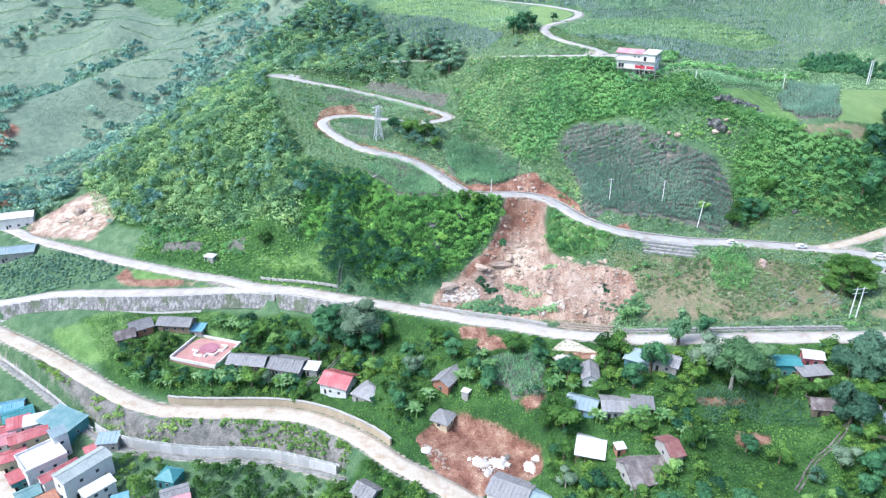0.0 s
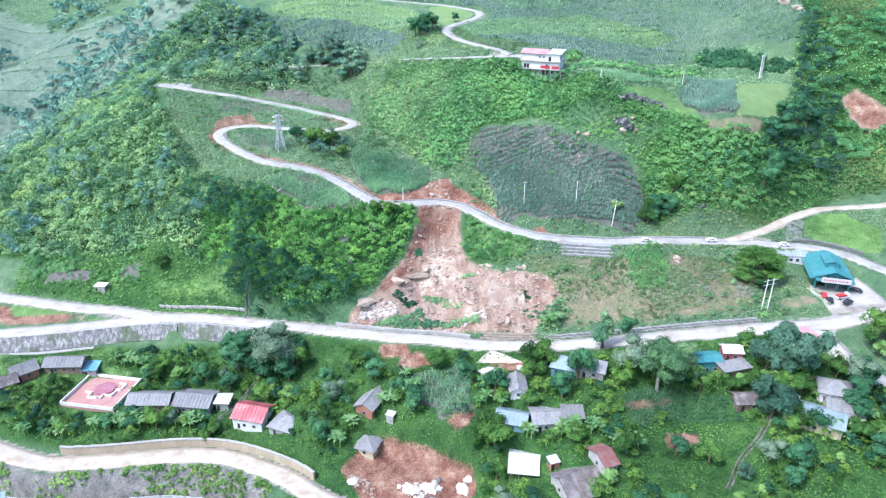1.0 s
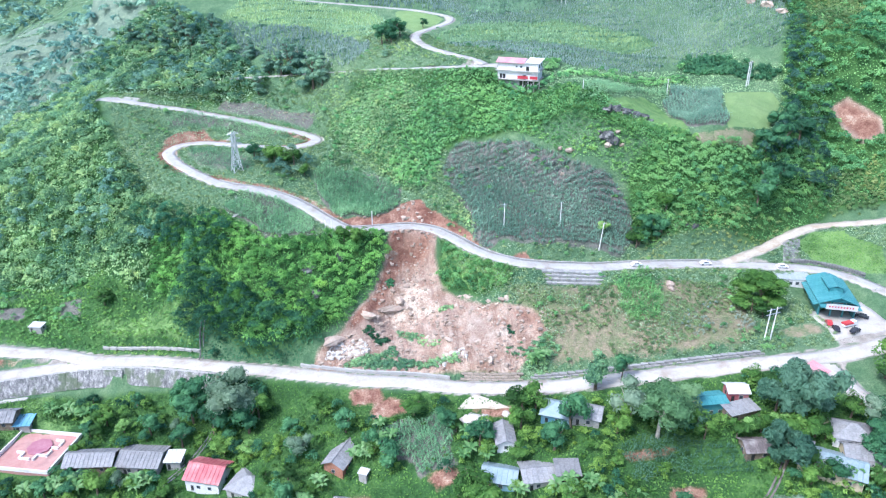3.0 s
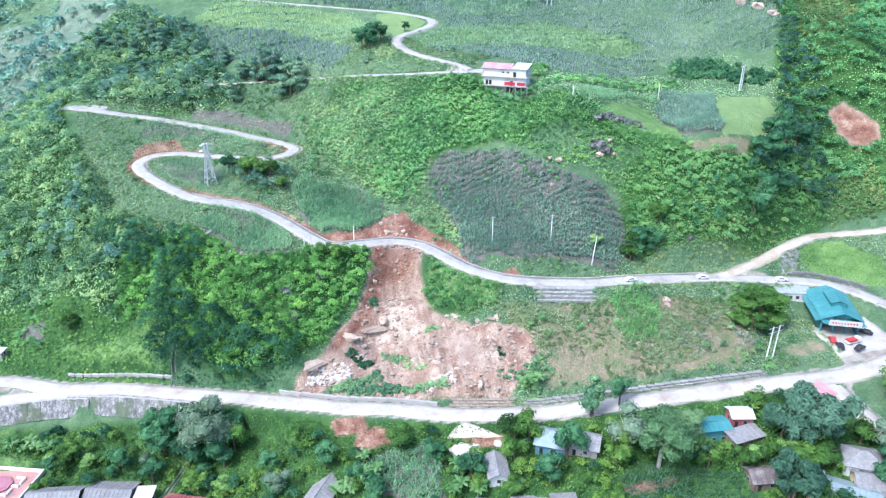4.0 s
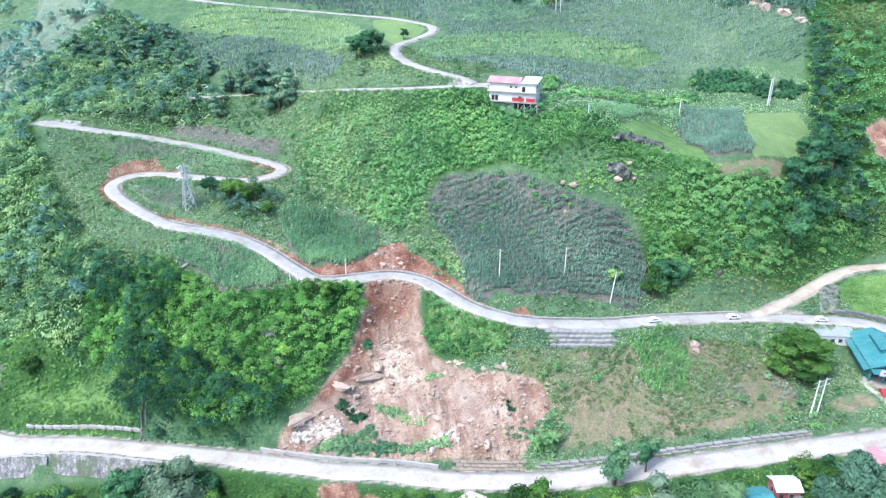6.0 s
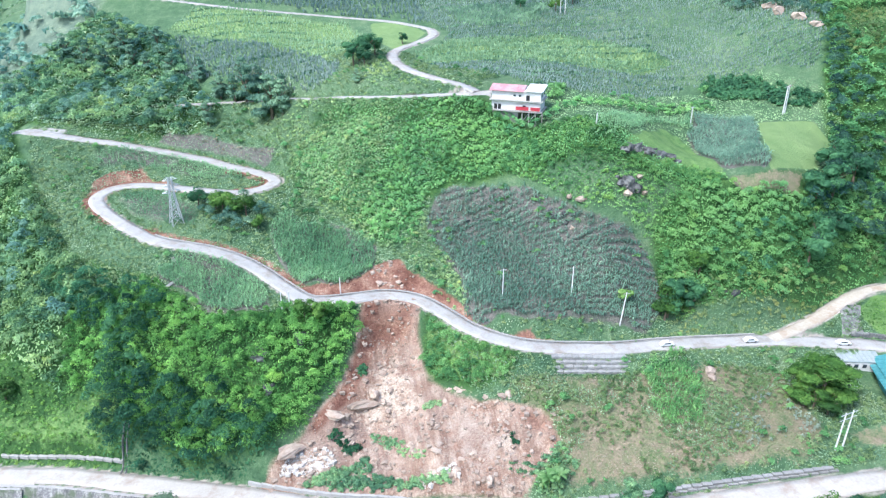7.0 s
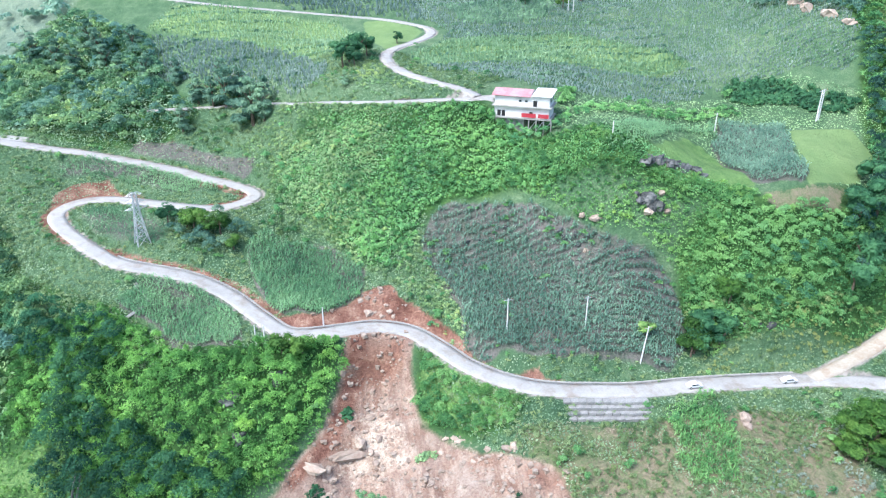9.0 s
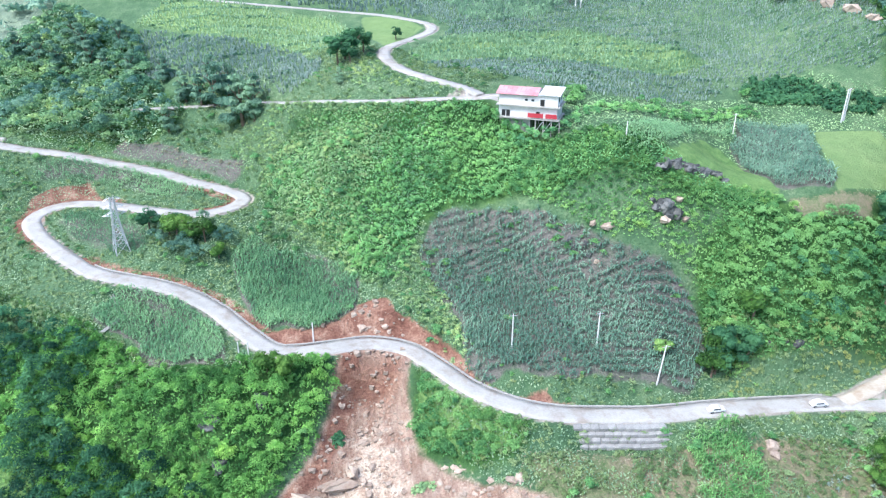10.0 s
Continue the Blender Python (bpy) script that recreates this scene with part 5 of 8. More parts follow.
canopy("east_upper_grass", 45, E_GRASS_UP, 1.3, (0.5, 1.1), (0.6, 1.6), 0.17, M_WEED, "tall yellow-green grass on the upper eastern slope", lumps=3, tone=0.1, warm=0.5, flat=1.3, category="grass")
carpet("lawn_cover", 91, LAWN_E, 0.5, 0.35, 2.0, 0.2, M_GARDEN, "short green lawn beside the track", avoid=False)
carpet("east_far_cover", 85, FAR_E, 0.75, 1.0, 5.0, 0.26, M_EAST, "leafy cover of the far eastern slope", avoid=False, loose=0.45)
carpet("thicket_cover", 86, BRUSH_R, 0.45, 0.8, 3.0, 0.2, M_EAST, "leafy cover of the thicket beside the slide", avoid=False)
carpet("far_west_cover", 92, FAR_W, 1.9, 0.9, 9.0, 0.42, M_HAZE, "patchy haze-pale grass over the far western slope", avoid=False, loose=0.3, thin=-0.1, fray=30.0)
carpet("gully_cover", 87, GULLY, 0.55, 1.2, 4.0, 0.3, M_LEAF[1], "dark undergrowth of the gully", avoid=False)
canopy("verge_grass", 88, [(-112, 244), (-62, 224), (-46, 211), (-34, 208), (-34, 193), (-60, 203), (-110, 226)], 1.0, (0.3, 0.85), (0.3, 1.3), 0.13, M_EAST, "tall bright green grass on the bank above the road", cover=1.0, lumps=3, clear=0.8, tone=0.13, warm=0.4, loose=0.7, thick=lambda x, y: 1 - np.maximum(depth_in(x, y, PLOT_W, 1.5), depth_in(x, y, PLOT_FAR_W, 1.5)), flat=1.2, category="grass", slim=True)
canopy("verge_bushes", 24, [(-112, 246), (-76, 231), (-62, 224), (-52, 215), (-58, 210), (-110, 232)], 3.0, (0.7, 1.7), (1.0, 2.8), 0.14, M_EAST, "bushes on the bank above the road", tone=0.15, cool=0.3, thick=patchy(10, -0.1, 0.4))
carpet("dry_grass", 52, DRY, 0.5, 0.5, 2.2, 0.15, M_DRYGRASS, "dry yellowed grass on the stony slope", keep=0.65, loose=0.6)
canopy("dry_slope_weeds", 25, DRY, 1.2, (0.3, 0.95), (0.3, 1.3), 0.12, M_WEED, "green weeds and tall grass in patches on the stony slope", cover=0.9, lumps=3, tone=0.14, warm=0.2, cool=0.1, flat=1.2, thick=patchy(7, 0.0, 0.45, 5), category="weeds", slim=True)
canopy("dry_slope_stalks", 26, [(84, 166), (92, 171), (101, 177), (108, 176), (106, 162), (98, 158), (88, 160)], 0.9, (0.25, 0.6), (0.6, 1.4), 0.1, M_MAIZEN, "grey-green dry stalks on the stony slope", cover=0.8, lumps=3, tone=0.12, warm=0.3, flat=1.5, thick=patchy(8, -0.4, 0.2, 15), category="weeds")
canopy("mound_grass", 27, MOUND, 1.5, (0.5, 1.0), (0.4, 0.9), 0.2, M_SHRUB, "light green grass over a mound beside the lane", cover=1.1, lumps=3, clear=0.8, tone=0.1, warm=0.5, category="grass", slim=True)
canopy("mound_bushes", 28, MOUND_FRONT, 1.3, (0.4, 0.8), (0.5, 1.1), 0.16, M_DRYGRASS, "withered brown weeds on the cut of the mound", cover=0.9, lumps=3, clear=0.5, category="weeds")
canopy("cut_weeds", 29, CUT_BROWN, 1.1, (0.3, 0.8), (0.4, 1.2), 0.13, M_DRYGRASS, "withered brown weeds on the road cutting", keep=0.7, cover=0.8, lumps=3, clear=0.5, category="weeds")
canopy("terrace_weeds_green", 30, GREEN_BAND, 1.5, (0.5, 1.4), (0.6, 1.6), 0.17, M_FRESH, "bright green garden plants in a band on the terrace", lumps=4, tone=0.15, warm=0.2, category="weeds")
canopy("terrace_bushes", 31, [(76, 243), (96, 250), (130, 257), (134, 263), (118, 262), (92, 256), (72, 248)], 2.6, (0.8, 2.0), (1.0, 2.8), 0.18, M_EAST, "dark bushes between the terrace and the maize", tone=0.15, cool=0.35, thick=patchy(9, -0.2, 0.4), category="bushes")
canopy("field_weeds", 32, FIELD, 1.5, (0.4, 1.2), (0.4, 1.4), 0.12, M_EAST, "weeds and small bushes among the upper maize rows", tone=0.16, cool=0.2, thick=lambda x, y: patchy(6, -0.3, 0.3)(x, y) * (0.05 + depth_in(x, y, FIELD, 3) * (1 - depth_in(x, y, FIELD_ROWS, 5))), category="weeds")


def weed_patch(name, seed, poly, gap, material, label, size):
    """A dense patch of low bushes and tall weeds."""
    rng = np.random.default_rng(seed)
    x, y = fill(rng, poly, gap, 0.5)
    n = len(x)
    return strewn(name, SHAPES_LOW, rng.integers(0, 3, n), np.c_[x, y, ground(x, y) - 0.12], rng.uniform(0, 6.28, n), rng.uniform(*size, n), rng.uniform(0.7, 1.1, n), material, label, "weeds")


weed_patch("wall_weeds", 56, [(4, 178.6), (10, 175.8), (17, 173.4), (24, 171), (31, 168.8), (31.5, 170.6), (24, 173.2), (17.5, 176.5), (16.8, 180), (12, 180.6), (7, 180)], 0.8, M_LEAF[0], "dense dark weeds above the roadside wall", (0.43, 1.01))
weed_patch("boulder_bushes", 57, [(10, 186.8), (12.6, 187.2), (13.6, 184.5), (16.5, 184), (16, 182.4), (12.4, 182.6)], 0.8, M_LEAF[1], "dark bushes among the fallen boulders", (0.43, 0.94))
weed_patch("slide_grass", 58, [(29, 187.4), (33.4, 186.8), (33.6, 185), (29.6, 185.4)], 0.7, M_SHRUB, "bright grass patch on the slide", (0.36, 0.72))
weed_patch("slide_strip", 59, [(17.6, 186.6), (19.6, 186), (22.6, 183), (28.4, 176.4), (27.6, 174.9), (21, 181.6)], 0.75, M_LEAF[0], "strip of green weeds across the slide", (0.29, 0.70))
weed_patch("scarp_bushes", 60, [(17.4, 199.4), (19.4, 199.6), (19, 196.6), (17.4, 196.4)], 0.8, M_LEAF[1], "dark bush clinging to the scarp", (0.43, 0.87))
weed_patch("debris_weeds", 72, [(42, 168.8), (47, 169.2), (48.4, 165.4), (43.8, 165.4)], 0.95, M_SHRUB, "yellow-green weeds on the debris", (0.29, 0.65))
weed_patch("debris_bush", 73, [(44.2, 172.6), (46, 172.4), (46, 170.6), (44.4, 170.8)], 0.8, M_LEAF[1], "small dark bush on the debris", (0.43, 0.72))
weed_patch("banana_weeds", 74, [(47, 167), (53, 168.6), (56, 164), (50, 160.8), (46.6, 162.4)], 1.0, M_LEAF[0], "green weeds around the bananas", (0.43, 0.94))
canopy("bank_plants", 54, WEST_BANK, 0.95, (0.5, 1.2), (0.5, 1.3), 0.15, M_LEAF[3], "lime green shrubs planted on the road bank", keep=2.0, lumps=4, clear=0.5, warm=0.3, thick=patchy(5, -0.45, 0.1, 3), category="shrubs")
carpet("east_meadow", 55, [(76, 222), (90, 214), (154, 210), (160, 245), (150, 262), (84, 256), (66, 246)], 0.62, 0.7, 2.8, 0.22, M_SHRUB, "green weeds and grass on the terrace")


def maize_shape(seed, high):
    rng = np.random.default_rng(seed)
    v, f = [], []
    for b in range(6):
        a = rng.uniform(0, 6.28)
        d, s = np.array((math.cos(a), math.sin(a), 0)), np.array((-math.sin(a), math.cos(a), 0))
        h = high * rng.uniform(0.25, 0.85)
        k = len(v)
        v += [d * 0.02 - s * 0.05 + (0, 0, h), d * 0.02 + s * 0.05 + (0, 0, h), d * 0.4 + s * 0.09 + (0, 0, h + 0.32), d * 0.4 - s * 0.09 + (0, 0, h + 0.32),
              d * 0.78 + s * 0.03 + (0, 0, h + 0.02), d * 0.78 - s * 0.03 + (0, 0, h + 0.02)]
        f += [[k, k + 1, k + 2, k + 3], [k + 3, k + 2, k + 4, k + 5]]
    k = len(v)
    v += [np.array(p) for p in ((-0.04, 0, 0), (0.04, 0, 0), (0.03, 0, high), (-0.03, 0, high))]
    f.append([k, k + 1, k + 2, k + 3])
    return np.array(v), np.array(f)


MAIZE = [maize_shape(s, 1.7) for s in (1, 2, 3)]
MAIZE_FAR = [tuft_shape(s, 4, 1.5, 0.3) for s in (4, 5, 6)]


def crop(name, seed, poly, row, gap, way, material, label, size=(0.7, 1.15), gaps=0.12, plants=None, spare=None):
    """Rows of maize along a direction, a little wavy, with bare spots."""
    rng = np.random.default_rng(seed)
    p = np.array(poly)
    c, s = math.cos(radians(way)), math.sin(radians(way))
    u, w = p[:, 0] * c + p[:, 1] * s, -p[:, 0] * s + p[:, 1] * c
    uu, ww = [a.ravel() for a in np.meshgrid(np.arange(u.min(), u.max(), gap), np.arange(w.min(), w.max(), row))]
    uu = uu + rng.uniform(-0.4, 0.4, len(uu)) * gap
    ww = ww + rng.normal(0, 0.07 * row, len(ww)) + 0.7 * ripple(uu, ww, 16)
    x, y = uu * c - ww * s, uu * s + ww * c
    off, _ = near_road(x, y)
    ok = inside(x + 1.6 * ripple(x, y, 5), y + 1.6 * ripple(x + 50, y, 5), poly) & (off > 1.0) & (rng.random(len(x)) > gaps + 0.35 * (ripple(x, y, 7) > 0.45))
    if spare:
        ok &= ~inside(x, y, spare)
    if name == "maize_slope":
        ok &= rng.random(len(x)) < 0.6 + 0.4 * depth_in(x, y, FIELD_ROWS, 4)
    x, y = x[ok], y[ok]
    n = len(x)
    return strewn(name, plants or MAIZE, rng.integers(0, 3, n), np.c_[x, y, ground(x, y) - 0.05], rng.uniform(0, 6.28, n), rng.uniform(*size, n), rng.uniform(0.85, 1.15, n), material, label, "crop")


crop("maize_slope", 61, FIELD, 1.2, 0.36, -8, M_MAIZE, "rows of young blue-green maize on brown soil", (0.75, 1.25), 0.08)
crop("maize_west", 62, FIELD_W, 0.7, 0.42, -35, M_MAIZEG, "dense green maize plot above the road", (0.8, 1.2), 0.02)
crop("maize_spur", 63, FIELD_S, 0.7, 0.42, -40, M_MAIZEG, "dense maize plot below the road", (0.7, 1.1), 0.03)
crop("maize_village", 64, FIELD_V, 0.9, 0.5, 100, M_MAIZEG, "small maize plot among the houses", gaps=0.1)
crop("maize_terrace", 65, FIELD_E, 1.0, 0.6, 70, M_MAIZE, "maize plot on the terrace", (0.9, 1.3), 0.03)
crop("maize_dry", 66, [(76.9, 183), (84.5, 183.4), (86, 176), (84, 170), (80, 164), (75, 166), (73, 172)], 0.8, 0.5, 0, M_EAST, "patch of tall maize below the road")
crop("maize_meadow", 75, [(76, 221), (80, 226), (98, 239), (120, 247.5), (113, 239.5), (104, 239), (90, 224), (83.5, 219)], 1.0, 0.7, 15, M_MAIZEG, "strip of maize behind the meadow", (0.8, 1.1), 0.1)
crop("maize_lowland", 67, FIELD_D, 1.0, 0.6, -20, M_LEAF[2], "maize rows in the village garden", (0.5, 0.9))
crop("maize_plateau", 68, FIELD_N, 1.5, 0.72, -4, M_MAIZEN, "broad terraced maize fields on the plateau", (0.45, 0.78), 0.05, MAIZE_FAR, YELLOW)
crop("maize_yellowing", 35, YELLOW, 1.45, 0.75, -4, M_MAIZEY, "yellowing maize in a band across the plateau", (0.6, 1.0), 0.05, MAIZE_FAR)
crop("maize_dense", 36, DARK_MAIZE, 1.2, 0.8, 10, M_LEAF[6], "dense dark green plot on the plateau", (0.8, 1.2), 0.02, MAIZE_FAR)
crop("maize_hairpin", 37, STRIP_UP, 0.7, 0.45, -30, M_MAIZEG, "maize strip between the road bends", (0.6, 0.95), 0.05)
crop("maize_loop", 38, LOOP_CROP, 0.8, 0.5, 30, M_MAIZEG, "young maize round the pylon", (0.5, 0.85), 0.1)
crop("grain_west", 39, FIELD_NW2, 1.6, 0.9, -25, M_MAIZEY, "light green crop on the terraces of the ridge", (0.5, 0.9), 0.1, MAIZE_FAR)
crop("greens_west", 40, [(-162, 231), (-138, 235), (-110, 223), (-115.5, 212), (-138.7, 210.8), (-150.5, 210.5)], 1.8, 1.3, 20, M_LEAF[6], "dark leafy crop on the slope above the west road", (0.5, 0.9), 0.1, SHAPES_LOW)
crop("maize_plateau_west", 69, FIELD_NW, 1.4, 0.8, -25, M_MAIZEN, "maize field in a hollow of the ridge", (0.6, 1.1), 0.05, MAIZE_FAR)
crop("maize_plateau_north", 70, FIELD_NN, 2.2, 1.3, -10, M_MAIZEN, "far maize fields on the plateau", (0.9, 1.5), 0.05, MAIZE_FAR)
crop("orchard_rows", 71, [(131, 263), (134.3, 265), (146, 263.5), (152, 251), (158, 243), (150, 240.5), (143.6, 248.3), (131, 257)], 1.9, 1.3, 60, M_LEAF[1], "dark rows of orchard bushes", (1.0, 1.5), 0.03, SHAPES_LOW)


def terrace_edges(name, seed, poly, gap, material, label):
    """Lines of taller weeds along the terrace edges, following the slope."""
    rng = np.random.default_rng(seed)
    p = np.array(poly)
    uu, ww = [a.ravel() for a in np.meshgrid(np.arange(p[:, 0].min(), p[:, 0].max(), 0.9), np.arange(p[:, 1].min(), p[:, 1].max(), gap))]
    ww = ww + 4.0 * ripple(uu, ww, 45) + 0.8 * ripple(uu, ww, 9) + rng.normal(0, 0.2, len(uu))
    ok = inside(uu, ww, poly) & (ripple(uu, ww, 24) > -0.35)
    x, y = uu[ok], ww[ok]
    n = len(x)
    return strewn(name, TUFTS, rng.integers(0, 3, n), np.c_[x, y, ground(x, y) - 0.1], rng.uniform(0, 6.28, n), rng.uniform(1.2, 2.4, n), rng.uniform(0.6, 0.9, n), material, label, "weeds")


terrace_edges("terrace_weeds", 81, FIELD_N, 6.5, M_LEAF[6], "dark lines of weeds along the terrace edges")
terrace_edges("terrace_weeds_ridge", 83, FIELD_NW2, 8.0, M_LEAF[6], "dark weedy terrace edges on the ridge")
terrace_edges("terrace_weeds_far", 84, [(-330, 420), (-240, 400), (-150, 400), (-80, 420), (-120, 500), (-330, 560)], 13.0, M_LEAF[5], "lines of bushes along the far terraces")
terrace_edges("terrace_weeds_west", 82, FIELD_NW, 10.0, M_LEAF[6], "weedy terrace edges in the hollow field")

# ---- building blocks for things ----
def foot(x, y):
    return float(ground(np.array([x]), np.array([y]))[0])


def box(bm, x0, x1, y0, y1, z0, z1):
    """A box, bevelled a little where it is big enough."""
    v = [bm.verts.new(p) for p in ((x0, y0, z0), (x1, y0, z0), (x1, y1, z0), (x0, y1, z0), (x0, y0, z1), (x1, y0, z1), (x1, y1, z1), (x0, y1, z1))]
    for q in ((3, 2, 1, 0), (4, 5, 6, 7), (0, 1, 5, 4), (1, 2, 6, 5), (2, 3, 7, 6), (3, 0, 4, 7)):
        bm.faces.new([v[i] for i in q])
    return v


def boxed(*sizes):
    bm = bmesh.new()
    for s in sizes:
        box(bm, *s)
    return bm


def prism(bm, outline, way):
    """A solid from a flat outline pushed along a way."""
    a = [bm.verts.new(p) for p in outline]
    b = [bm.verts.new(Vector(p) + Vector(way)) for p in outline]
    bm.faces.new(a[::-1])
    bm.faces.new(b)
    n = len(a)
    for i in range(n):
        bm.faces.new((a[i], a[(i + 1) % n], b[(i + 1) % n], b[i]))
    bmesh.ops.recalc_face_normals(bm, faces=bm.faces)


def beam(bm, a, b, thick, sides=4):
    a, b = Vector(a), Vector(b)
    up = (b - a).normalized()
    s = up.cross(Vector((0, 0, 1)) if abs(up.z) < 0.9 else Vector((1, 0, 0))).normalized()
    t = up.cross(s)
    ring = [[bm.verts.new(p + (s * math.cos(k * 6.2832 / sides) + t * math.sin(k * 6.2832 / sides)) * r) for k in range(sides)] for p, r in ((a, thick[0]), (b, thick[1]))]
    for k in range(sides):
        bm.faces.new((ring[0][k], ring[0][(k + 1) % sides], ring[1][(k + 1) % sides], ring[1][k]))
    bm.faces.new(ring[1])
    bm.faces.new(ring[0][::-1])


def thing(name, x, y, z, turn, label, category, group=""):
    ob = new(name)
    ob.empty_display_size = 0.5
    ob.matrix_basis = pose(x, y, z, 0, 0, turn)
    return tagged(ob, label, category, group)


def roof_slope(bm, corners, thick=0.12, ribs=0.0):
    """A roof plane of some thickness from four corners (eave, eave, ridge, ridge); with ribs it is one folded sheet."""
    c = [Vector(p) for p in corners]
    n = (c[1] - c[0]).cross(c[3] - c[0]).normalized()
    if n.z < 0:
        n = -n
    if not ribs:
        prism(bm, [p - n * thick for p in c], n * thick)
        return
    k = max(2, int((c[1] - c[0]).length / ribs))
    e = (c[1] - c[0]).normalized()
    line = [c[0]]
    for i in range(1, k):
        at = c[0].lerp(c[1], i / k)
        line += [at - e * 0.09, at - e * 0.04 + n * 0.08, at + e * 0.04 + n * 0.08, at + e * 0.09]
    line += [c[1], c[1] - n * thick, c[0] - n * thick]
    prism(bm, line, c[3] - c[0])


def house(x, y, w, d, h, turn, roof, roof_mat, wall_mat, label, rise=1.4, over=0.5, windows=2, door=True, z=None, name="house", group="village houses", porch=False, storeys=1):
    """A house with its long side along its own x: walls, roof, door and windows."""
    c, s = math.cos(radians(turn)), math.sin(radians(turn))
    if z is None:
        z = min(foot(x + c * a * w / 2 - s * b * d / 2, y + s * a * w / 2 + c * b * d / 2) for a in (-1, 1) for b in (-1, 1)) + 0.35
    ob = thing(name, x, y, z, turn, label, "house", group)
    bm = bmesh.new()
    box(bm, -w / 2, w / 2, -d / 2, d / 2, -1.5, h)
    if roof == "gable":
        for e in (-1, 1):
            prism(bm, [(e * w / 2, -d / 2, h), (e * w / 2, d / 2, h), (e * w / 2, 0, h + rise * 0.98)], (-e * 0.2, 0, 0))
    part("wall", bm, wall_mat, ob)
    if roof == "gable":
        for side in (-1, 1):
            bm = bmesh.new()
            y0 = side * (d / 2 + over)
            low = h - rise * over / (d / 2)
            roof_slope(bm, [(-w / 2 - over, y0, low + 0.1), (w / 2 + over, y0, low + 0.1), (w / 2 + over, 0, h + rise + 0.1), (-w / 2 - over, 0, h + rise + 0.1)], ribs=0.95)
            part("roof", bm, roof_mat, ob)
        bm = bmesh.new()
        beam(bm, (-w / 2 - over, 0, h + rise + 0.12), (w / 2 + over, 0, h + rise + 0.12), (0.13, 0.13), 6)
        part("ridge_cap", bm, roof_mat, ob)
    elif roof == "hip":
        r = max(w - d, 0.6) / 2
        a, b, low = w / 2 + over, d / 2 + over, h - 0.25
        for q in ([(-a, -b, low), (a, -b, low), (r, 0, h + rise), (-r, 0, h + rise)], [(a, b, low), (-a, b, low), (-r, 0, h + rise), (r, 0, h + rise)],
                  [(a, -b, low), (a, b, low), (r, 0.01, h + rise), (r, -0.01, h + rise)], [(-a, b, low), (-a, -b, low), (-r, -0.01, h + rise), (-r, 0.01, h + rise)]):
            bm = bmesh.new()
            roof_slope(bm, q)
            part("roof", bm, roof_mat, ob)
        bm = bmesh.new()
        beam(bm, (-r, 0, h + rise + 0.03), (r, 0, h + rise + 0.03), (0.14, 0.14), 6)
        part("ridge_cap", bm, roof_mat, ob)
    elif roof == "shed":
        bm = bmesh.new()
        roof_slope(bm, [(-w / 2 - over, -d / 2 - over, h + 0.12), (w / 2 + over, -d / 2 - over, h + 0.12), (w / 2 + over, d / 2 + over, h + rise), (-w / 2 - over, d / 2 + over, h + rise)], ribs=0.95)
        part("roof", bm, roof_mat, ob)
        bm = bmesh.new()
        prism(bm, [(w / 2, -d / 2, h), (w / 2, d / 2, h), (w / 2, d / 2, h + rise * 0.8)], (-w, 0, 0))
        part("gable_wall", bm, wall_mat, ob)
    else:
        part("roof", boxed((-w / 2 - 0.2, w / 2 + 0.2, -d / 2 - 0.2, d / 2 + 0.2, h, h + 0.22)), roof_mat, ob)
        part("parapet", boxed((-w / 2 - 0.2, w / 2 + 0.2, -d / 2 - 0.2, -d / 2, h + 0.22, h + 0.8), (-w / 2 - 0.2, w / 2 + 0.2, d / 2, d / 2 + 0.2, h + 0.22, h + 0.8),
                              (-w / 2 - 0.2, -w / 2, -d / 2, d / 2, h + 0.22, h + 0.8), (w / 2, w / 2 + 0.2, -d / 2, d / 2, h + 0.22, h + 0.8)), wall_mat, ob)
    per, u1 = h / storeys, 1 / PLAN
    for k in range(storeys):
        for i in range(windows):
            u = -w / 2 + w * (i + 1) / (windows + 1) + (0.5 if door and k == 0 else 0)
            for side in (-1, 1):
                v = side * d / 2
                win = part("window", boxed((u - 0.45, u + 0.45, min(v, v + side * 0.06), max(v, v + side * 0.06), k * per + 0.8, k * per + 1.7)), M_CONC, ob, "pale window frame")
                part("pane", boxed((u - 0.37, u + 0.37, min(v + side * 0.05, v + side * 0.09), max(v + side * 0.05, v + side * 0.09), k * per + 0.88, k * per + 1.62)), M_GLASS, win)
        for side in (-1, 1):
            u = side * w / 2
            win = part("window", boxed((min(u, u + side * 0.06), max(u, u + side * 0.06), -0.42, 0.42, k * per + 0.8, k * per + 1.7)), M_CONC, ob, "pale window frame")
            part("pane", boxed((min(u + side * 0.05, u + side * 0.09), max(u + side * 0.05, u + side * 0.09), -0.34, 0.34, k * per + 0.88, k * per + 1.62)), M_GLASS, win)
    if door:
        part("door", boxed((-w * 0.3 - 0.45 * u1, -w * 0.3 + 0.45 * u1, -d / 2 - 0.07, -d / 2, 0, 2.05 * u1)), M_GAP, ob, "dark panel as a shaded doorway")
    if porch:
        for i in range(4):
            u = -w / 2 + w * i / 3
            bm = bmesh.new()
            beam(bm, (u, -d / 2 - 1.6, -1.2), (u, -d / 2 - 1.6, h - 0.3), (0.09, 0.08), 6)
            part("post", bm, M_WOOD, ob)
        bm = bmesh.new()
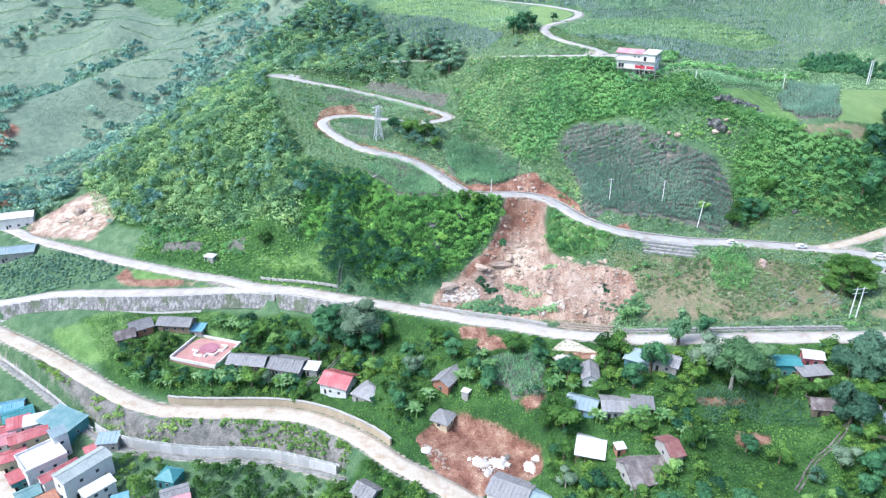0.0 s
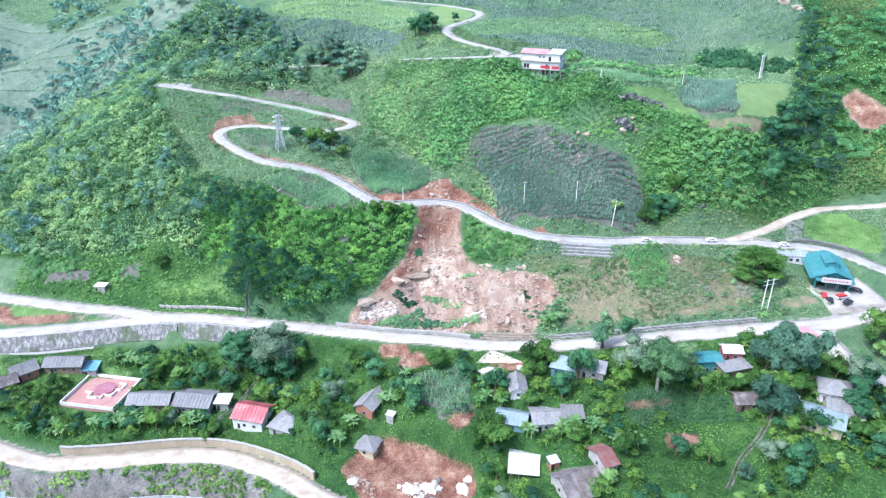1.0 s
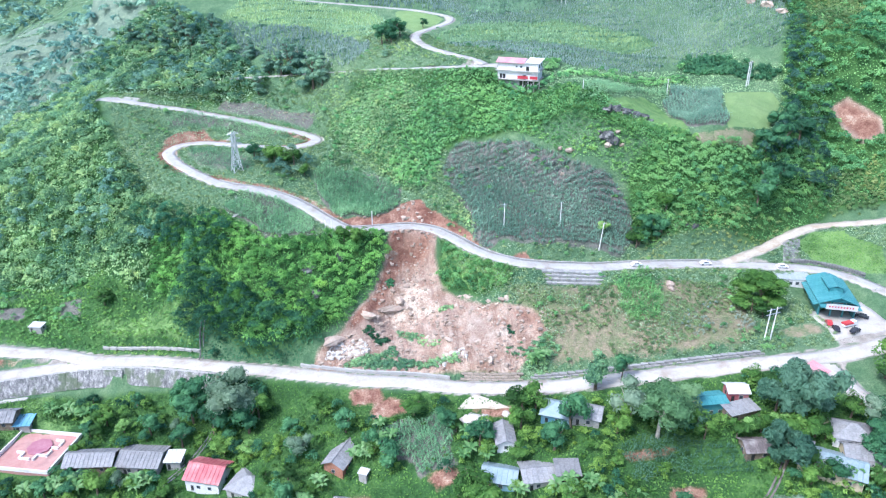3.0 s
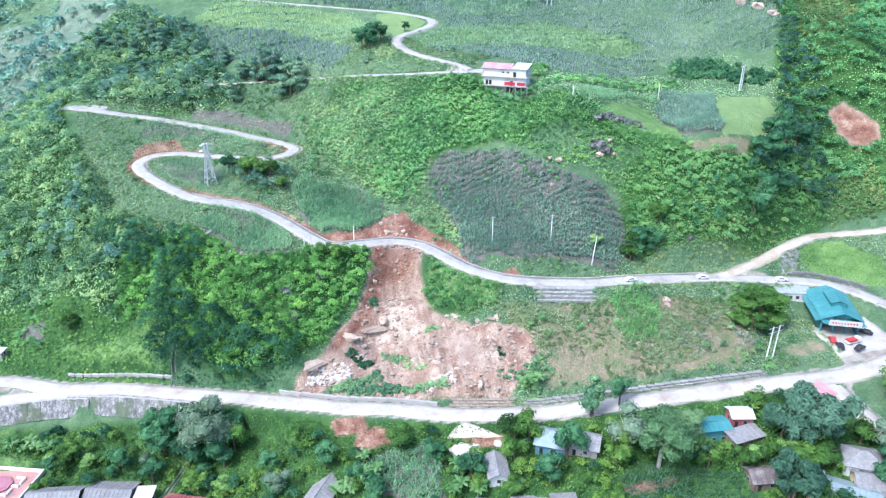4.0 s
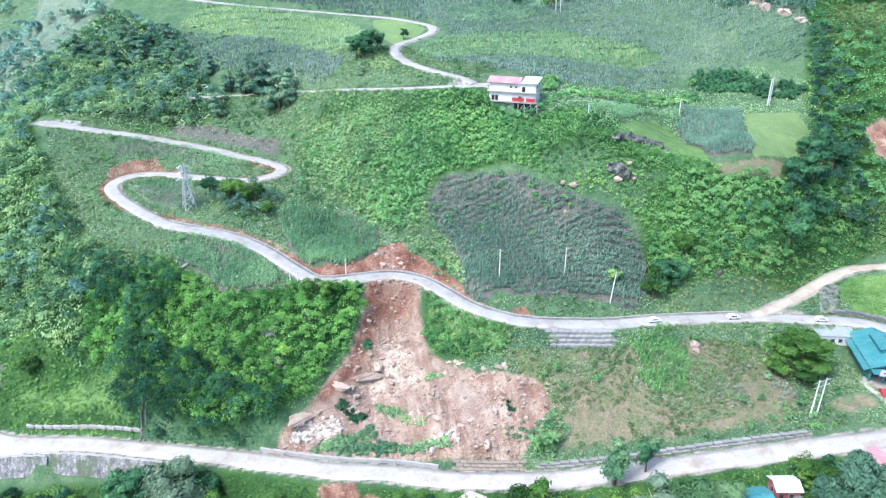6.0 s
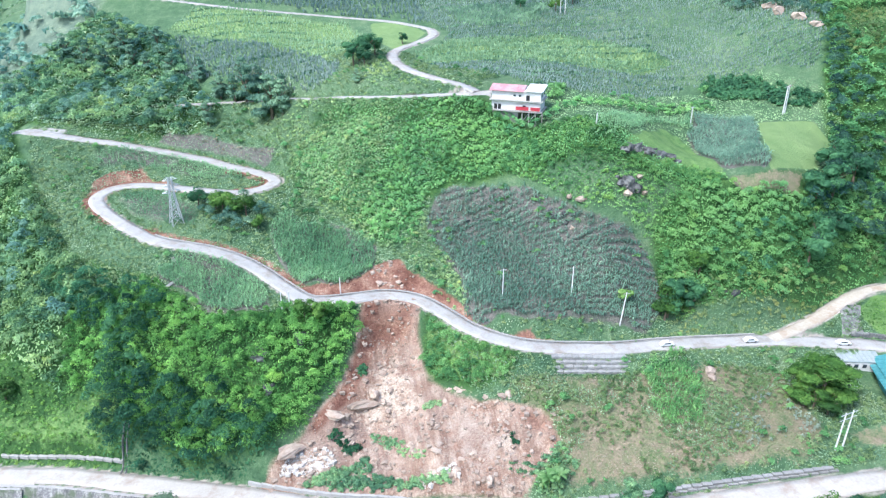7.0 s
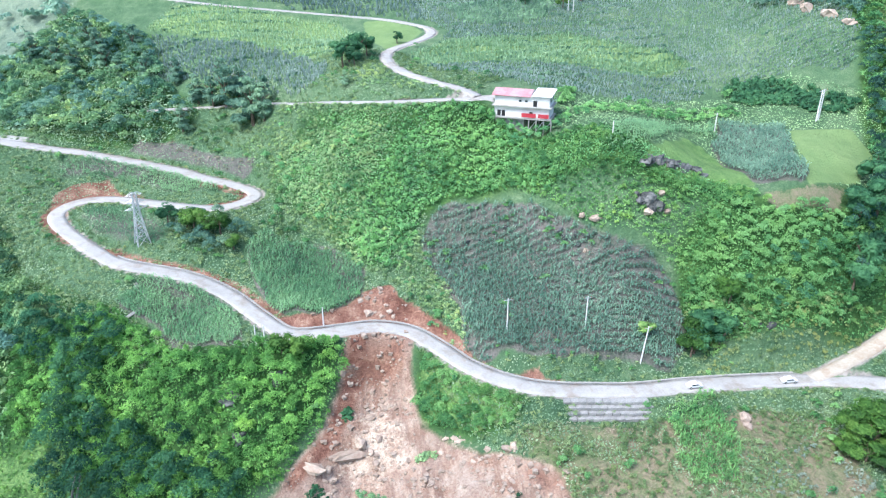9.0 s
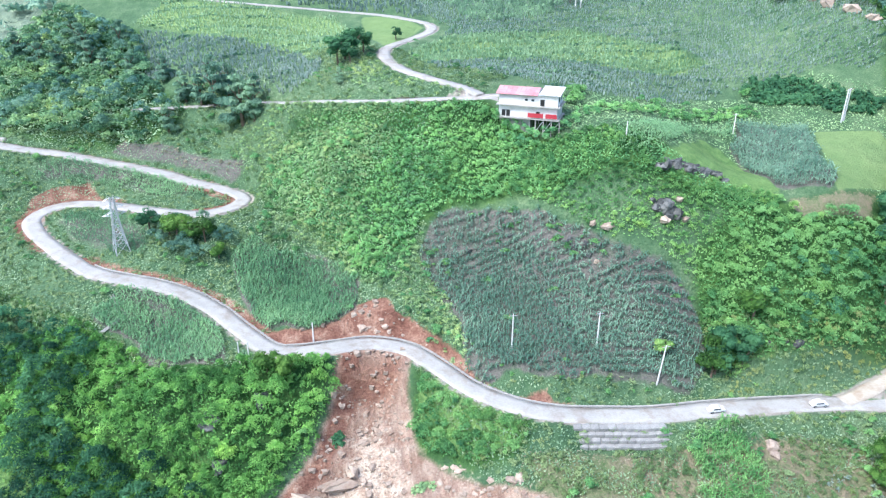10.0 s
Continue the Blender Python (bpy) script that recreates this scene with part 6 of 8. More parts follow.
        roof_slope(bm, [(-w / 2 - over, -d / 2 - 2.0, h - 0.45), (w / 2 + over, -d / 2 - 2.0, h - 0.45), (w / 2 + over, -d / 2 - 0.1, h - 0.02), (-w / 2 - over, -d / 2 - 0.1, h - 0.02)], 0.08, 0.95)
        part("porch_roof", bm, roof_mat, ob)
    return ob


# ---- village houses ----
house(-55.5, 169.3, 10.5, 5.5, 2.5, -8, "gable", M_ASB, M_WOOD, "long grey-roofed timber house beside the red court", 1.3, windows=3)
house(-44.2, 168.4, 9.5, 7.0, 2.5, -14, "gable", M_ASB, M_CONC, "long low house with grey fibre-cement roof", 1.3, windows=3)
house(-36.8, 166.6, 3.2, 3.2, 2.3, -10, "shed", M_WHITEROOF, M_CONC, "small shed with a white sheet roof", 0.5, windows=0, name="shed")
house(-28.6, 160.6, 8.0, 7.0, 3.2, -22, "gable", M_RED, M_WHITE, "white house with a bright red metal roof", 1.6, windows=2)
house(-19.0, 154.6, 8.0, 6.8, 2.6, -30, "hip", M_ASB, M_CONC, "low house with a grey hipped roof", 1.7, windows=1)
house(1.4, 152.0, 7.6, 4.6, 2.8, 58, "gable", M_ASB, M_BRICK, "brick house with a pale grey roof", 1.2, windows=2)
house(-0.3, 144.2, 5.6, 5.2, 2.4, -28, "hip", M_ASB, M_CREAM, "small tan-walled house with a dark grey hipped roof", 1.7, windows=1)
house(5.8, 146.5, 1.8, 1.6, 1.8, -30, "shed", M_WHITEROOF, M_CONC, "tiny white shed on the bank", 0.2, 0.2, 0, False, name="shed")
house(-82.0, 187.4, 10.0, 5.0, 2.4, -6, "gable", M_ASB, M_WOOD, "long timber house with weathered grey roof", 1.3, windows=3)
house(-75.2, 186.2, 3.4, 3.4, 2.2, -6, "shed", M_BLUE, M_CONC, "blue-roofed lean-to beside the timber house", 0.6, windows=0, name="shed")
house(-92.5, 185.5, 6.0, 5.4, 2.4, 35, "gable", M_ASB, M_BRICK, "small grey-roofed brick cottage among trees", 1.5, windows=1)
house(-95.5, 181.0, 5.0, 4.6, 2.2, 30, "gable", M_DARKROOF, M_WOOD, "small dark-roofed timber cottage among trees", 1.4, windows=1)
house(32.9, 135.6, 6.6, 5.0, 2.5, -24, "gable", M_PALEBLUE, M_BLUE, "house with a pale blue metal roof", 1.2, windows=1)
house(40.3, 133.4, 6.6, 5.6, 2.5, -4, "gable", M_ASB, M_CONC, "house with a flat-pitched grey roof", 0.9, windows=2)
house(45.6, 131.4, 4.2, 3.8, 2.2, -10, "shed", M_ASB, M_WOOD, "grey lean-to with timber walls", 0.5, windows=0, name="shed")
house(33.5, 126.0, 5.8, 5.0, 2.6, -16, "gable", M_WHITEROOF, M_WOOD, "timber house with a bright white sheet roof", 1.2, windows=1, porch=True)
house(38.9, 122.4, 2.0, 2.0, 1.9, 10, "shed", M_WHITEROOF, M_BRICK, "little brick outhouse with a white roof", 0.3, 0.2, 0, name="shed")
house(42.6, 117.2, 8.6, 6.6, 2.6, 16, "gable", M_DARKROOF, M_CONC, "long house with a dark tiled roof", 1.7, windows=3, porch=True)
house(48.4, 118.9, 2.8, 6.2, 2.65, 16, "gable", M_OLDRED, M_CONC, "faded red roofed wing of a house", 1.3, windows=1)
house(35.9, 143.6, 6.2, 3.6, 2.4, 82, "gable", M_ASB, M_WHITE, "narrow house with a grey roof by the road", 0.9, windows=1)
house(48.4, 146.2, 6.0, 5.4, 2.6, -28, "hip", M_PALEBLUE, M_BLUE, "house with a pale grey-blue hipped roof", 1.6, windows=1)
house(54.2, 143.2, 5.6, 4.8, 2.5, -30, "gable", M_ASB, M_CONC, "grey-roofed house half hidden by a tree", 1.4, windows=1)
house(81.2, 140.6, 6.2, 4.2, 3.4, -3, "gable", M_TEAL, M_TEAL, "teal metal cabin with a low roof", 0.5, 0.3, 2, name="cabin")
house(87.8, 141.4, 4.2, 3.6, 2.4, -12, "gable", M_WHITEROOF, M_RED, "red-walled hut with a white roof", 0.7, 0.4, 1, name="cabin")
house(86.2, 136.8, 6.6, 3.0, 2.2, 8, "shed", M_ASB, M_WOOD, "long grey-roofed shed behind the cabins", 0.5, windows=0, name="shed")
house(85.8, 128.6, 6.4, 4.2, 2.3, -8, "gable", M_DARKROOF, M_WOOD, "dark timber shack under trees", 1.1, windows=1, name="shack")
house(96.4, 120.6, 11.5, 6.6, 2.8, -38, "gable", M_PALEBLUE, M_CREAM, "long house with a pale blue-grey metal roof", 1.5, windows=3)
house(92.8, 124.8, 3.4, 3.2, 2.3, -38, "shed", M_ASB, M_WOOD, "grey lean-to against the long house", 0.6, windows=0, name="shed")
house(104.4, 125.6, 7.4, 6.0, 2.6, -28, "hip", M_ASB, M_WHITE, "house with a worn grey hipped roof", 1.5, windows=2)
house(103.0, 120.9, 6.4, 4.6, 2.5, -22, "gable", M_ASB, M_CREAM, "cottage with weathered roof and open porch", 1.2, windows=1, porch=True)
house(106.6, 141.0, 3.6, 3.4, 2.6, 25, "shed", M_PINK, M_WHITE, "small house with a faded pink roof at the junction", 0.8, windows=1)
house(15.2, 120.4, 8.6, 7.0, 3.6, -28, "gable", M_ASB, M_WHITE, "white house with a dark grey metal roof above the pit", 1.5, windows=2)
house(21.0, 117.6, 5.6, 6.0, 3.2, -28, "gable", M_PALEBLUE, M_WHITE, "house wing with a pale turquoise roof", 1.2, windows=1)
house(-17.6, 124.4, 5.0, 4.4, 2.4, -35, "gable", M_ASB, M_CONC, "small grey-roofed hut below the road", 1.0, windows=0, name="shed")
house(-79.6, 217.6, 3.4, 2.4, 1.9, -15, "shed", M_WHITEROOF, M_CONC, "tiny white hut on the grassy bank", 0.3, 0.2, 0, name="hut")
house(-171, 262, 12, 7, 4.5, 20, "gable", M_WHITEROOF, M_WHITE, "white metal shed beside the far cutting", 1.2, windows=3, name="shed")
house(-158.5, 237, 13, 7, 3.5, 15, "gable", M_PALEBLUE, M_CONC, "grey-blue roofed shed by the far road", 1.0, windows=3, name="shed")
house(123.8, 175.4, 8.6, 3.6, 2.3, -16, "shed", M_PALEGREY, M_WHITE, "long white block with a grey roof and four windows", 0.5, 0.2, windows=4, door=False)

# the townhouses below the lowest lane
TOWN_HOUSES = [(-124, 164.5, 7, 5, 3.0, 20, "gable", M_BLUE, M_CONC), (-119.6, 160.6, 7.5, 5.5, 3.4, 36, "gable", M_TEAL, M_WHITE), (-116.5, 155.6, 5.5, 4.4, 4.6, 28, "shed", M_RED, M_WHITE), (-111.4, 156.6, 7.2, 3.8, 4.4, 24, "shed", M_WHITEROOF, M_WHITE),
               (-104.2, 155.6, 11.5, 7.2, 3.0, -27, "shed", M_TEALGREY, M_TEAL), (-110.8, 150.2, 9.2, 4.4, 5.2, 35, "gable", M_RED, M_CREAM), (-102.6, 141.2, 9.5, 8.2, 5.6, 46, "flat", M_WHITEROOF, M_WHITE), (-101.0, 147.6, 3.6, 3.0, 7.2, 46, "shed", M_PALEBLUE, M_WHITE),
               (-96.0, 136.8, 9.0, 3.0, 5.0, 51, "gable", M_RED, M_WHITE), (-89.2, 135.8, 12.4, 5.0, 6.6, 55, "gable", M_PALEGREY, M_WHITE), (-91.6, 145.0, 3.2, 2.2, 2.6, 40, "shed", M_RED, M_BRICK), (-88.2, 147.6, 5.0, 3.6, 2.8, 8, "shed", M_PALEBLUE, M_CONC),
               (-68.2, 136.2, 4.8, 4.6, 2.8, -14, "hip", M_TEAL, M_TEAL), (-65.0, 130.4, 6.2, 4.4, 3.0, 25, "gable", M_ASB, M_CONC), (-62.6, 127.4, 4.2, 3.6, 2.8, 20, "shed", M_PINK, M_WHITE), (-68.6, 126.8, 4.8, 3.8, 2.6, 25, "gable", M_PALEBLUE, M_WHITE), (-78.0, 129.2, 3.6, 3.0, 2.6, 26, "shed", M_BLUE, M_CONC),
               (-74.6, 126.8, 7.0, 4.0, 2.6, 40, "gable", M_DARKROOF, M_WOOD), (-112.4, 144.4, 6.4, 4.6, 3.4, 30, "gable", M_RED, M_CREAM), (-118.0, 150.0, 6.4, 5.0, 4.2, 34, "gable", M_PINK, M_WHITE), (-107.2, 137.6, 4.6, 3.6, 3.0, 44, "shed", M_RED, M_TEAL),
               (-101.6, 131.6, 5.2, 4.0, 3.4, 40, "gable", M_TEALGREY, M_CREAM), (-95.6, 129.4, 4.2, 3.6, 3.0, 44, "shed", M_BRICK, M_WHITE), (-84.0, 131.4, 7.4, 2.6, 4.4, 50, "shed", M_WHITEROOF, M_WHITE), (-122.4, 153.0, 5.6, 4.4, 4.0, 36, "gable", M_RED, M_WHITE)]
ROOF_WORDS = {M_BLUE: "blue", M_PALEBLUE: "pale blue", M_PINK: "faded pink", M_RED: "red", M_TEAL: "teal", M_TEALGREY: "grey-green", M_PALEGREY: "pale grey", M_WHITEROOF: "white", M_DARKROOF: "dark", M_ASB: "grey", M_BRICK: "rust-coloured"}
WALL_WORDS = {M_CONC: "grey", M_WHITE: "white", M_TEAL: "teal", M_CREAM: "cream", M_BRICK: "brick", M_WOOD: "timber"}
for hx, hy, hw, hd, hh, ht, hr, hm, wm in TOWN_HOUSES:
    tallish = hh > 4.1
    house(hx, hy, hw, hd, hh, ht, hr, hm, wm, f"{'two-storey' if tallish else 'one-storey'} {WALL_WORDS[wm]} townhouse with a {ROOF_WORDS[hm]} roof", 0.9 if hr != "hip" else 1.5, 0.3, 1 if hw < 5 else 2, True, foot(hx, hy), "townhouse", "town houses", storeys=2 if tallish else 1)
slab_street = [(-122, 146), (-113.6, 141.5), (-101.9, 129.5), (-96, 122), (-100, 120), (-108, 128), (-117, 138), (-126, 143)]


# ---- the white house on the bluff ----
def bluff_house():
    ob = thing("hill_house", 65.4, 240.4, 57.8, -30, "white two-storey house on stilts with a faded red roof", "house")
    ob.matrix_basis = ob.matrix_basis @ Matrix.Diagonal((1, 1, 0.87, 1))
    w, d = 12.6, 6.2
    part("wall", boxed((-w / 2, w / 2, -d / 2, d / 2, 0, 2.7), (-w / 2 + 0.02, w / 2 - 0.02, -d / 2 + 0.02, d / 2 - 0.02, 2.95, 5.6)), M_WHITE, ob)
    part("floor_slab", boxed((-w / 2 - 0.5, w / 2 + 0.6, -d / 2 - 0.7, d / 2 + 0.3, 2.7, 2.95)), M_CONC, ob)
    part("base_wall", boxed((-w / 2 + 0.2, 0.6, -d / 2 + 0.2, d / 2 - 0.2, -4.6, -0.3)), M_CONC, ob, "grey concrete foundation wall")
    part("base_slab", boxed((-w / 2 - 0.3, w / 2 + 0.6, -d / 2 - 0.9, d / 2 + 0.2, -0.3, 0)), M_CONC, ob)
    for side in (-1, 1):
        bm = bmesh.new()
        roof_slope(bm, [(-w / 2 - 0.6, side * (d / 2 + 0.6), 5.5), (w * 0.16, side * (d / 2 + 0.6), 5.5), (w * 0.16, 0, 6.7), (-w / 2 - 0.6, 0, 6.7)], 0.12, 0.9)
        part("roof", bm, M_PINK, ob, "faded red metal roof")
    bm = bmesh.new()
    roof_slope(bm, [(w * 0.18, -d / 2 - 0.5, 5.75), (w / 2 + 0.5, -d / 2 - 0.5, 5.75), (w / 2 + 0.5, d / 2 + 0.5, 6.4), (w * 0.18, d / 2 + 0.5, 6.4)], 0.12, 0.9)
    part("annex_roof", bm, M_WHITE, ob, "flat white concrete roof")
    for e in (-w / 2 + 0.1, w * 0.15):
        bm = bmesh.new()
        prism(bm, [(e, -d / 2, 5.5), (e, d / 2, 5.5), (e, 0, 6.55)], (0.15, 0, 0))
        part("gable_wall", bm, M_WHITE, ob)
    for u in (-5.2, -4.2, 2.2):
        part("door", boxed((u - 0.4, u + 0.4, -d / 2 - 0.06, -d / 2, 0.02, 1.55)), M_GAP, ob, "lower dark panel as a shaded doorway")
    part("door", boxed((2.6, 3.5, -d / 2 - 0.05, -d / 2 + 0.02, 2.97, 4.5)), M_GAP, ob, "upper dark panel as a shaded doorway")
    for u in (-0.4, 1.0):
        part("window", boxed((u - 0.3, u + 0.3, -d / 2 - 0.05, -d / 2 + 0.02, 4.0, 4.5)), M_GLASS, ob)
    for v in (-1.4, 1.5):
        part("window", boxed((w / 2 - 0.03, w / 2 + 0.06, v - 0.5, v + 0.5, 3.9, 5.0)), M_GLASS, ob)
    for a, b in ((0.2, 3.5), (4.0, 6.4)):
        part("banner", boxed((a, b, -d / 2 - 0.95, -d / 2 - 0.88, 0.3, 1.35)), M_SIGN, ob, "red cloth banner")
    for i in range(2, 6):
        for v in (-d / 2 - 0.6, 0, d / 2 - 0.3):
            u = -1.5 + i * 1.7
            bm = bmesh.new()
            beam(bm, (u, v, -4.2), (u, v, -0.3), (0.14, 0.14), 6)
            part("stilt", bm, M_CONC, ob)
    for i in range(3):
        u = 1.9 + i * 1.7
        bm = bmesh.new()
        beam(bm, (u, -d / 2 - 0.6, -3.2), (u + 1.7, -d / 2 - 0.6, -0.4), (0.07, 0.07), 4)
        part("brace", bm, M_STEEL, ob)
    bm = bmesh.new()
    for v in (-d / 2 - 0.6, d / 2):
        beam(bm, (w / 2 + 0.45, v, 2.95), (w / 2 + 0.45, v, 3.9), (0.05, 0.05))
    beam(bm, (w / 2 + 0.45, -d / 2 - 0.6, 3.9), (w / 2 + 0.45, d / 2, 3.9), (0.05, 0.05))
    part("railing", bm, M_STEEL, ob)


bluff_house()


# ---- the teal hall and its yard ----
def teal_hall():
    ob = thing("teal_hall", 128.4, 166.2, 11.4, -113, "large teal metal hall with a raised roof vent and red sign", "hall")
    w, d, h, rise = 13.6, 8.2, 4.0, 1.6
    part("side_wall", boxed((-w / 2, w / 2, -d / 2, -d / 2 + 0.2, -0.5, h)), M_TEAL, ob)
    part("side_wall", boxed((-w / 2, w / 2, d / 2 - 0.2, d / 2, -0.5, h)), M_TEAL, ob)
    part("back_wall", boxed((-w / 2, -w / 2 + 0.2, -d / 2 + 0.2, d / 2 - 0.2, -0.5, h)), M_WHITE, ob)
    part("back_room", boxed((-w / 2 + 0.3, w / 2 - 5, -d / 2 + 0.3, d / 2 - 0.3, 0, h - 0.2)), M_WHITE, ob, "white plastered inner room")
    for v in (-d / 2, -1.4, 1.4, d / 2):
        part("column", boxed((w / 2 - 0.3, w / 2, v - 0.18, v + 0.18, -0.3, h)), M_TEAL, ob)
    for e, way in ((w / 2, -0.15), (-w / 2, 0.15)):
        bm = bmesh.new()
        prism(bm, [(e, -d / 2, h), (e, d / 2, h), (e, 0, h + rise)], (way, 0, 0))
        part("gable_wall", bm, M_TEAL, ob)
    for side in (-1, 1):
        bm = bmesh.new()
        roof_slope(bm, [(-w / 2 - 0.5, side * (d / 2 + 0.7), h - 0.15), (w / 2 + 0.9, side * (d / 2 + 0.7), h - 0.15), (w / 2 + 0.9, 0, h + rise + 0.1), (-w / 2 - 0.5, 0, h + rise + 0.1)], 0.12, 1.0)
        part("roof", bm, M_TEAL, ob)
        bm = bmesh.new()
        roof_slope(bm, [(-4.0, side * 2.0, h + rise + 0.55), (3.6, side * 2.0, h + rise + 0.55), (3.6, 0, h + rise + 1.3), (-4.0, 0, h + rise + 1.3)], 0.1, 1.0)
        part("vent_roof", bm, M_TEAL, ob)
    bm = bmesh.new()
    roof_slope(bm, [(-w / 2 - 0.3, -d / 2 - 1.7, h - 1.0), (w / 2 + 0.3, -d / 2 - 1.7, h - 1.0), (w / 2 + 0.3, -d / 2 + 0.05, h - 0.4), (-w / 2 - 0.3, -d / 2 + 0.05, h - 0.4)], 0.1, 1.0)
    part("side_roof", bm, M_TEAL, ob)
    part("vent_wall", boxed((-3.8, 3.4, -1.6, 1.6, h + 1.0, h + rise + 0.75)), M_TEAL, ob)
    part("awning", boxed((w / 2 + 0.05, w / 2 + 2.6, -d / 2 - 0.6, d / 2 + 0.6, h - 0.5, h - 0.36)), M_TEAL, ob)
    sign = part("sign", boxed((w / 2 + 2.62, w / 2 + 2.72, -3.6, 3.6, h - 0.7, h + 0.75)), M_WHITEROOF, ob, "white signboard with red lettering")
    for i in range(9):
        v = -3.0 + i * 0.66
        part("letter_bar", boxed((w / 2 + 2.72, w / 2 + 2.76, v + 0.05, v + 0.36, h - 0.15, h + 0.25)), M_SIGN, sign)
    for v in (-3.2, 3.2):
        part("window", boxed((-w / 2 - 0.05, -w / 2 + 0.02, v - 0.7, v + 0.7, 1.2, 2.6)), M_GLASS, ob)


teal_hall()


def slab(name, outline, z0, z1, material, label, category):
    bm = bmesh.new()
    prism(bm, [(px, py, z0) for px, py in outline], (0, 0, z1 - z0))
    me = bpy.data.meshes.new(name)
    bm.to_mesh(me)
    bm.free()
    me.materials.append(material)
    return tagged(new(name, me), label, category, kind="structure")


slab("town_street", slab_street, -29.0, -27.2, M_DUST, "pale concrete street between the townhouses", "pavement")


def drape(name, corners, material, label, lift=0.1):
    """A thin paved sheet lying on the land between four corners."""
    n = 14
    u, v = [g.ravel()[:, None] for g in np.meshgrid(np.linspace(0, 1, n + 1), np.linspace(0, 1, n + 1))]
    a, b, c, d = [np.array(p) for p in corners]
    p = (a * (1 - u) + b * u) * (1 - v) + (d * (1 - u) + c * u) * v
    p = p + 0.3 * np.c_[ripple(p[:, 0], p[:, 1], 3), ripple(p[:, 0] + 9, p[:, 1], 3)]
    z = lie(p[:, 0], p[:, 1])
    i = (np.arange(n)[:, None] * (n + 1) + np.arange(n)).ravel()
    f = np.c_[i, i + 1, i + n + 2, i + n + 1]
    rim = np.r_[np.arange(n), np.arange(1, n + 1) * (n + 1) - 1, (n + 1) ** 2 - 1 - np.arange(n), n * (n + 1) - np.arange(n) * (n + 1)]
    m = (n + 1) ** 2
    top, low = np.c_[p, z + lift], np.c_[p[rim], z[rim] - 0.3]
    k = np.arange(len(rim))
    k2 = (k + 1) % len(rim)
    me = quads_mesh(name, np.vstack([top, low]), np.vstack([f, np.c_[rim[k2], rim[k], m + k, m + k2]]), [material])
    return tagged(new(name, me), label, "pavement", kind="structure")


drape("yard", [(119.4, 151.4), (137, 153), (135.6, 163.5), (120.4, 163.5)], M_ROADM, "pale concrete forecourt before the teal hall", 0.12)
drape("house_forecourt", [(51.1, 244.5), (59.3, 243.2), (59.1, 245.2), (54.4, 251.0)], M_ROAD, "pale concrete forecourt beside the white house")
drape("parking_apron", [(126, 183), (131.3, 182.4), (135.1, 189.4), (131, 190.8)], M_STONE, "grey asphalt apron beside the track")
drape("turning_place", [(-75, 293), (-58.5, 288), (-58.5, 295.5), (-68, 298.5)], M_ROAD, "pale concrete turning place at the bend")
drape("gravel_platform", [(28.5, 156.5), (34, 154.8), (39.8, 152.8), (33, 158.6)], M_DUST, "pale earth platform beside the main road")


def car(x, y, z, turn, paint, label, long=4.3, group="vehicles", name="car", truck=False):
    ob = thing(name, x, y, z, turn, label, "truck" if truck else "car", group)
    ob.matrix_basis = ob.matrix_basis @ Matrix.Scale(1 / PLAN, 4)
    bm = bmesh.new()
    side = [(-long / 2, 0.35), (-long / 2, 0.85), (-long * 0.36, 0.95), (-long * 0.27, 1.45), (long * 0.14, 1.48), (long * 0.27, 0.98), (long * 0.47, 0.85), (long / 2, 0.6), (long / 2, 0.35)]
    if truck:
        side = [(-long / 2, 0.5), (-long / 2, 1.2), (long * 0.2, 1.2), (long * 0.2, 2.1), (long * 0.42, 2.1), (long * 0.5, 1.3), (long / 2, 0.5)]
    prism(bm, [(u, -0.86, v) for u, v in side], (0, 1.72, 0))
    bmesh.ops.bevel(bm, geom=list(bm.edges), offset=0.06, segments=1, affect="EDGES")
    part("body", bm, paint, ob)
    if truck:
        part("cargo_bed", boxed((-long / 2, long * 0.16, -0.95, 0.95, 1.2, 1.75)), M_CARRED, ob, "red cargo bed")
        part("windscreen", boxed((long * 0.4, long * 0.46, -0.75, 0.75, 1.35, 1.95)), M_GLASS, ob)
    else:
        bm = bmesh.new()
        prism(bm, [(-long * 0.29, -0.88, 1.0), (-long * 0.25, -0.88, 1.38), (long * 0.12, -0.88, 1.4), (long * 0.22, -0.88, 1.0)], (0, 1.76, 0))
        part("side_glass", bm, M_GLASS, ob)
        bm = bmesh.new()
        prism(bm, [(long * 0.155, -0.7, 1.42), (long * 0.155, 0.7, 1.42), (long * 0.265, 0.74, 1.01), (long * 0.265, -0.74, 1.01)], (0.03, 0, 0.03))
        part("windscreen", bm, M_GLASS, ob)
    for u in (-long * 0.31, long * 0.31):
        for v in (-0.82, 0.82):
            bm = bmesh.new()
            beam(bm, (u, v - 0.1, 0.33), (u, v + 0.1, 0.33), (0.33, 0.33), 14)
            wheel = part("wheel", bm, M_TYRE, ob)
            bm = bmesh.new()
            beam(bm, (u, v - 0.115, 0.33), (u, v + 0.115, 0.33), (0.18, 0.18), 10)
            part("rim", bm, M_STEEL, wheel)
    for v in (-0.6, 0.6):
        part("headlight", boxed((long / 2 - 0.06, long / 2 + 0.02, v - 0.16, v + 0.16, 0.62, 0.76)), M_WHITEROOF, ob)
    return ob


car(83.6, 185.6, 17.2, -3, M_CAR, "white car driving on the hillside road")
car(103.2, 184.2, 16.45, -6, M_CAR, "white car driving on the hillside road")
car(123.6, 179.8, 15.75, -14, M_CAR, "white car near the teal hall")
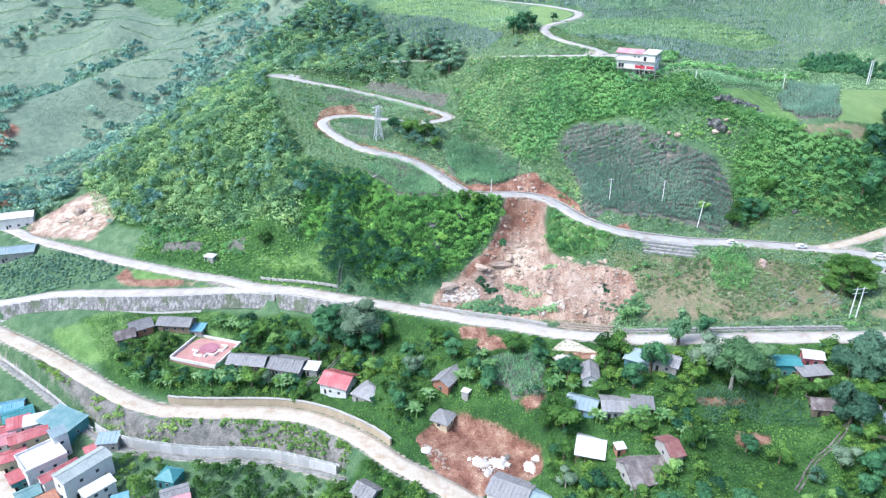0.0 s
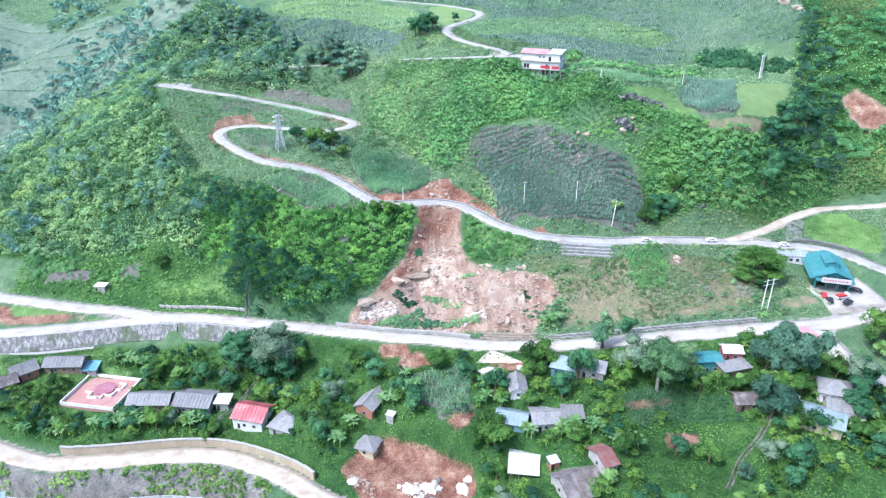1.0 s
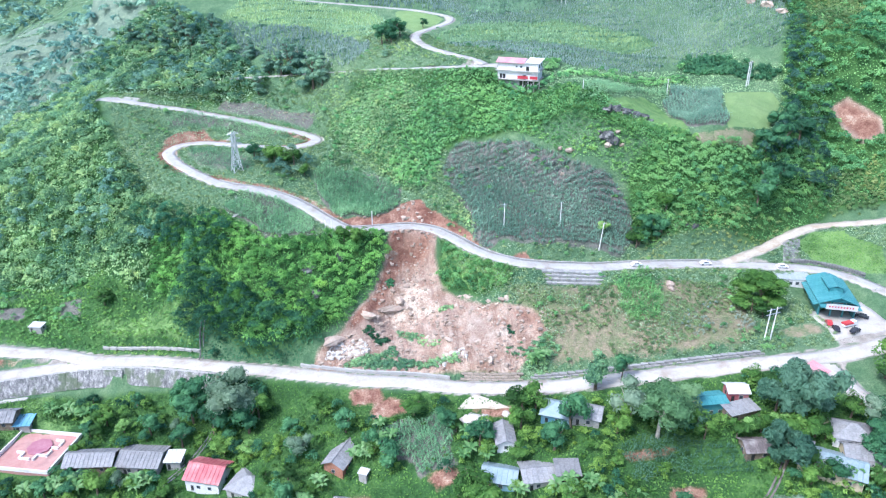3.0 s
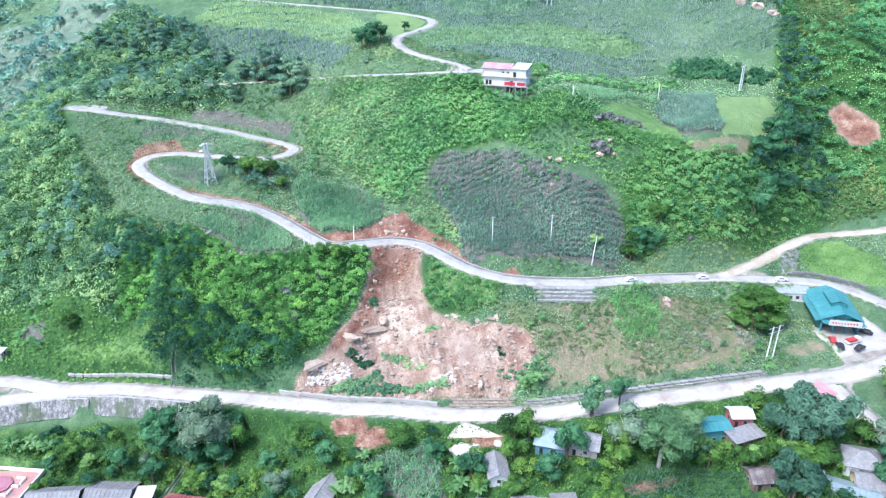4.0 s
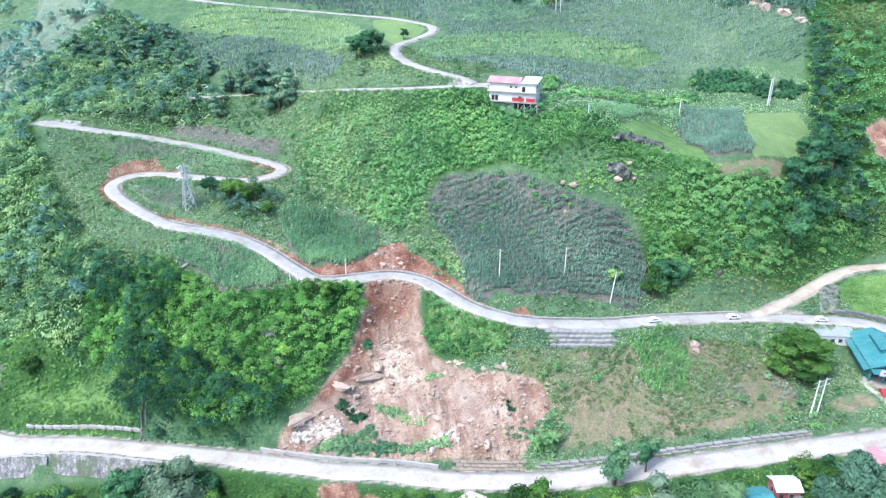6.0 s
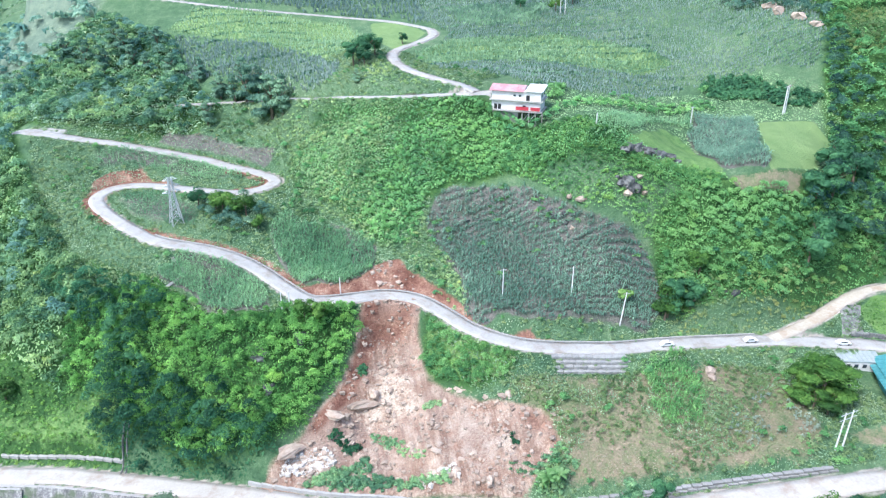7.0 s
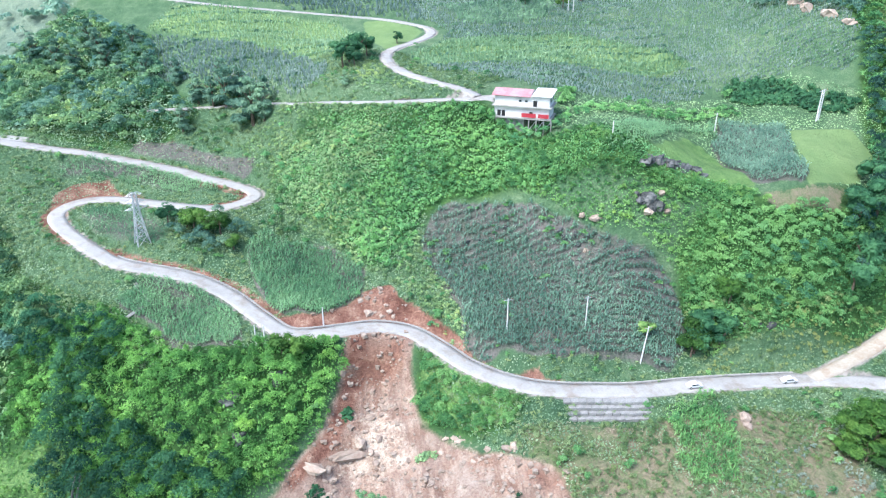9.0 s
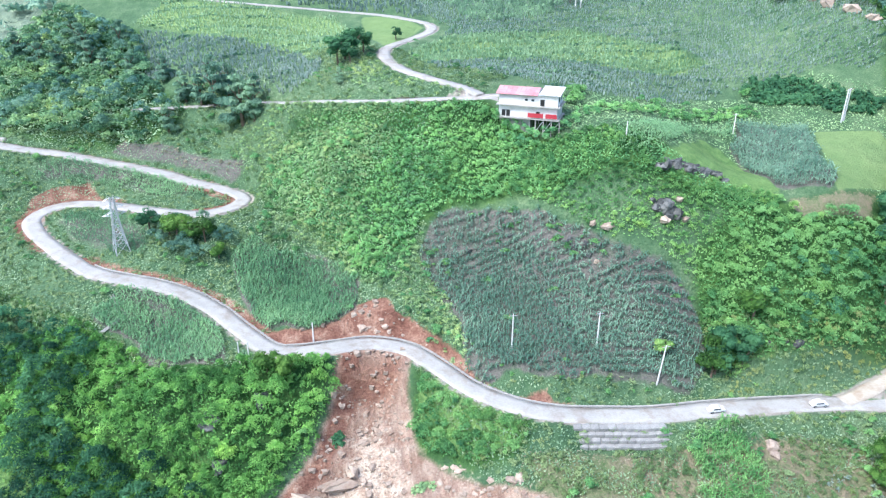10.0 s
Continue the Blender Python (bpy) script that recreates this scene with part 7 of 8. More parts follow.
car(125.8, 155.2, 11.42, 8, M_CAR, "white truck with a red bed parked in the yard", 5.4, "vehicles", "truck", True)
car(125.4, 152.6, 11.42, 20, M_CARDARK, "dark car parked in the yard")
car(131.8, 158.2, 11.42, 130, M_CARDARK, "black car parked by the hall")
car(121.4, 154.2, 11.42, 68, M_CARDARK, "dark car parked along the hall wall")
car(121.6, 157.0, 11.42, 68, M_CARRED, "red car parked along the hall wall", 3.8)


# ---- the red court ----
def court():
    ob = thing("memorial_court", -70.2, 176.7, -14.2, -18, "walled court paved in faded red with white planters", "court")
    w, d = 15.5, 13.5
    part("paving", boxed((-w / 2, w / 2, -d / 2, d / 2, -1.5, 0.25)), M_PLAZA, ob)
    for a in ((-w / 2, w / 2, d / 2 - 0.3, d / 2), (-w / 2, -w / 2 + 0.3, -d / 2, d / 2 - 0.3), (-w / 2, w / 2, -d / 2, -d / 2 + 0.3), (w / 2 - 0.3, w / 2, -d / 2 + 0.3, d / 2 - 0.3)):
        part("parapet", boxed((*a, 0.25, 1.15)), M_WHITE, ob)
    bm = bmesh.new()
    ring = [(2.9 * math.cos(k * math.pi / 4 + 0.39), 2.9 * math.sin(k * math.pi / 4 + 0.39) + 1.6, 0.25) for k in range(8)]
    prism(bm, ring, (0, 0, 0.35))
    part("platform", bm, M_DEEPRED, ob, "dark red raised platform")
    for u, v, a, b in ((-3.2, -0.8, 2.0, 0.4), (-2.3, -1.9, 0.4, 1.9), (-0.9, -2.8, 2.6, 0.4), (1.3, -2.0, 0.4, 1.9), (2.6, -1.2, 2.4, 0.4), (3.7, -0.2, 0.4, 1.8), (3.9, 1.6, 1.6, 0.4), (4.6, 3.2, 0.4, 1.8), (3.6, 4.2, 2.0, 0.4)):
        part("planter", boxed((u - a / 2, u + a / 2, v - b / 2, v + b / 2, 0.25, 0.8)), M_WHITE, ob, "white planter wall")


court()


# ---- walls along the roads, stone by stone ----
def offset_line(track, a, b, shift):
    q = track[a:b]
    ahead = np.gradient(q[:, :2], axis=0)
    ahead /= np.linalg.norm(ahead, axis=1)[:, None]
    return np.c_[q[:, :2] + np.c_[-ahead[:, 1], ahead[:, 0]] * shift, q[:, 2]]


def along(track, x0, x1):
    i = np.flatnonzero((track[:, 0] >= x0) & (track[:, 0] <= x1))
    return i.min(), i.max() + 1


def block_mesh(name, w, d, h, material, seed=0, rough=0.06):
    bm = bmesh.new()
    vs = box(bm, -w / 2, w / 2, -d / 2, d / 2, 0, h)
    r = random.Random(seed)
    for v in vs:
        v.co += Vector((r.uniform(-rough, rough) * w, r.uniform(-rough, rough) * d, r.uniform(-rough, rough) * h))
    bmesh.ops.bevel(bm, geom=list(bm.edges), offset=min(w, d, h) * (0.1 if rough else 0.04), segments=1, affect="EDGES")
    me = bpy.data.meshes.new(name)
    bm.to_mesh(me)
    bm.free()
    me.materials.append(material)
    return me


def stone_wall(name, line, courses, w, d, h, material, label, piece="stone", batter=0.12, lift=0.0, neat=False, lean=0.0, on_land=False):
    """A wall of separate stones laid in courses along a line."""
    ob = tagged(new(name), label, "wall", kind="structure")
    meshes = [block_mesh(piece, w * (0.985 if neat else f), d, h, material, k, 0.0 if neat else 0.06) for k, f in enumerate((0.94, 0.98, 0.9))]
    wild = 0.12 if neat else 1.0
    s = np.r_[0, np.cumsum(np.hypot(*np.diff(line[:, :2], axis=0).T))]
    rng = np.random.default_rng(len(line))
    for c in range(courses):
        for u in np.arange(w * (0.5 if c % 2 else 0.0) + w / 2, s[-1] - w / 2, w):
            p = [np.interp(u, s, line[:, k]) for k in range(3)]
            if on_land:
                p[2] = foot(p[0], p[1])
            e = [np.interp(min(u + 0.3, s[-1]), s, line[:, k]) - np.interp(u - 0.3, s, line[:, k]) for k in range(2)]
            yaw = math.degrees(math.atan2(e[1], e[0]))
            st = new(piece, meshes[int(rng.integers(3))])
            st.parent = ob
            n = (-math.sin(radians(yaw)), math.cos(radians(yaw)))
            back = c * batter + rng.uniform(-0.05, 0.05) * wild
            st.matrix_basis = pose(p[0] + n[0] * back, p[1] + n[1] * back, p[2] + lift + c * h * 0.99, lean + wild * rng.uniform(-2, 2), wild * rng.uniform(-2, 2), yaw + wild * rng.uniform(-2.5, 2.5))
    return ob


a, b = along(TRACKS[4], -9, 29)
stone_wall("roadside_parapet", offset_line(TRACKS[4], a, b, 3.1), 1, 3.0, 0.5, 0.9, M_CONC, "low pale concrete wall along the main road", "wall_panel", lift=-0.15, neat=True)
a, b = along(TRACKS[4], 29, 45)
stone_wall("tan_terrace_wall", offset_line(TRACKS[4], a, b, 3.2), 3, 1.5, 0.8, 0.4, M_EARTHSTONE, "three stepped courses of tan rough stone", "stone", 0.6, lift=-0.2)
a, b = along(TRACKS[4], 45, 101)
stone_wall("gabion_wall", offset_line(TRACKS[4], a, b, 3.5), 2, 1.9, 0.8, 0.5, M_GABION, "stepped grey gabion wall along the main road", "gabion", 0.35, lift=-0.2)
a, b = along(TRACKS[4], -62, -34)
stone_wall("roadside_kerb", offset_line(TRACKS[4], a, b, 4.5), 1, 2.2, 0.7, 0.8, M_CONC, "pale concrete channel edge above the road", "concrete_block", lift=0.15, on_land=True)
stone_wall("lawn_wall", offset_line(TRACKS[0], 4, 20, -3.4), 3, 1.4, 0.6, 0.45, M_STONE, "low grey stone wall below the lawn", "stone", lift=-0.1, on_land=True)
a, b = along(TRACKS[0], 56.5, 74)
stone_wall("terrace_gabions", offset_line(TRACKS[0], a, b, 5.0), 4, 1.5, 1.3, 0.72, M_GABION, "four stepped courses of grey gabions under the road", "gabion", -0.72, lift=-2.9)
a, b = along(TRACKS[7], -77, -14)
stone_wall("retaining_wall", offset_line(TRACKS[7], a, b, 3.4), 1, 1.9, 0.5, 2.3, M_TAN, "tan concrete retaining wall above the dusty road", "wall_panel", lift=-0.2, neat=True)
stone_wall("wall_coping", offset_line(TRACKS[7], a, b, 3.4), 1, 3.8, 0.75, 0.22, M_CONC, "pale concrete coping on the retaining wall", "coping_stone", lift=2.08, neat=True)
a, b = along(TRACKS[8], -96, -25)
stone_wall("white_retaining_wall", offset_line(TRACKS[8], a, b, 1.3), 1, 1.6, 0.4, 2.7, M_WALL, "white panelled retaining wall above the lane", "wall_panel", lift=-0.1, neat=True)
stone_wall("white_railing", offset_line(TRACKS[8], a, b, 1.3), 1, 0.9, 0.16, 0.7, M_WALL, "white low railing along the top of the wall", "rail_post", lift=2.6)
a, b = along(TRACKS[8], -148, -96)
stone_wall("white_lane_kerb", offset_line(TRACKS[8], a, b, 1.1), 1, 1.6, 0.4, 0.9, M_WALL, "white kerb wall along the upper lane", "wall_panel", lift=-0.1, neat=True)
a, b = along(TRACKS[5], -149, -50.5)
stone_wall("masonry_wall_west", offset_line(TRACKS[5], a, b, -5.1), 1, 3.0, 0.5, 4.6, M_MASON, "sloping grey masonry wall below the west road", "masonry_panel", lift=-4.0, neat=True, lean=-27)
stone_wall("masonry_footing_west", offset_line(TRACKS[5], a, b - 24, -6.7), 1, 3.0, 1.3, 0.35, M_CONC, "pale concrete ledge along the foot of the wall", "footing_slab", lift=0.05, neat=True, on_land=True)
stone_wall("masonry_coping_west", offset_line(TRACKS[5], a, b, -2.9), 1, 3.0, 0.6, 0.4, M_CONC, "pale coping along the masonry wall", "coping_stone", lift=-0.15, neat=True)
a, b = along(TRACKS[4], -57, -23)
stone_wall("masonry_wall_main", offset_line(TRACKS[4], a, b, -5.5), 1, 3.0, 0.5, 4.6, M_MASON, "sloping grey masonry wall below the main road", "masonry_panel", lift=-4.0, neat=True, lean=-27)
stone_wall("masonry_coping_main", offset_line(TRACKS[4], a, b, -3.3), 1, 3.0, 0.6, 0.4, M_CONC, "pale coping along the masonry wall", "coping_stone", lift=-0.15, neat=True)
a, b = along(TRACKS[0], -30, 106)
stone_wall("edge_kerb", offset_line(TRACKS[0], a, b, -2.25), 1, 1.0, 0.34, 0.3, M_CONC, "low pale kerb along the hillside road", "kerb_stone", lift=-0.02, neat=True)


# ---- channels down the slope ----
def channel(name, points, wide, material, label):
    p = glide([(px, py, foot(px, py)) for px, py in points], 0.8)
    p[:, 2] = ground(p[:, 0], p[:, 1])
    ob = tagged(new(name), label, "drain", kind="structure")
    for k in (-1, 1):
        bm = bmesh.new()
        line = offset_line(p, 0, len(p), k * wide / 2)
        for q, r in zip(line[:-1], line[1:]):
            beam(bm, (q[0], q[1], q[2] + 0.12), (r[0], r[1], r[2] + 0.12), (0.2, 0.2), 4)
        part("side_wall", bm, material, ob)
    return ob


channel("slope_drain", [(-32, 201), (-32.5, 196), (-32.8, 193)], 0.9, M_STONE, "dark concrete drain down the grassy bank")
channel("village_drain", [(-24, 180), (-30.8, 170.6), (-35.5, 164.3), (-40, 160.2)], 0.9, M_STONE, "stone drain running down past the houses")
channel("garden_drain", [(90, 125), (84, 120), (78.9, 117.1), (73.3, 111.5)], 0.8, M_DARKROOF, "narrow dark ditch edge crossing the gardens")
channel("field_path", [(-23, 231), (-20, 226), (-24, 221)], 0.5, M_CONC, "thin concrete path dividing the plots")


# ---- poles and pylon ----
def pole(x, y, high, label, arms=1, lean=(0, 0), name="utility_pole", thick=0.16):
    z = foot(x, y)
    ob = thing(name, x, y, z, 0, label, "pole", "power poles")
    bm = bmesh.new()
    beam(bm, (0, 0, -0.6), (lean[0], lean[1], high), (thick, thick * 0.65), 8)
    part("shaft", bm, M_WHITE, ob)
    for k in range(arms):
        bm = bmesh.new()
        beam(bm, (lean[0] - 0.8, lean[1], high - 0.35 - k * 0.8), (lean[0] + 0.8, lean[1], high - 0.35 - k * 0.8), (0.06, 0.06))
        arm = part("crossarm", bm, M_STEEL, ob)
        for u in (-0.7, 0.7):
            bm = bmesh.new()
            beam(bm, (lean[0] + u, lean[1], high - 0.32 - k * 0.8), (lean[0] + u, lean[1], high - 0.08 - k * 0.8), (0.07, 0.05), 6)
            part("insulator", bm, M_BRICK, arm)
    return ob


pole(51.0, 202.0, 7.2, "slim white concrete pole in the maize field")
pole(66.1, 198.6, 7.0, "slim white concrete pole in the maize field")
pole(75.3, 192.0, 8.0, "leaning white concrete pole beside a small tree", lean=(0.8, 0))
pole(144.0, 240.4, 8.0, "pale twin pole on the terrace", thick=0.22)
pole(144.9, 240.8, 8.0, "pale twin pole on the terrace", thick=0.2)
pole(116.8, 242.5, 5.0, "short pale pole on the terrace")
pole(78.8, 221.4, 3.4, "short grey post on the terrace", arms=0)
pole(108.4, 325.8, 9.0, "pale twin pole in the far fields", thick=0.2)
pole(110.4, 326.2, 9.0, "pale twin pole in the far fields", thick=0.2)
pole(3.9, 209.0, 4.6, "short white post below the road", arms=0)
pole(2.2, 209.4, 4.6, "short white post below the road", arms=0)
pole(15.5, 213.6, 4.2, "short white post beside the road", arms=0)


def frame_pole():
    x, y = 104.6, 156.0
    ob = thing("frame_pole", x, y, foot(x, y), 12, "pale H-frame power pole on the bank", "pole", "power poles")
    for u in (-1.0, 1.0):
        bm = bmesh.new()
        beam(bm, (u, 0, -0.6), (u + 0.2, 0, 8.8), (0.17, 0.12), 8)
        part("shaft", bm, M_WHITE, ob)
    for h in (8.4, 7.2):
        bm = bmesh.new()
        beam(bm, (-2.0, 0, h), (2.4, 0, h), (0.09, 0.09))
        part("crossarm", bm, M_STEEL, ob)


frame_pole()


def pylon():
    x, y = -23.0, 244.6
    ob = thing("lattice_pylon", x, y, foot(x, y) - 0.2, 25, "grey steel lattice power pylon between road bends", "pylon")
    levels = [(0, 1.45), (2.4, 1.15), (4.6, 0.9), (6.6, 0.7), (8.4, 0.55), (9.8, 0.5), (11.2, 0.45), (12.4, 0.4)]
    corner = [(-1, -1), (1, -1), (1, 1), (-1, 1)]
    for cx, cy in corner:
        bm = bmesh.new()
        rings = [[bm.verts.new((cx * r + u * 0.085, cy * r + v * 0.085, z)) for u, v in corner] for z, r in levels]
        for low, high in zip(rings, rings[1:]):
            for k in range(4):
                bm.faces.new((low[k], low[(k + 1) % 4], high[(k + 1) % 4], high[k]))
        bm.faces.new(rings[0][::-1])
        bm.faces.new(rings[-1])
        part("leg", bm, M_STEEL, ob)
    for k in range(4):
        (ax, ay), (bx, by) = corner[k], corner[(k + 1) % 4]
        for (z0, r0), (z1, r1) in zip(levels, levels[1:]):
            for p0, p1 in (((ax * r0, ay * r0, z0), (bx * r1, by * r1, z1)), ((bx * r0, by * r0, z0), (ax * r1, ay * r1, z1)), ((ax * r1, ay * r1, z1), (bx * r1, by * r1, z1))):
                bm = bmesh.new()
                beam(bm, p0, p1, (0.05, 0.05))
                part("brace", bm, M_STEEL, ob)
    for z, reach in ((8.6, 2.4), (10.2, 2.1), (11.8, 1.8)):
        for sgn in (-1, 1):
            bm = bmesh.new()
            tip = (sgn * reach, 0, z + 0.1)
            for cy in (-0.5, 0.5):
                beam(bm, (sgn * 0.5, cy, z), tip, (0.06, 0.05))
                beam(bm, (sgn * 0.45, cy, z + 0.8), tip, (0.05, 0.05))
            part("crossarm", bm, M_STEEL, ob)


pylon()


# ---- rocks ----
def rock_mesh(seed, material, flat=0.7):
    rng = np.random.default_rng(seed)
    v, f = block(2)
    v /= np.linalg.norm(v, axis=1)[:, None] ** 0.62
    key = np.round(v, 3)
    shift = {}
    out = []
    for p, k in zip(v, map(tuple, key)):
        if k not in shift:
            shift[k] = rng.normal(0, 0.23, 3)
        out.append((p + shift[k]) * (1, 0.8, flat))
    return quads_mesh("boulder", np.array(out), f, [material], flat=True)


ROCKS = [rock_mesh(s, M_ROCK) for s in range(4)]
DARK_ROCKS = [rock_mesh(s + 10, M_DARKROCK, 1.0) for s in range(3)]


def boulder(x, y, r, turn=0, dark=False, stretch=(1, 1, 1), k=0, label="pale limestone boulder fallen on the slide"):
    ob = new("boulder", (DARK_ROCKS if dark else ROCKS)[k % (3 if dark else 4)])
    ob.matrix_basis = pose(x, y, foot(x, y) + r * 0.12 * stretch[2], 14 * math.sin(turn), 14 * math.cos(turn * 1.7), turn) @ Matrix.Diagonal((r * stretch[0], r * stretch[1], r * stretch[2], 1))
    return tagged(ob, label, "boulder", "boulders")


boulder(11.1, 188.7, 1.7, -40, stretch=(1.35, 0.75, 0.8), label="large white limestone boulder tipped on its side")
boulder(18.2, 191.6, 2.3, 12, stretch=(1.35, 0.75, 0.6), k=1, label="broad pale limestone slab on the slide")
boulder(20.2, 192.6, 1.5, 70, stretch=(1.0, 0.8, 1.0), k=3, label="angular pale limestone block against the slab")
boulder(38.7, 166.6, 1.2, 70, k=2, stretch=(1.1, 0.8, 0.9), label="white limestone block above the road")
boulder(2.6, 185.0, 3.3, 34, stretch=(1.2, 0.5, 0.34), k=3, label="long tan rock ledge at the edge of the slide")
# fallen rocks lie in bands and clusters
CLUSTERS = [(23.8, 193.0, 2.6, 12, 0.9), (22.5, 189.5, 2.5, 9, 0.6), (34.5, 187.2, 1.8, 5, 0.8), (45.0, 178.8, 1.8, 7, 0.9), (43.6, 175.8, 1.5, 4, 0.7), (40.0, 181.8, 2.4, 7, 0.6), (31.4, 182.3, 2.2, 6, 0.8), (31.3, 175.4, 1.8, 7, 0.9),
            (28.5, 170.9, 1.8, 6, 0.9), (32.0, 169.9, 1.5, 6, 0.9), (5.0, 181.3, 3.2, 16, 0.6), (9.0, 182.2, 2.4, 12, 0.7), (13.8, 186.0, 1.8, 8, 0.7), (14.6, 188.0, 1.6, 6, 0.6), (24.5, 199.5, 3.0, 9, 0.7), (27.5, 204.5, 2.5, 7, 0.7),
            (19.5, 203.5, 2.0, 7, 0.6), (49.5, 170.5, 2.4, 7, 0.6), (42.0, 171.5, 2.6, 7, 0.6), (36.5, 172.0, 2.8, 7, 0.7), (27.0, 179.5, 2.6, 8, 0.7), (20.5, 179.0, 2.2, 8, 0.6), (38.0, 186.0, 1.2, 4, 0.7), (52.0, 173.0, 1.4, 4, 0.5), (22.0, 175.2, 2.0, 5, 0.6)]
_r = np.random.default_rng(77)
for cx, cy, reach, many, most in CLUSTERS:
    for i in range(many):
        bx, by = _r.normal(cx, reach * 0.55), _r.normal(cy, reach * 0.5)
        boulder(float(bx), float(by), float(0.2 + most * 1.0 * _r.random() ** 2.2), float(_r.uniform(0, 360)), k=int(_r.integers(4)), stretch=(1.15, 0.85, float(_r.uniform(0.6, 0.95))))
_r = np.random.default_rng(78)
for (cx, cy), (ex, ey), many, most in (((84.4, 216.8), (91.0, 217.3), 13, 1.15), ((91.0, 217.3), (98.2, 216.0), 11, 0.95), ((81.6, 213.2), (86.4, 211.2), 9, 1.2), ((66, 216), (72, 212.5), 5, 0.7), ((58.5, 207), (62, 203), 5, 0.6), ((97, 193.4), (104, 192.6), 4, 0.7), ((-4.1, 201.0), (-1.5, 199.0), 3, 0.9), ((-0.4, 194.6), (-1.9, 193.9), 3, 1.0), ((6.3, 203.5), (5.6, 201.5), 3, 0.9), ((44, 224), (60, 221), 6, 0.5)):
    for k in range(many):
        u = (k + 0.5) / many
        boulder(float(cx + (ex - cx) * u + _r.normal(0, 0.4)), float(cy + (ey - cy) * u + _r.normal(0, 0.35)), float(most * _r.uniform(0.6, 1.2)), float(_r.uniform(0, 360)), True, (1.4, 0.85, float(_r.uniform(0.5, 1.0))), k, "dark weathered limestone outcrop among shrubs")
for i, (bx, by, br) in enumerate([(73.4, 214.0, 1.1), (71.1, 215.9, 0.8), (70.6, 211.5, 0.6), (86.9, 212.6, 0.9), (83.4, 210.9, 1.2), (87.5, 210.5, 0.9), (89.6, 177.4, 1.1), (89.2, 176.0, 0.9), (90.2, 178.4, 0.8), (27.7, 215.2, 0.6), (30.0, 214.6, 0.55), (28.8, 216.4, 0.45), (26.4, 216.0, 0.35), (34.5, 212.0, 0.35), (32.5, 213.4, 0.4), (29.4, 215.5, 0.65), (36.6, 210.0, 0.3), (171.4, 292, 2.2), (170.6, 286, 2.0), (172, 278, 2.4), (173.6, 271, 1.6),
                                  (25, 216, 0.9), (-146, 262, 2.2), (-140, 257, 1.8), (-150, 258, 1.6)]):
    boulder(bx, by, br, i * 61, False, (1, 1, 1), i, "pale bare limestone block on the slope")


def rubble(name, seed, material, label, white=False):
    rng = np.random.default_rng(seed)
    v, f = block(1)
    shapes = []
    for s in range(4):
        w = v.copy()
        for corner in np.unique(np.sign(w), axis=0):
            w[(np.sign(w) == corner).all(1)] += rng.normal(0, 0.25, 3)
        shapes.append((w * 0.5, f))
    x, y = fill(rng, SLIDE_AREA, 0.75, 0.5)
    keep = rng.random(len(x)) < 0.35 + 0.4 * ripple(x, y, 5) + 0.3 * np.maximum.reduce([depth_in(x, y, f, 3) for f in LIME]) + 0.5 * depth_in(x, y, [(-4, 181), (8, 188), (14, 180), (8, 176)], 3)
    x, y = x[keep], y[keep]
    xs, ys = fill(rng, [(12, 215.5), (27, 223), (40, 211), (33, 212), (24, 214.4)], 0.9, 0.5)
    k2 = rng.random(len(xs)) < 0.4
    x, y = np.r_[x, xs[k2]], np.r_[y, ys[k2]]
    xs, ys = fill(rng, [(-6, 137), (-3, 132), (2, 128), (0, 134)], 0.7, 0.5)
    x, y = np.r_[x, xs], np.r_[y, ys]
    if white:
        x, y = fill(rng, [(-1, 181.5), (3, 185), (9, 184.6), (11, 182), (6, 179.6)], 0.4, 0.5)
        xs, ys = fill(rng, [(6, 131.5), (14, 132), (16, 128.5), (9, 126)], 0.6, 0.5)
        x, y = np.r_[x, xs], np.r_[y, ys]
        xs, ys = fill(rng, [(25.5, 172), (33, 171.6), (34, 169), (26, 169.8)], 0.5, 0.5)
        x, y = np.r_[x, xs], np.r_[y, ys]
    n = len(x)
    return strewn(name, shapes, rng.integers(0, 4, n), np.c_[x, y, ground(x, y) + 0.05], rng.uniform(0, 6.28, n), 0.16 + 0.75 * rng.random(n) ** 3.5, rng.uniform(0.5, 0.9, n), material, label, "stones")


rubble("rubble", 91, M_ROCK, "tan broken stones over the landslide")
rubble("white_rubble", 92, M_LIMESTONE, "white broken limestone at the foot of the slide", True)


def heap(name, x, y, r, high, material, label):
    """A loose mound."""
    v, f = block(5)
    v = v / np.linalg.norm(v, axis=1)[:, None]
    w = 1 + 0.3 * ripple(v[:, 0] * 3 + x, v[:, 1] * 3 + v[:, 2] * 2 + y, 0.9) + 0.12 * ripple(v[:, 0] * 7 + x, v[:, 1] * 7 + y, 0.8)
    me = quads_mesh(name, v * w[:, None] * (r, r * 0.75, high), f, [material])
    ob = new(name, me)
    ob.matrix_basis = pose(x, y, foot(x, y) - high * 0.15, 0, 0, x * 40)
    return tagged(ob, label, "mound", "stone mounds")


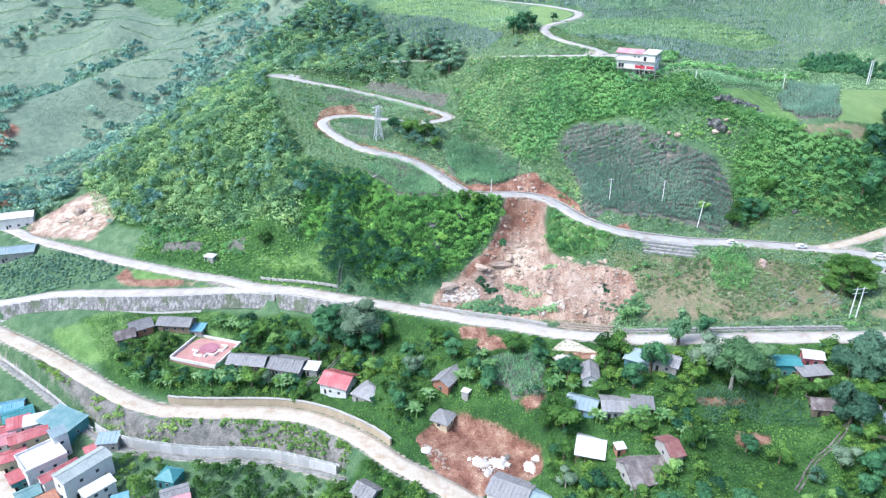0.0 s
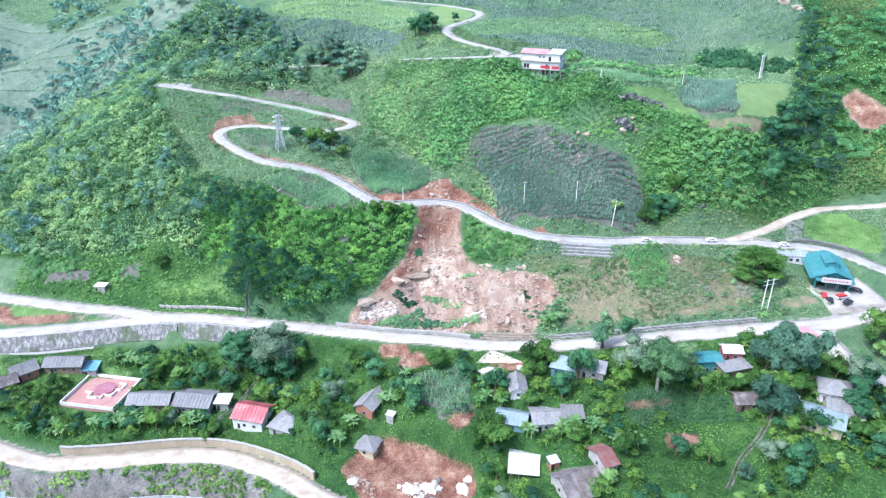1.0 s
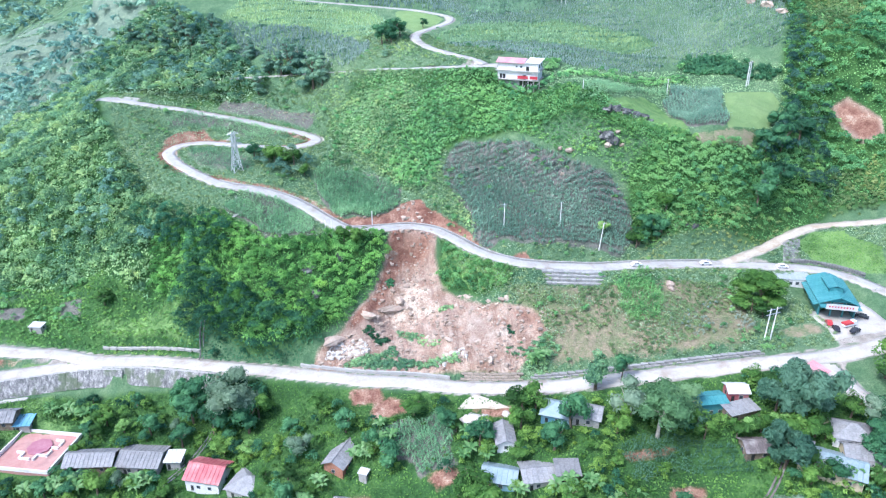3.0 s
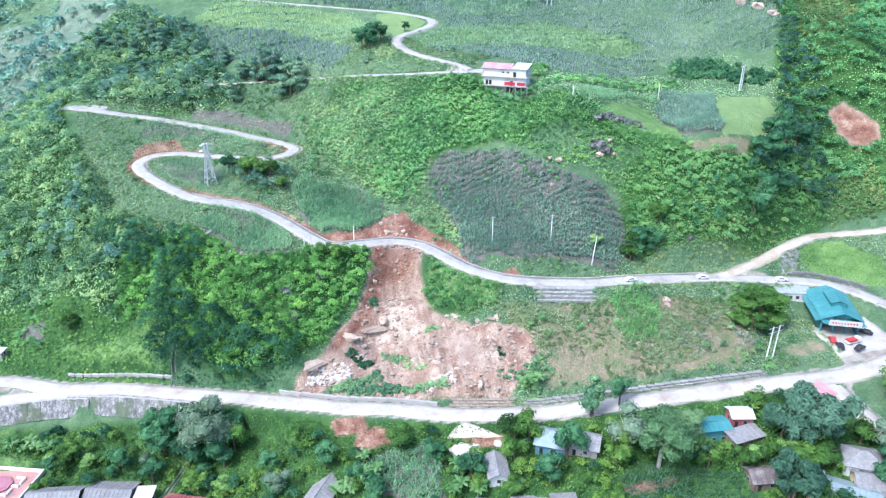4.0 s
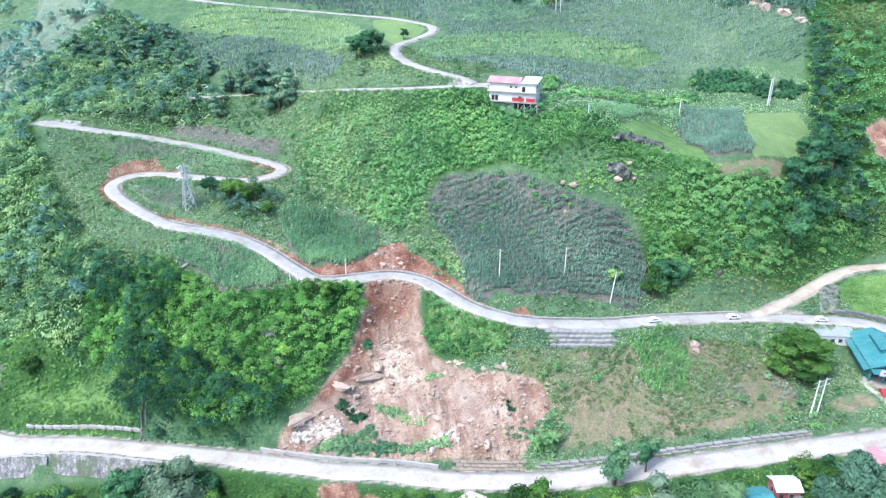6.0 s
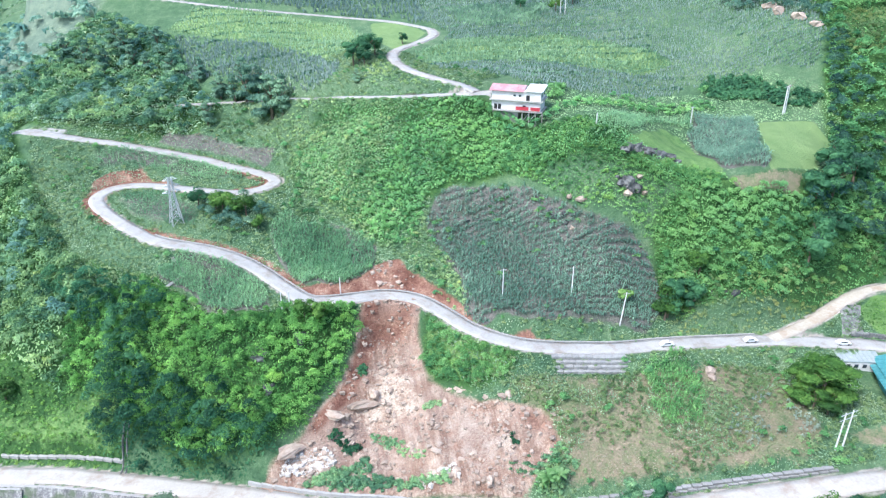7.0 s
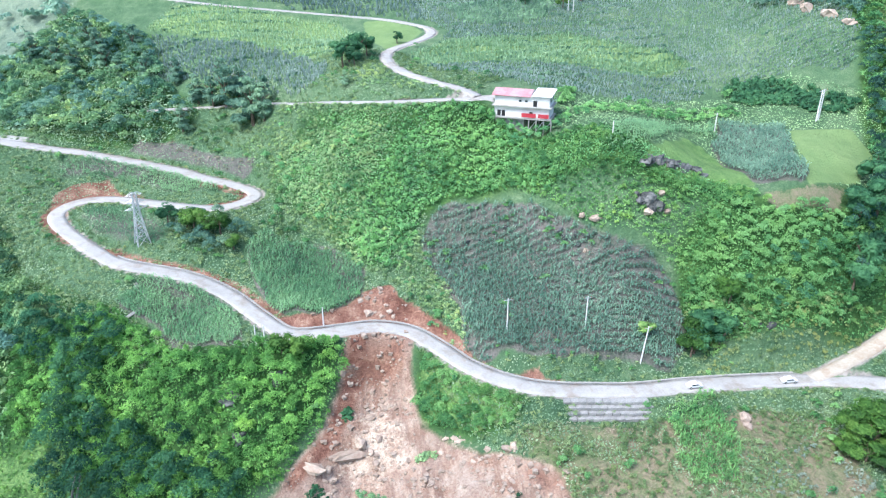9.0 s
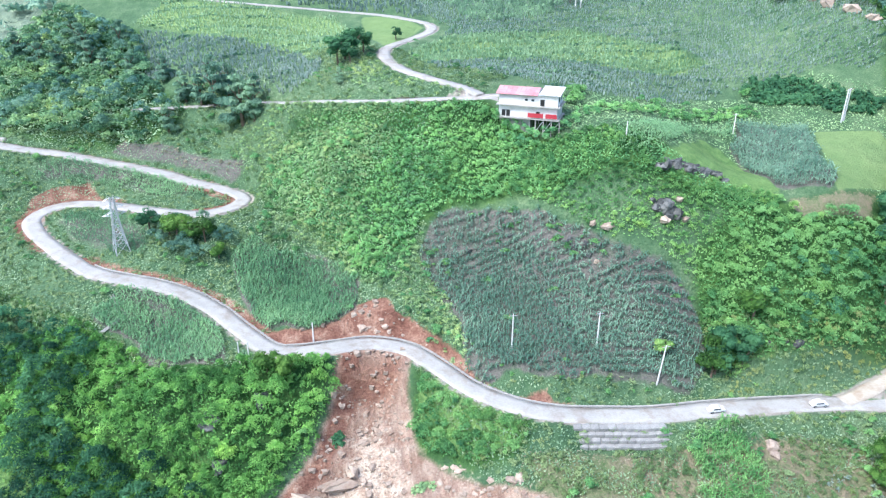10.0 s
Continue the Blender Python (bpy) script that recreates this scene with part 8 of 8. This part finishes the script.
for hx, hy, hr, hh in ((9.0, 129.5, 2.6, 1.1), (13.0, 129.8, 2.8, 1.2), (10.5, 126.6, 1.8, 0.7), (6.3, 131.2, 1.0, 0.6), (20.5, 128.2, 2.6, 1.0), (22.4, 129.8, 1.8, 0.9), (-4.0, 134.4, 1.9, 0.6), (31.4, 152.6, 3.6, 1.2), (33.6, 151.4, 2.4, 0.9), (38.6, 151.4, 1.6, 0.5), (15.2, 131.6, 1.3, 0.7)):
    heap("stone_mound", hx, hy, hr * 0.8, hh * 0.7, M_LIMESTONE if hx < 15 or hx > 19 else M_STONE, "pale heap of broken stone and lime")

# ---- single trees ----
def tree_kind(seed, high, wide, count, leaf, form, leaf_mat, bark, label, name="tree", bare=0.45):
    v, f = tree_shape(seed, high, wide, count, leaf, form)
    crown = quads_mesh("crown", v, f, [leaf_mat], flat=True)
    bm = bmesh.new()
    rng = random.Random(seed)
    top = Vector((rng.uniform(-0.3, 0.3), rng.uniform(-0.3, 0.3), high * bare))
    r = 0.045 * high ** 0.8
    beam(bm, (0, 0, -0.7), top, (r * 1.4, r * 0.85), 7)
    for k in range(5):
        a = k * 1.257 + rng.uniform(-0.3, 0.3)
        end = top + Vector((math.cos(a) * wide * 0.55, math.sin(a) * wide * 0.55, high * rng.uniform(0.18, 0.34)))
        mid = top.lerp(end, 0.5) + Vector((0, 0, 0.1 * high * 0.3))
        beam(bm, top - Vector((0, 0, 0.1 * k)), mid, (r * 0.6, r * 0.42), 5)
        beam(bm, mid, end, (r * 0.42, r * 0.12), 5)
    trunk = bpy.data.meshes.new("trunk")
    bm.to_mesh(trunk)
    bm.free()
    trunk.materials.append(bark)

    def grow(x, y, scale=1.0, turn=0.0, tall=1.0):
        ob = new(name)
        ob.empty_display_size = 0.5
        ob.matrix_basis = pose(x, y, foot(x, y), 0, 0, turn) @ Matrix.Diagonal((scale, scale, scale * tall, 1))
        for part_name, me in (("trunk", trunk), ("crown", crown)):
            o = new(part_name, me)
            o.parent = ob
        return tagged(ob, label, "tree", "village trees")
    return grow


T_BROAD = [tree_kind(101 + i, 6.0, 2.9, 760, 0.19, "broad", M_GARDEN, M_BARK, "round-crowned bright green broadleaf tree") for i in range(3)]
T_DARK = [tree_kind(111 + i, 6.5, 2.7, 760, 0.19, "broad", M_LEAF[1], M_BARK, "dense dark green tree beside houses") for i in range(3)]
T_LIME = [tree_kind(121 + i, 4.6, 2.0, 460, 0.18, "broad", M_LEAF[3], M_BARK, "small yellow-green garden tree") for i in range(2)]
T_GREY = [tree_kind(131, 6.5, 3.0, 700, 0.19, "broad", M_LEAF[4], M_PALEBARK, "grey-green tree with an airy crown")]
T_BLUE = [tree_kind(141 + i, 6.5, 3.0, 760, 0.19, "plume", M_LEAF[2], M_BARK, "bluish green feathery tree clump") for i in range(2)]
T_COLUMN = [tree_kind(151, 8.5, 2.6, 1150, 0.17, "tall", M_LEAF[0], M_BARK, "tall column-shaped bright green tree")]
T_LAYER = [tree_kind(161 + i, 9.0, 3.6, 1150, 0.24, "layer", M_LEAF[6], M_BARK, "dark tiered tree standing on the ridge") for i in range(2)]
G_GREY = tree_kind(171, 12.0, 6.5, 3600, 0.22, "broad", M_LEAF[4], M_PALEBARK, "very tall grey-green tree beside the road")
G_PALE = tree_kind(172, 13.0, 7.4, 4600, 0.21, "broad", M_PALELEAF, M_PALEBARK, "huge airy pale green tree with bare stems")
G_BAMBOO = tree_kind(173, 12.0, 7.5, 4200, 0.26, "plume", M_LEAF[2], M_BARK, "huge blue-green bamboo clump with drooping plumes")
G_ROUND = tree_kind(174, 11.0, 5.6, 3900, 0.21, "broad", M_GARDEN, M_BARK, "large round green tree on the bank")

G_GREY(-23.0, 174.0, 1.1, 20)
T_DARK[1](-24.5, 177.5, 1.5, 10)
T_DARK[2](-31.0, 179.5, 1.4, 210)
T_DARK[0](-18.6, 176.0, 1.3, 300)
T_DARK[1](-36.0, 181.0, 1.1, 30)
T_DARK[0](-28.5, 173.0, 1.5, 50)
T_DARK[1](-33.5, 176.5, 1.4, 120)
T_DARK[2](-20.0, 170.0, 1.3, 220)
T_BROAD[0](-17.5, 172.5, 1.2, 10)
T_DARK[0](-27.0, 179.0, 1.2, 80)
G_PALE(67.5, 136.5, 1.0, 0)
G_PALE(73.0, 139.0, 0.75, 90)
T_GREY[0](62.5, 141.0, 1.5, 40)
G_BAMBOO(98.0, 132.5, 1.0, 0)
G_BAMBOO(100.6, 134.8, 0.6, 130)
G_BAMBOO(93.0, 134.5, 0.7, 60)
G_BAMBOO(88.3, 123.2, 0.72, 200)
G_ROUND(110.0, 168.6, 1.15, 0, 0.72)
G_ROUND(113.2, 170.4, 0.8, 100, 0.8)
G_ROUND(106.5, 171.5, 0.65, 220)
for i, (tx, ty, ts) in enumerate([(106.6, 166.4, 1.0), (111.6, 165.8, 1.05), (104.8, 169.2, 0.9), (113.6, 168.4, 1.0), (109.0, 164.8, 0.95)]):
    T_BROAD[i % 3](tx, ty, ts, i * 75, 0.8)
T_COLUMN[0](59.2, 151.2, 1.25, 0)
T_DARK[1](66.0, 152.2, 0.85, 30, 1.2)
T_LIME[0](77.9, 196.0, 0.9, 0)
T_BROAD[1](18.5, 157.6, 1.1, 0, 0.8)
T_BROAD[2](41.8, 150.8, 1.25, 40)
T_BROAD[0](44.6, 149.4, 1.2, 140)
T_DARK[2](50.0, 141.6, 1.35, 40)
T_DARK[0](30.5, 143.8, 1.1, 70)
T_BROAD[1](28.2, 131.6, 1.4, 10)
T_BROAD[2](26.4, 134.6, 1.2, 100)
for i, (tx, ty, ts) in enumerate([(104, 119, 1.2), (108, 121.5, 1.1), (112, 116, 1.3), (92, 119.5, 1.1), (96, 118, 0.9), (117, 121, 1.2), (112, 126, 1.1), (72, 118, 0.9), (66, 121, 0.8), (116, 110, 1.2), (104, 109, 1.0)]):
    (T_DARK + T_BROAD[:1])[i % 4](tx, ty, ts, i * 47)
for i, (tx, ty, ts) in enumerate([(77, 134.2, 0.8), (83, 132.0, 0.8), (88, 131.4, 0.9), (91.5, 130.5, 1.1), (76.5, 137, 0.9), (93.5, 127, 1.2), (97.5, 127.5, 1.1), (86, 132, 1.0), (122, 138, 1.3), (126, 140, 1.5), (130, 136, 1.4), (121, 134, 1.0)]):
    (T_BROAD + T_LIME[:1])[i % 4](tx, ty, ts, i * 50)
for i, (tx, ty, ts) in enumerate([(2.4, 279, 1.55), (5.6, 276.5, 1.2), (-4.8, 289, 1.3), (-1.5, 293, 1.05), (-8.5, 291.5, 1.0), (-16.8, 286.5, 0.9), (5.5, 286, 0.9), (-13, 297, 1.0), (-6, 298, 0.95), (26.2, 265.2, 0.45), (-48, 344, 1.2), (-38, 324, 1.0), (-62, 345, 1.2), (-55, 338, 1.2),
                                  (-44, 333, 1.1), (-30, 318, 1.0), (-52, 350, 1.2), (-70, 352, 1.3), (-36, 338, 1.1), (-20, 309, 0.9)]):
    T_LAYER[i % 2](tx, ty, ts, i * 70)
for i, (tx, ty, ts) in enumerate([(29.4, 286.0, 1.25), (27.4, 282.5, 1.15), (32.5, 289.0, 1.15), (30.5, 280.5, 0.85), (35, 292, 0.9), (46, 306, 0.6), (-17.8, 249.4, 0.95), (-11.5, 244.4, 1.1), (-8.6, 243.4, 0.9), (-5.6, 243, 0.9), (-13.2, 246.6, 0.8), (-2.6, 238.4, 0.7), (11, 205.4, 0.9), (7, 206.8, 0.8),
                                  (86.5, 192.6, 1.0), (88.5, 194.5, 1.1), (97, 198, 1.0), (-60, 215, 0.9), (108, 330, 0.9), (118, 338, 1.0), (150, 344, 1.0), (96, 335, 0.8)]):
    (T_DARK if i < 7 or i > 18 else T_BROAD)[i % 3](tx, ty, ts, i * 80)


for i, (tx, ty, ts) in enumerate([(87.5, 193.2, 1.0), (90.4, 194.4, 1.1), (92.4, 192.6, 0.8), (94.6, 194.0, 0.9), (124, 196, 1.3), (128, 199, 1.4), (133, 201, 1.4), (131, 206, 1.3), (137, 208, 1.4), (139, 213, 1.3), (145, 211, 1.4), (144, 217, 1.2)]):
    T_DARK[i % 3](tx, ty, ts, i * 65)


# ---- bananas ----
def banana_kind(seed):
    rng = random.Random(seed)
    leaf_meshes = []
    stem = bmesh.new()
    beam(stem, (0, 0, -0.4), (0, 0, 2.2), (0.17, 0.11), 8)
    stem_me = bpy.data.meshes.new("stem")
    stem.to_mesh(stem_me)
    stem.free()
    stem_me.materials.append(M_LEAF[3])
    for k in range(9):
        a, up, long = k * 0.698 + rng.uniform(-0.2, 0.2), rng.uniform(0.5, 1.2), rng.uniform(1.7, 2.4)
        d, s = np.array((math.cos(a), math.sin(a), 0)), np.array((-math.sin(a), math.cos(a), 0))
        v, f = [], []
        for i, (u, w) in enumerate(((0.0, 0.06), (0.25, 0.3), (0.55, 0.36), (0.8, 0.28), (1.0, 0.05))):
            c = d * long * u * 0.9 + np.array((0, 0, 2.1 + up * math.sin(u * 2.3)))
            v += [c - s * w - (0, 0, 0.08), c, c + s * w - (0, 0, 0.08)]
            if i:
                f += [[i * 3 - 3, i * 3 - 2, i * 3 + 1, i * 3], [i * 3 - 2, i * 3 - 1, i * 3 + 2, i * 3 + 1]]
        leaf_meshes.append(quads_mesh("leaf", np.array(v), np.array(f), [M_BANANA]))

    def grow(x, y, scale, turn):
        ob = thing("banana_plant", x, y, foot(x, y), turn, "banana plant with broad arching green leaves", "banana plant", "banana plants")
        ob.scale = (scale,) * 3
        for nm, me in [("stem", stem_me)] + [("leaf", m) for m in leaf_meshes]:
            o = new(nm, me)
            o.parent = ob
    return grow


BANANAS = [banana_kind(s) for s in (1, 2)]
_r = random.Random(8)
for bx, by, n in ((-68.7, 187.6, 3), (-65, 187.0, 3), (-61, 185.8, 3), (-85.5, 166, 2), (-79.9, 165, 2), (-76, 164.6, 2), (-56.2, 162.6, 3), (-50.8, 162, 3), (-46, 161.2, 3), (-42, 161.4, 2), (44.9, 128.0, 3), (42, 128.0, 2), (36.9, 130.4, 2),
                  (-7.6, 143.4, 3), (-4.4, 146, 2), (9.5, 156, 2), (8, 151.9, 2), (98.3, 116.4, 3), (101.4, 114.7, 3), (106, 117, 2), (49.1, 163.3, 3), (27.8, 142, 2), (29.4, 146.5, 2), (5.5, 149.5, 3), (49, 126, 3), (52, 123.5, 2), (-63, 163.2, 3), (-70, 163.8, 2), (30, 139.5, 2), (12, 151, 2), (108, 113, 3), (58, 121, 2)):
    for k in range(n):
        BANANAS[_r.randrange(2)](bx + _r.uniform(-1.7, 1.7), by + _r.uniform(-1.3, 1.3), _r.uniform(0.8, 1.15), _r.uniform(0, 360))


# ---- the trees between the houses ----
HOUSES = [(o.matrix_basis.translation.x, o.matrix_basis.translation.y) for o in scene.objects if o.parent is None and o.get("category") in ("house", "hall", "court")]


OPEN_SPOTS = [[(26, 161), (43, 157), (43, 147.6), (27, 148)], [(2, 170), (14, 168), (21, 158), (7, 156.5)], FIELD_V, FIELD_D, PIT, [(58, 126), (80, 132), (86, 118), (74, 106), (56, 110)], [(-24, 176), (-6, 176), (-4, 162), (-22, 164)], [(14, 150), (26, 142), (24, 134), (15, 138)], [(-124, 188), (-106, 189.5), (-100.5, 185), (-99, 173), (-108, 176)]]


def village_trees():
    rng = np.random.default_rng(123)
    hx = np.array(HOUSES)

    def spots(poly, gap, keep):
        x, y = fill(rng, poly, gap, 0.5)
        off, _ = near_road(x, y)
        clear = np.hypot(x[:, None] - hx[:, 0], y[:, None] - hx[:, 1]).min(1)
        court_off = np.hypot((x + 70.2) / 10.5, (y - 176.7) / 10)
        ok = (off > 2.6) & (clear > 4.7) & (court_off > 1)
        open_spot = np.maximum.reduce([depth_in(x, y, p, 2) for p in OPEN_SPOTS])
        soil = np.maximum.reduce([depth_in(x, y, p, 2) for p in SOILS])
        ok &= (rng.random(len(x)) < np.where(open_spot > 0.4, 0.1, keep)) & (soil < 0.3)
        return x[ok], y[ok]
    village = [(-100, 176), (-60, 190), (-20, 178), (5, 162), (30, 158), (60, 148), (100, 144), (112, 132), (124, 118), (122, 106), (60, 104), (25, 108), (24, 136), (6, 148), (-12, 140), (-24, 156), (-60, 158), (-96, 170)]
    kinds = T_BROAD * 6 + T_DARK * 4 + T_LIME * 3 + T_GREY * 2 + T_BLUE
    for px, py in zip(*spots(village, 5.6, 0.9)):
        kinds[int(rng.integers(len(kinds)))](float(px), float(py), float(0.55 + 0.65 * rng.random() ** 1.5), float(rng.uniform(0, 360)), float(rng.uniform(0.8, 1.1)))

    def roomy(x, y):
        clear = np.hypot(x[:, None] - hx[:, 0], y[:, None] - hx[:, 1]).min(1)
        open_spot = np.maximum.reduce([depth_in(x, y, p, 2) for p in OPEN_SPOTS + SOILS])
        return (clear > 4.4) * (np.hypot((x + 70.2) / 10.5, (y - 176.7) / 10) > 1) * np.where(open_spot > 0.4, 0.06, 1.0)
    canopy("garden_trees", 124, village, 3.6, (0.8, 2.0), (1.2, 4.4), 0.18, M_GARDEN, "bright green trees and tall bushes between the houses", clear=2.2, keep=0.8, tone=0.16, warm=0.2, cool=0.1, thick=roomy)
    canopy("garden_trees_dark", 125, village, 5.0, (0.9, 2.0), (2.0, 5.0), 0.18, M_LEAF[1], "dark green trees between the houses", clear=2.4, keep=0.75, tone=0.14, cool=0.3, thick=roomy)
    canopy("garden_bushes", 126, village, 2.0, (0.4, 1.0), (0.5, 1.5), 0.15, M_GARDEN, "garden bushes and weeds between the houses", clear=1.0, keep=0.7, tone=0.16, warm=0.3, lumps=4, thick=roomy, category="bushes")
    town_woods = [(-92, 134), (-84, 143.5), (-60, 140.5), (-46, 138.8), (-31, 133), (-23, 134.5), (-14, 129), (-5, 122), (8, 112), (-20, 100), (-110, 100)]
    canopy("town_trees", 127, town_woods, 3.2, (1.0, 2.6), (1.8, 5.0), 0.24, M_GARDEN, "green trees below the lane", clear=1.5, tone=0.16, warm=0.2, cool=0.15, thick=roomy)


village_trees()

# ---- from plan units to metres ----
for ob in scene.objects:
    if ob.parent is None and ob.type in ("MESH", "EMPTY"):
        ob.matrix_basis = Matrix.Scale(PLAN, 4) @ ob.matrix_basis
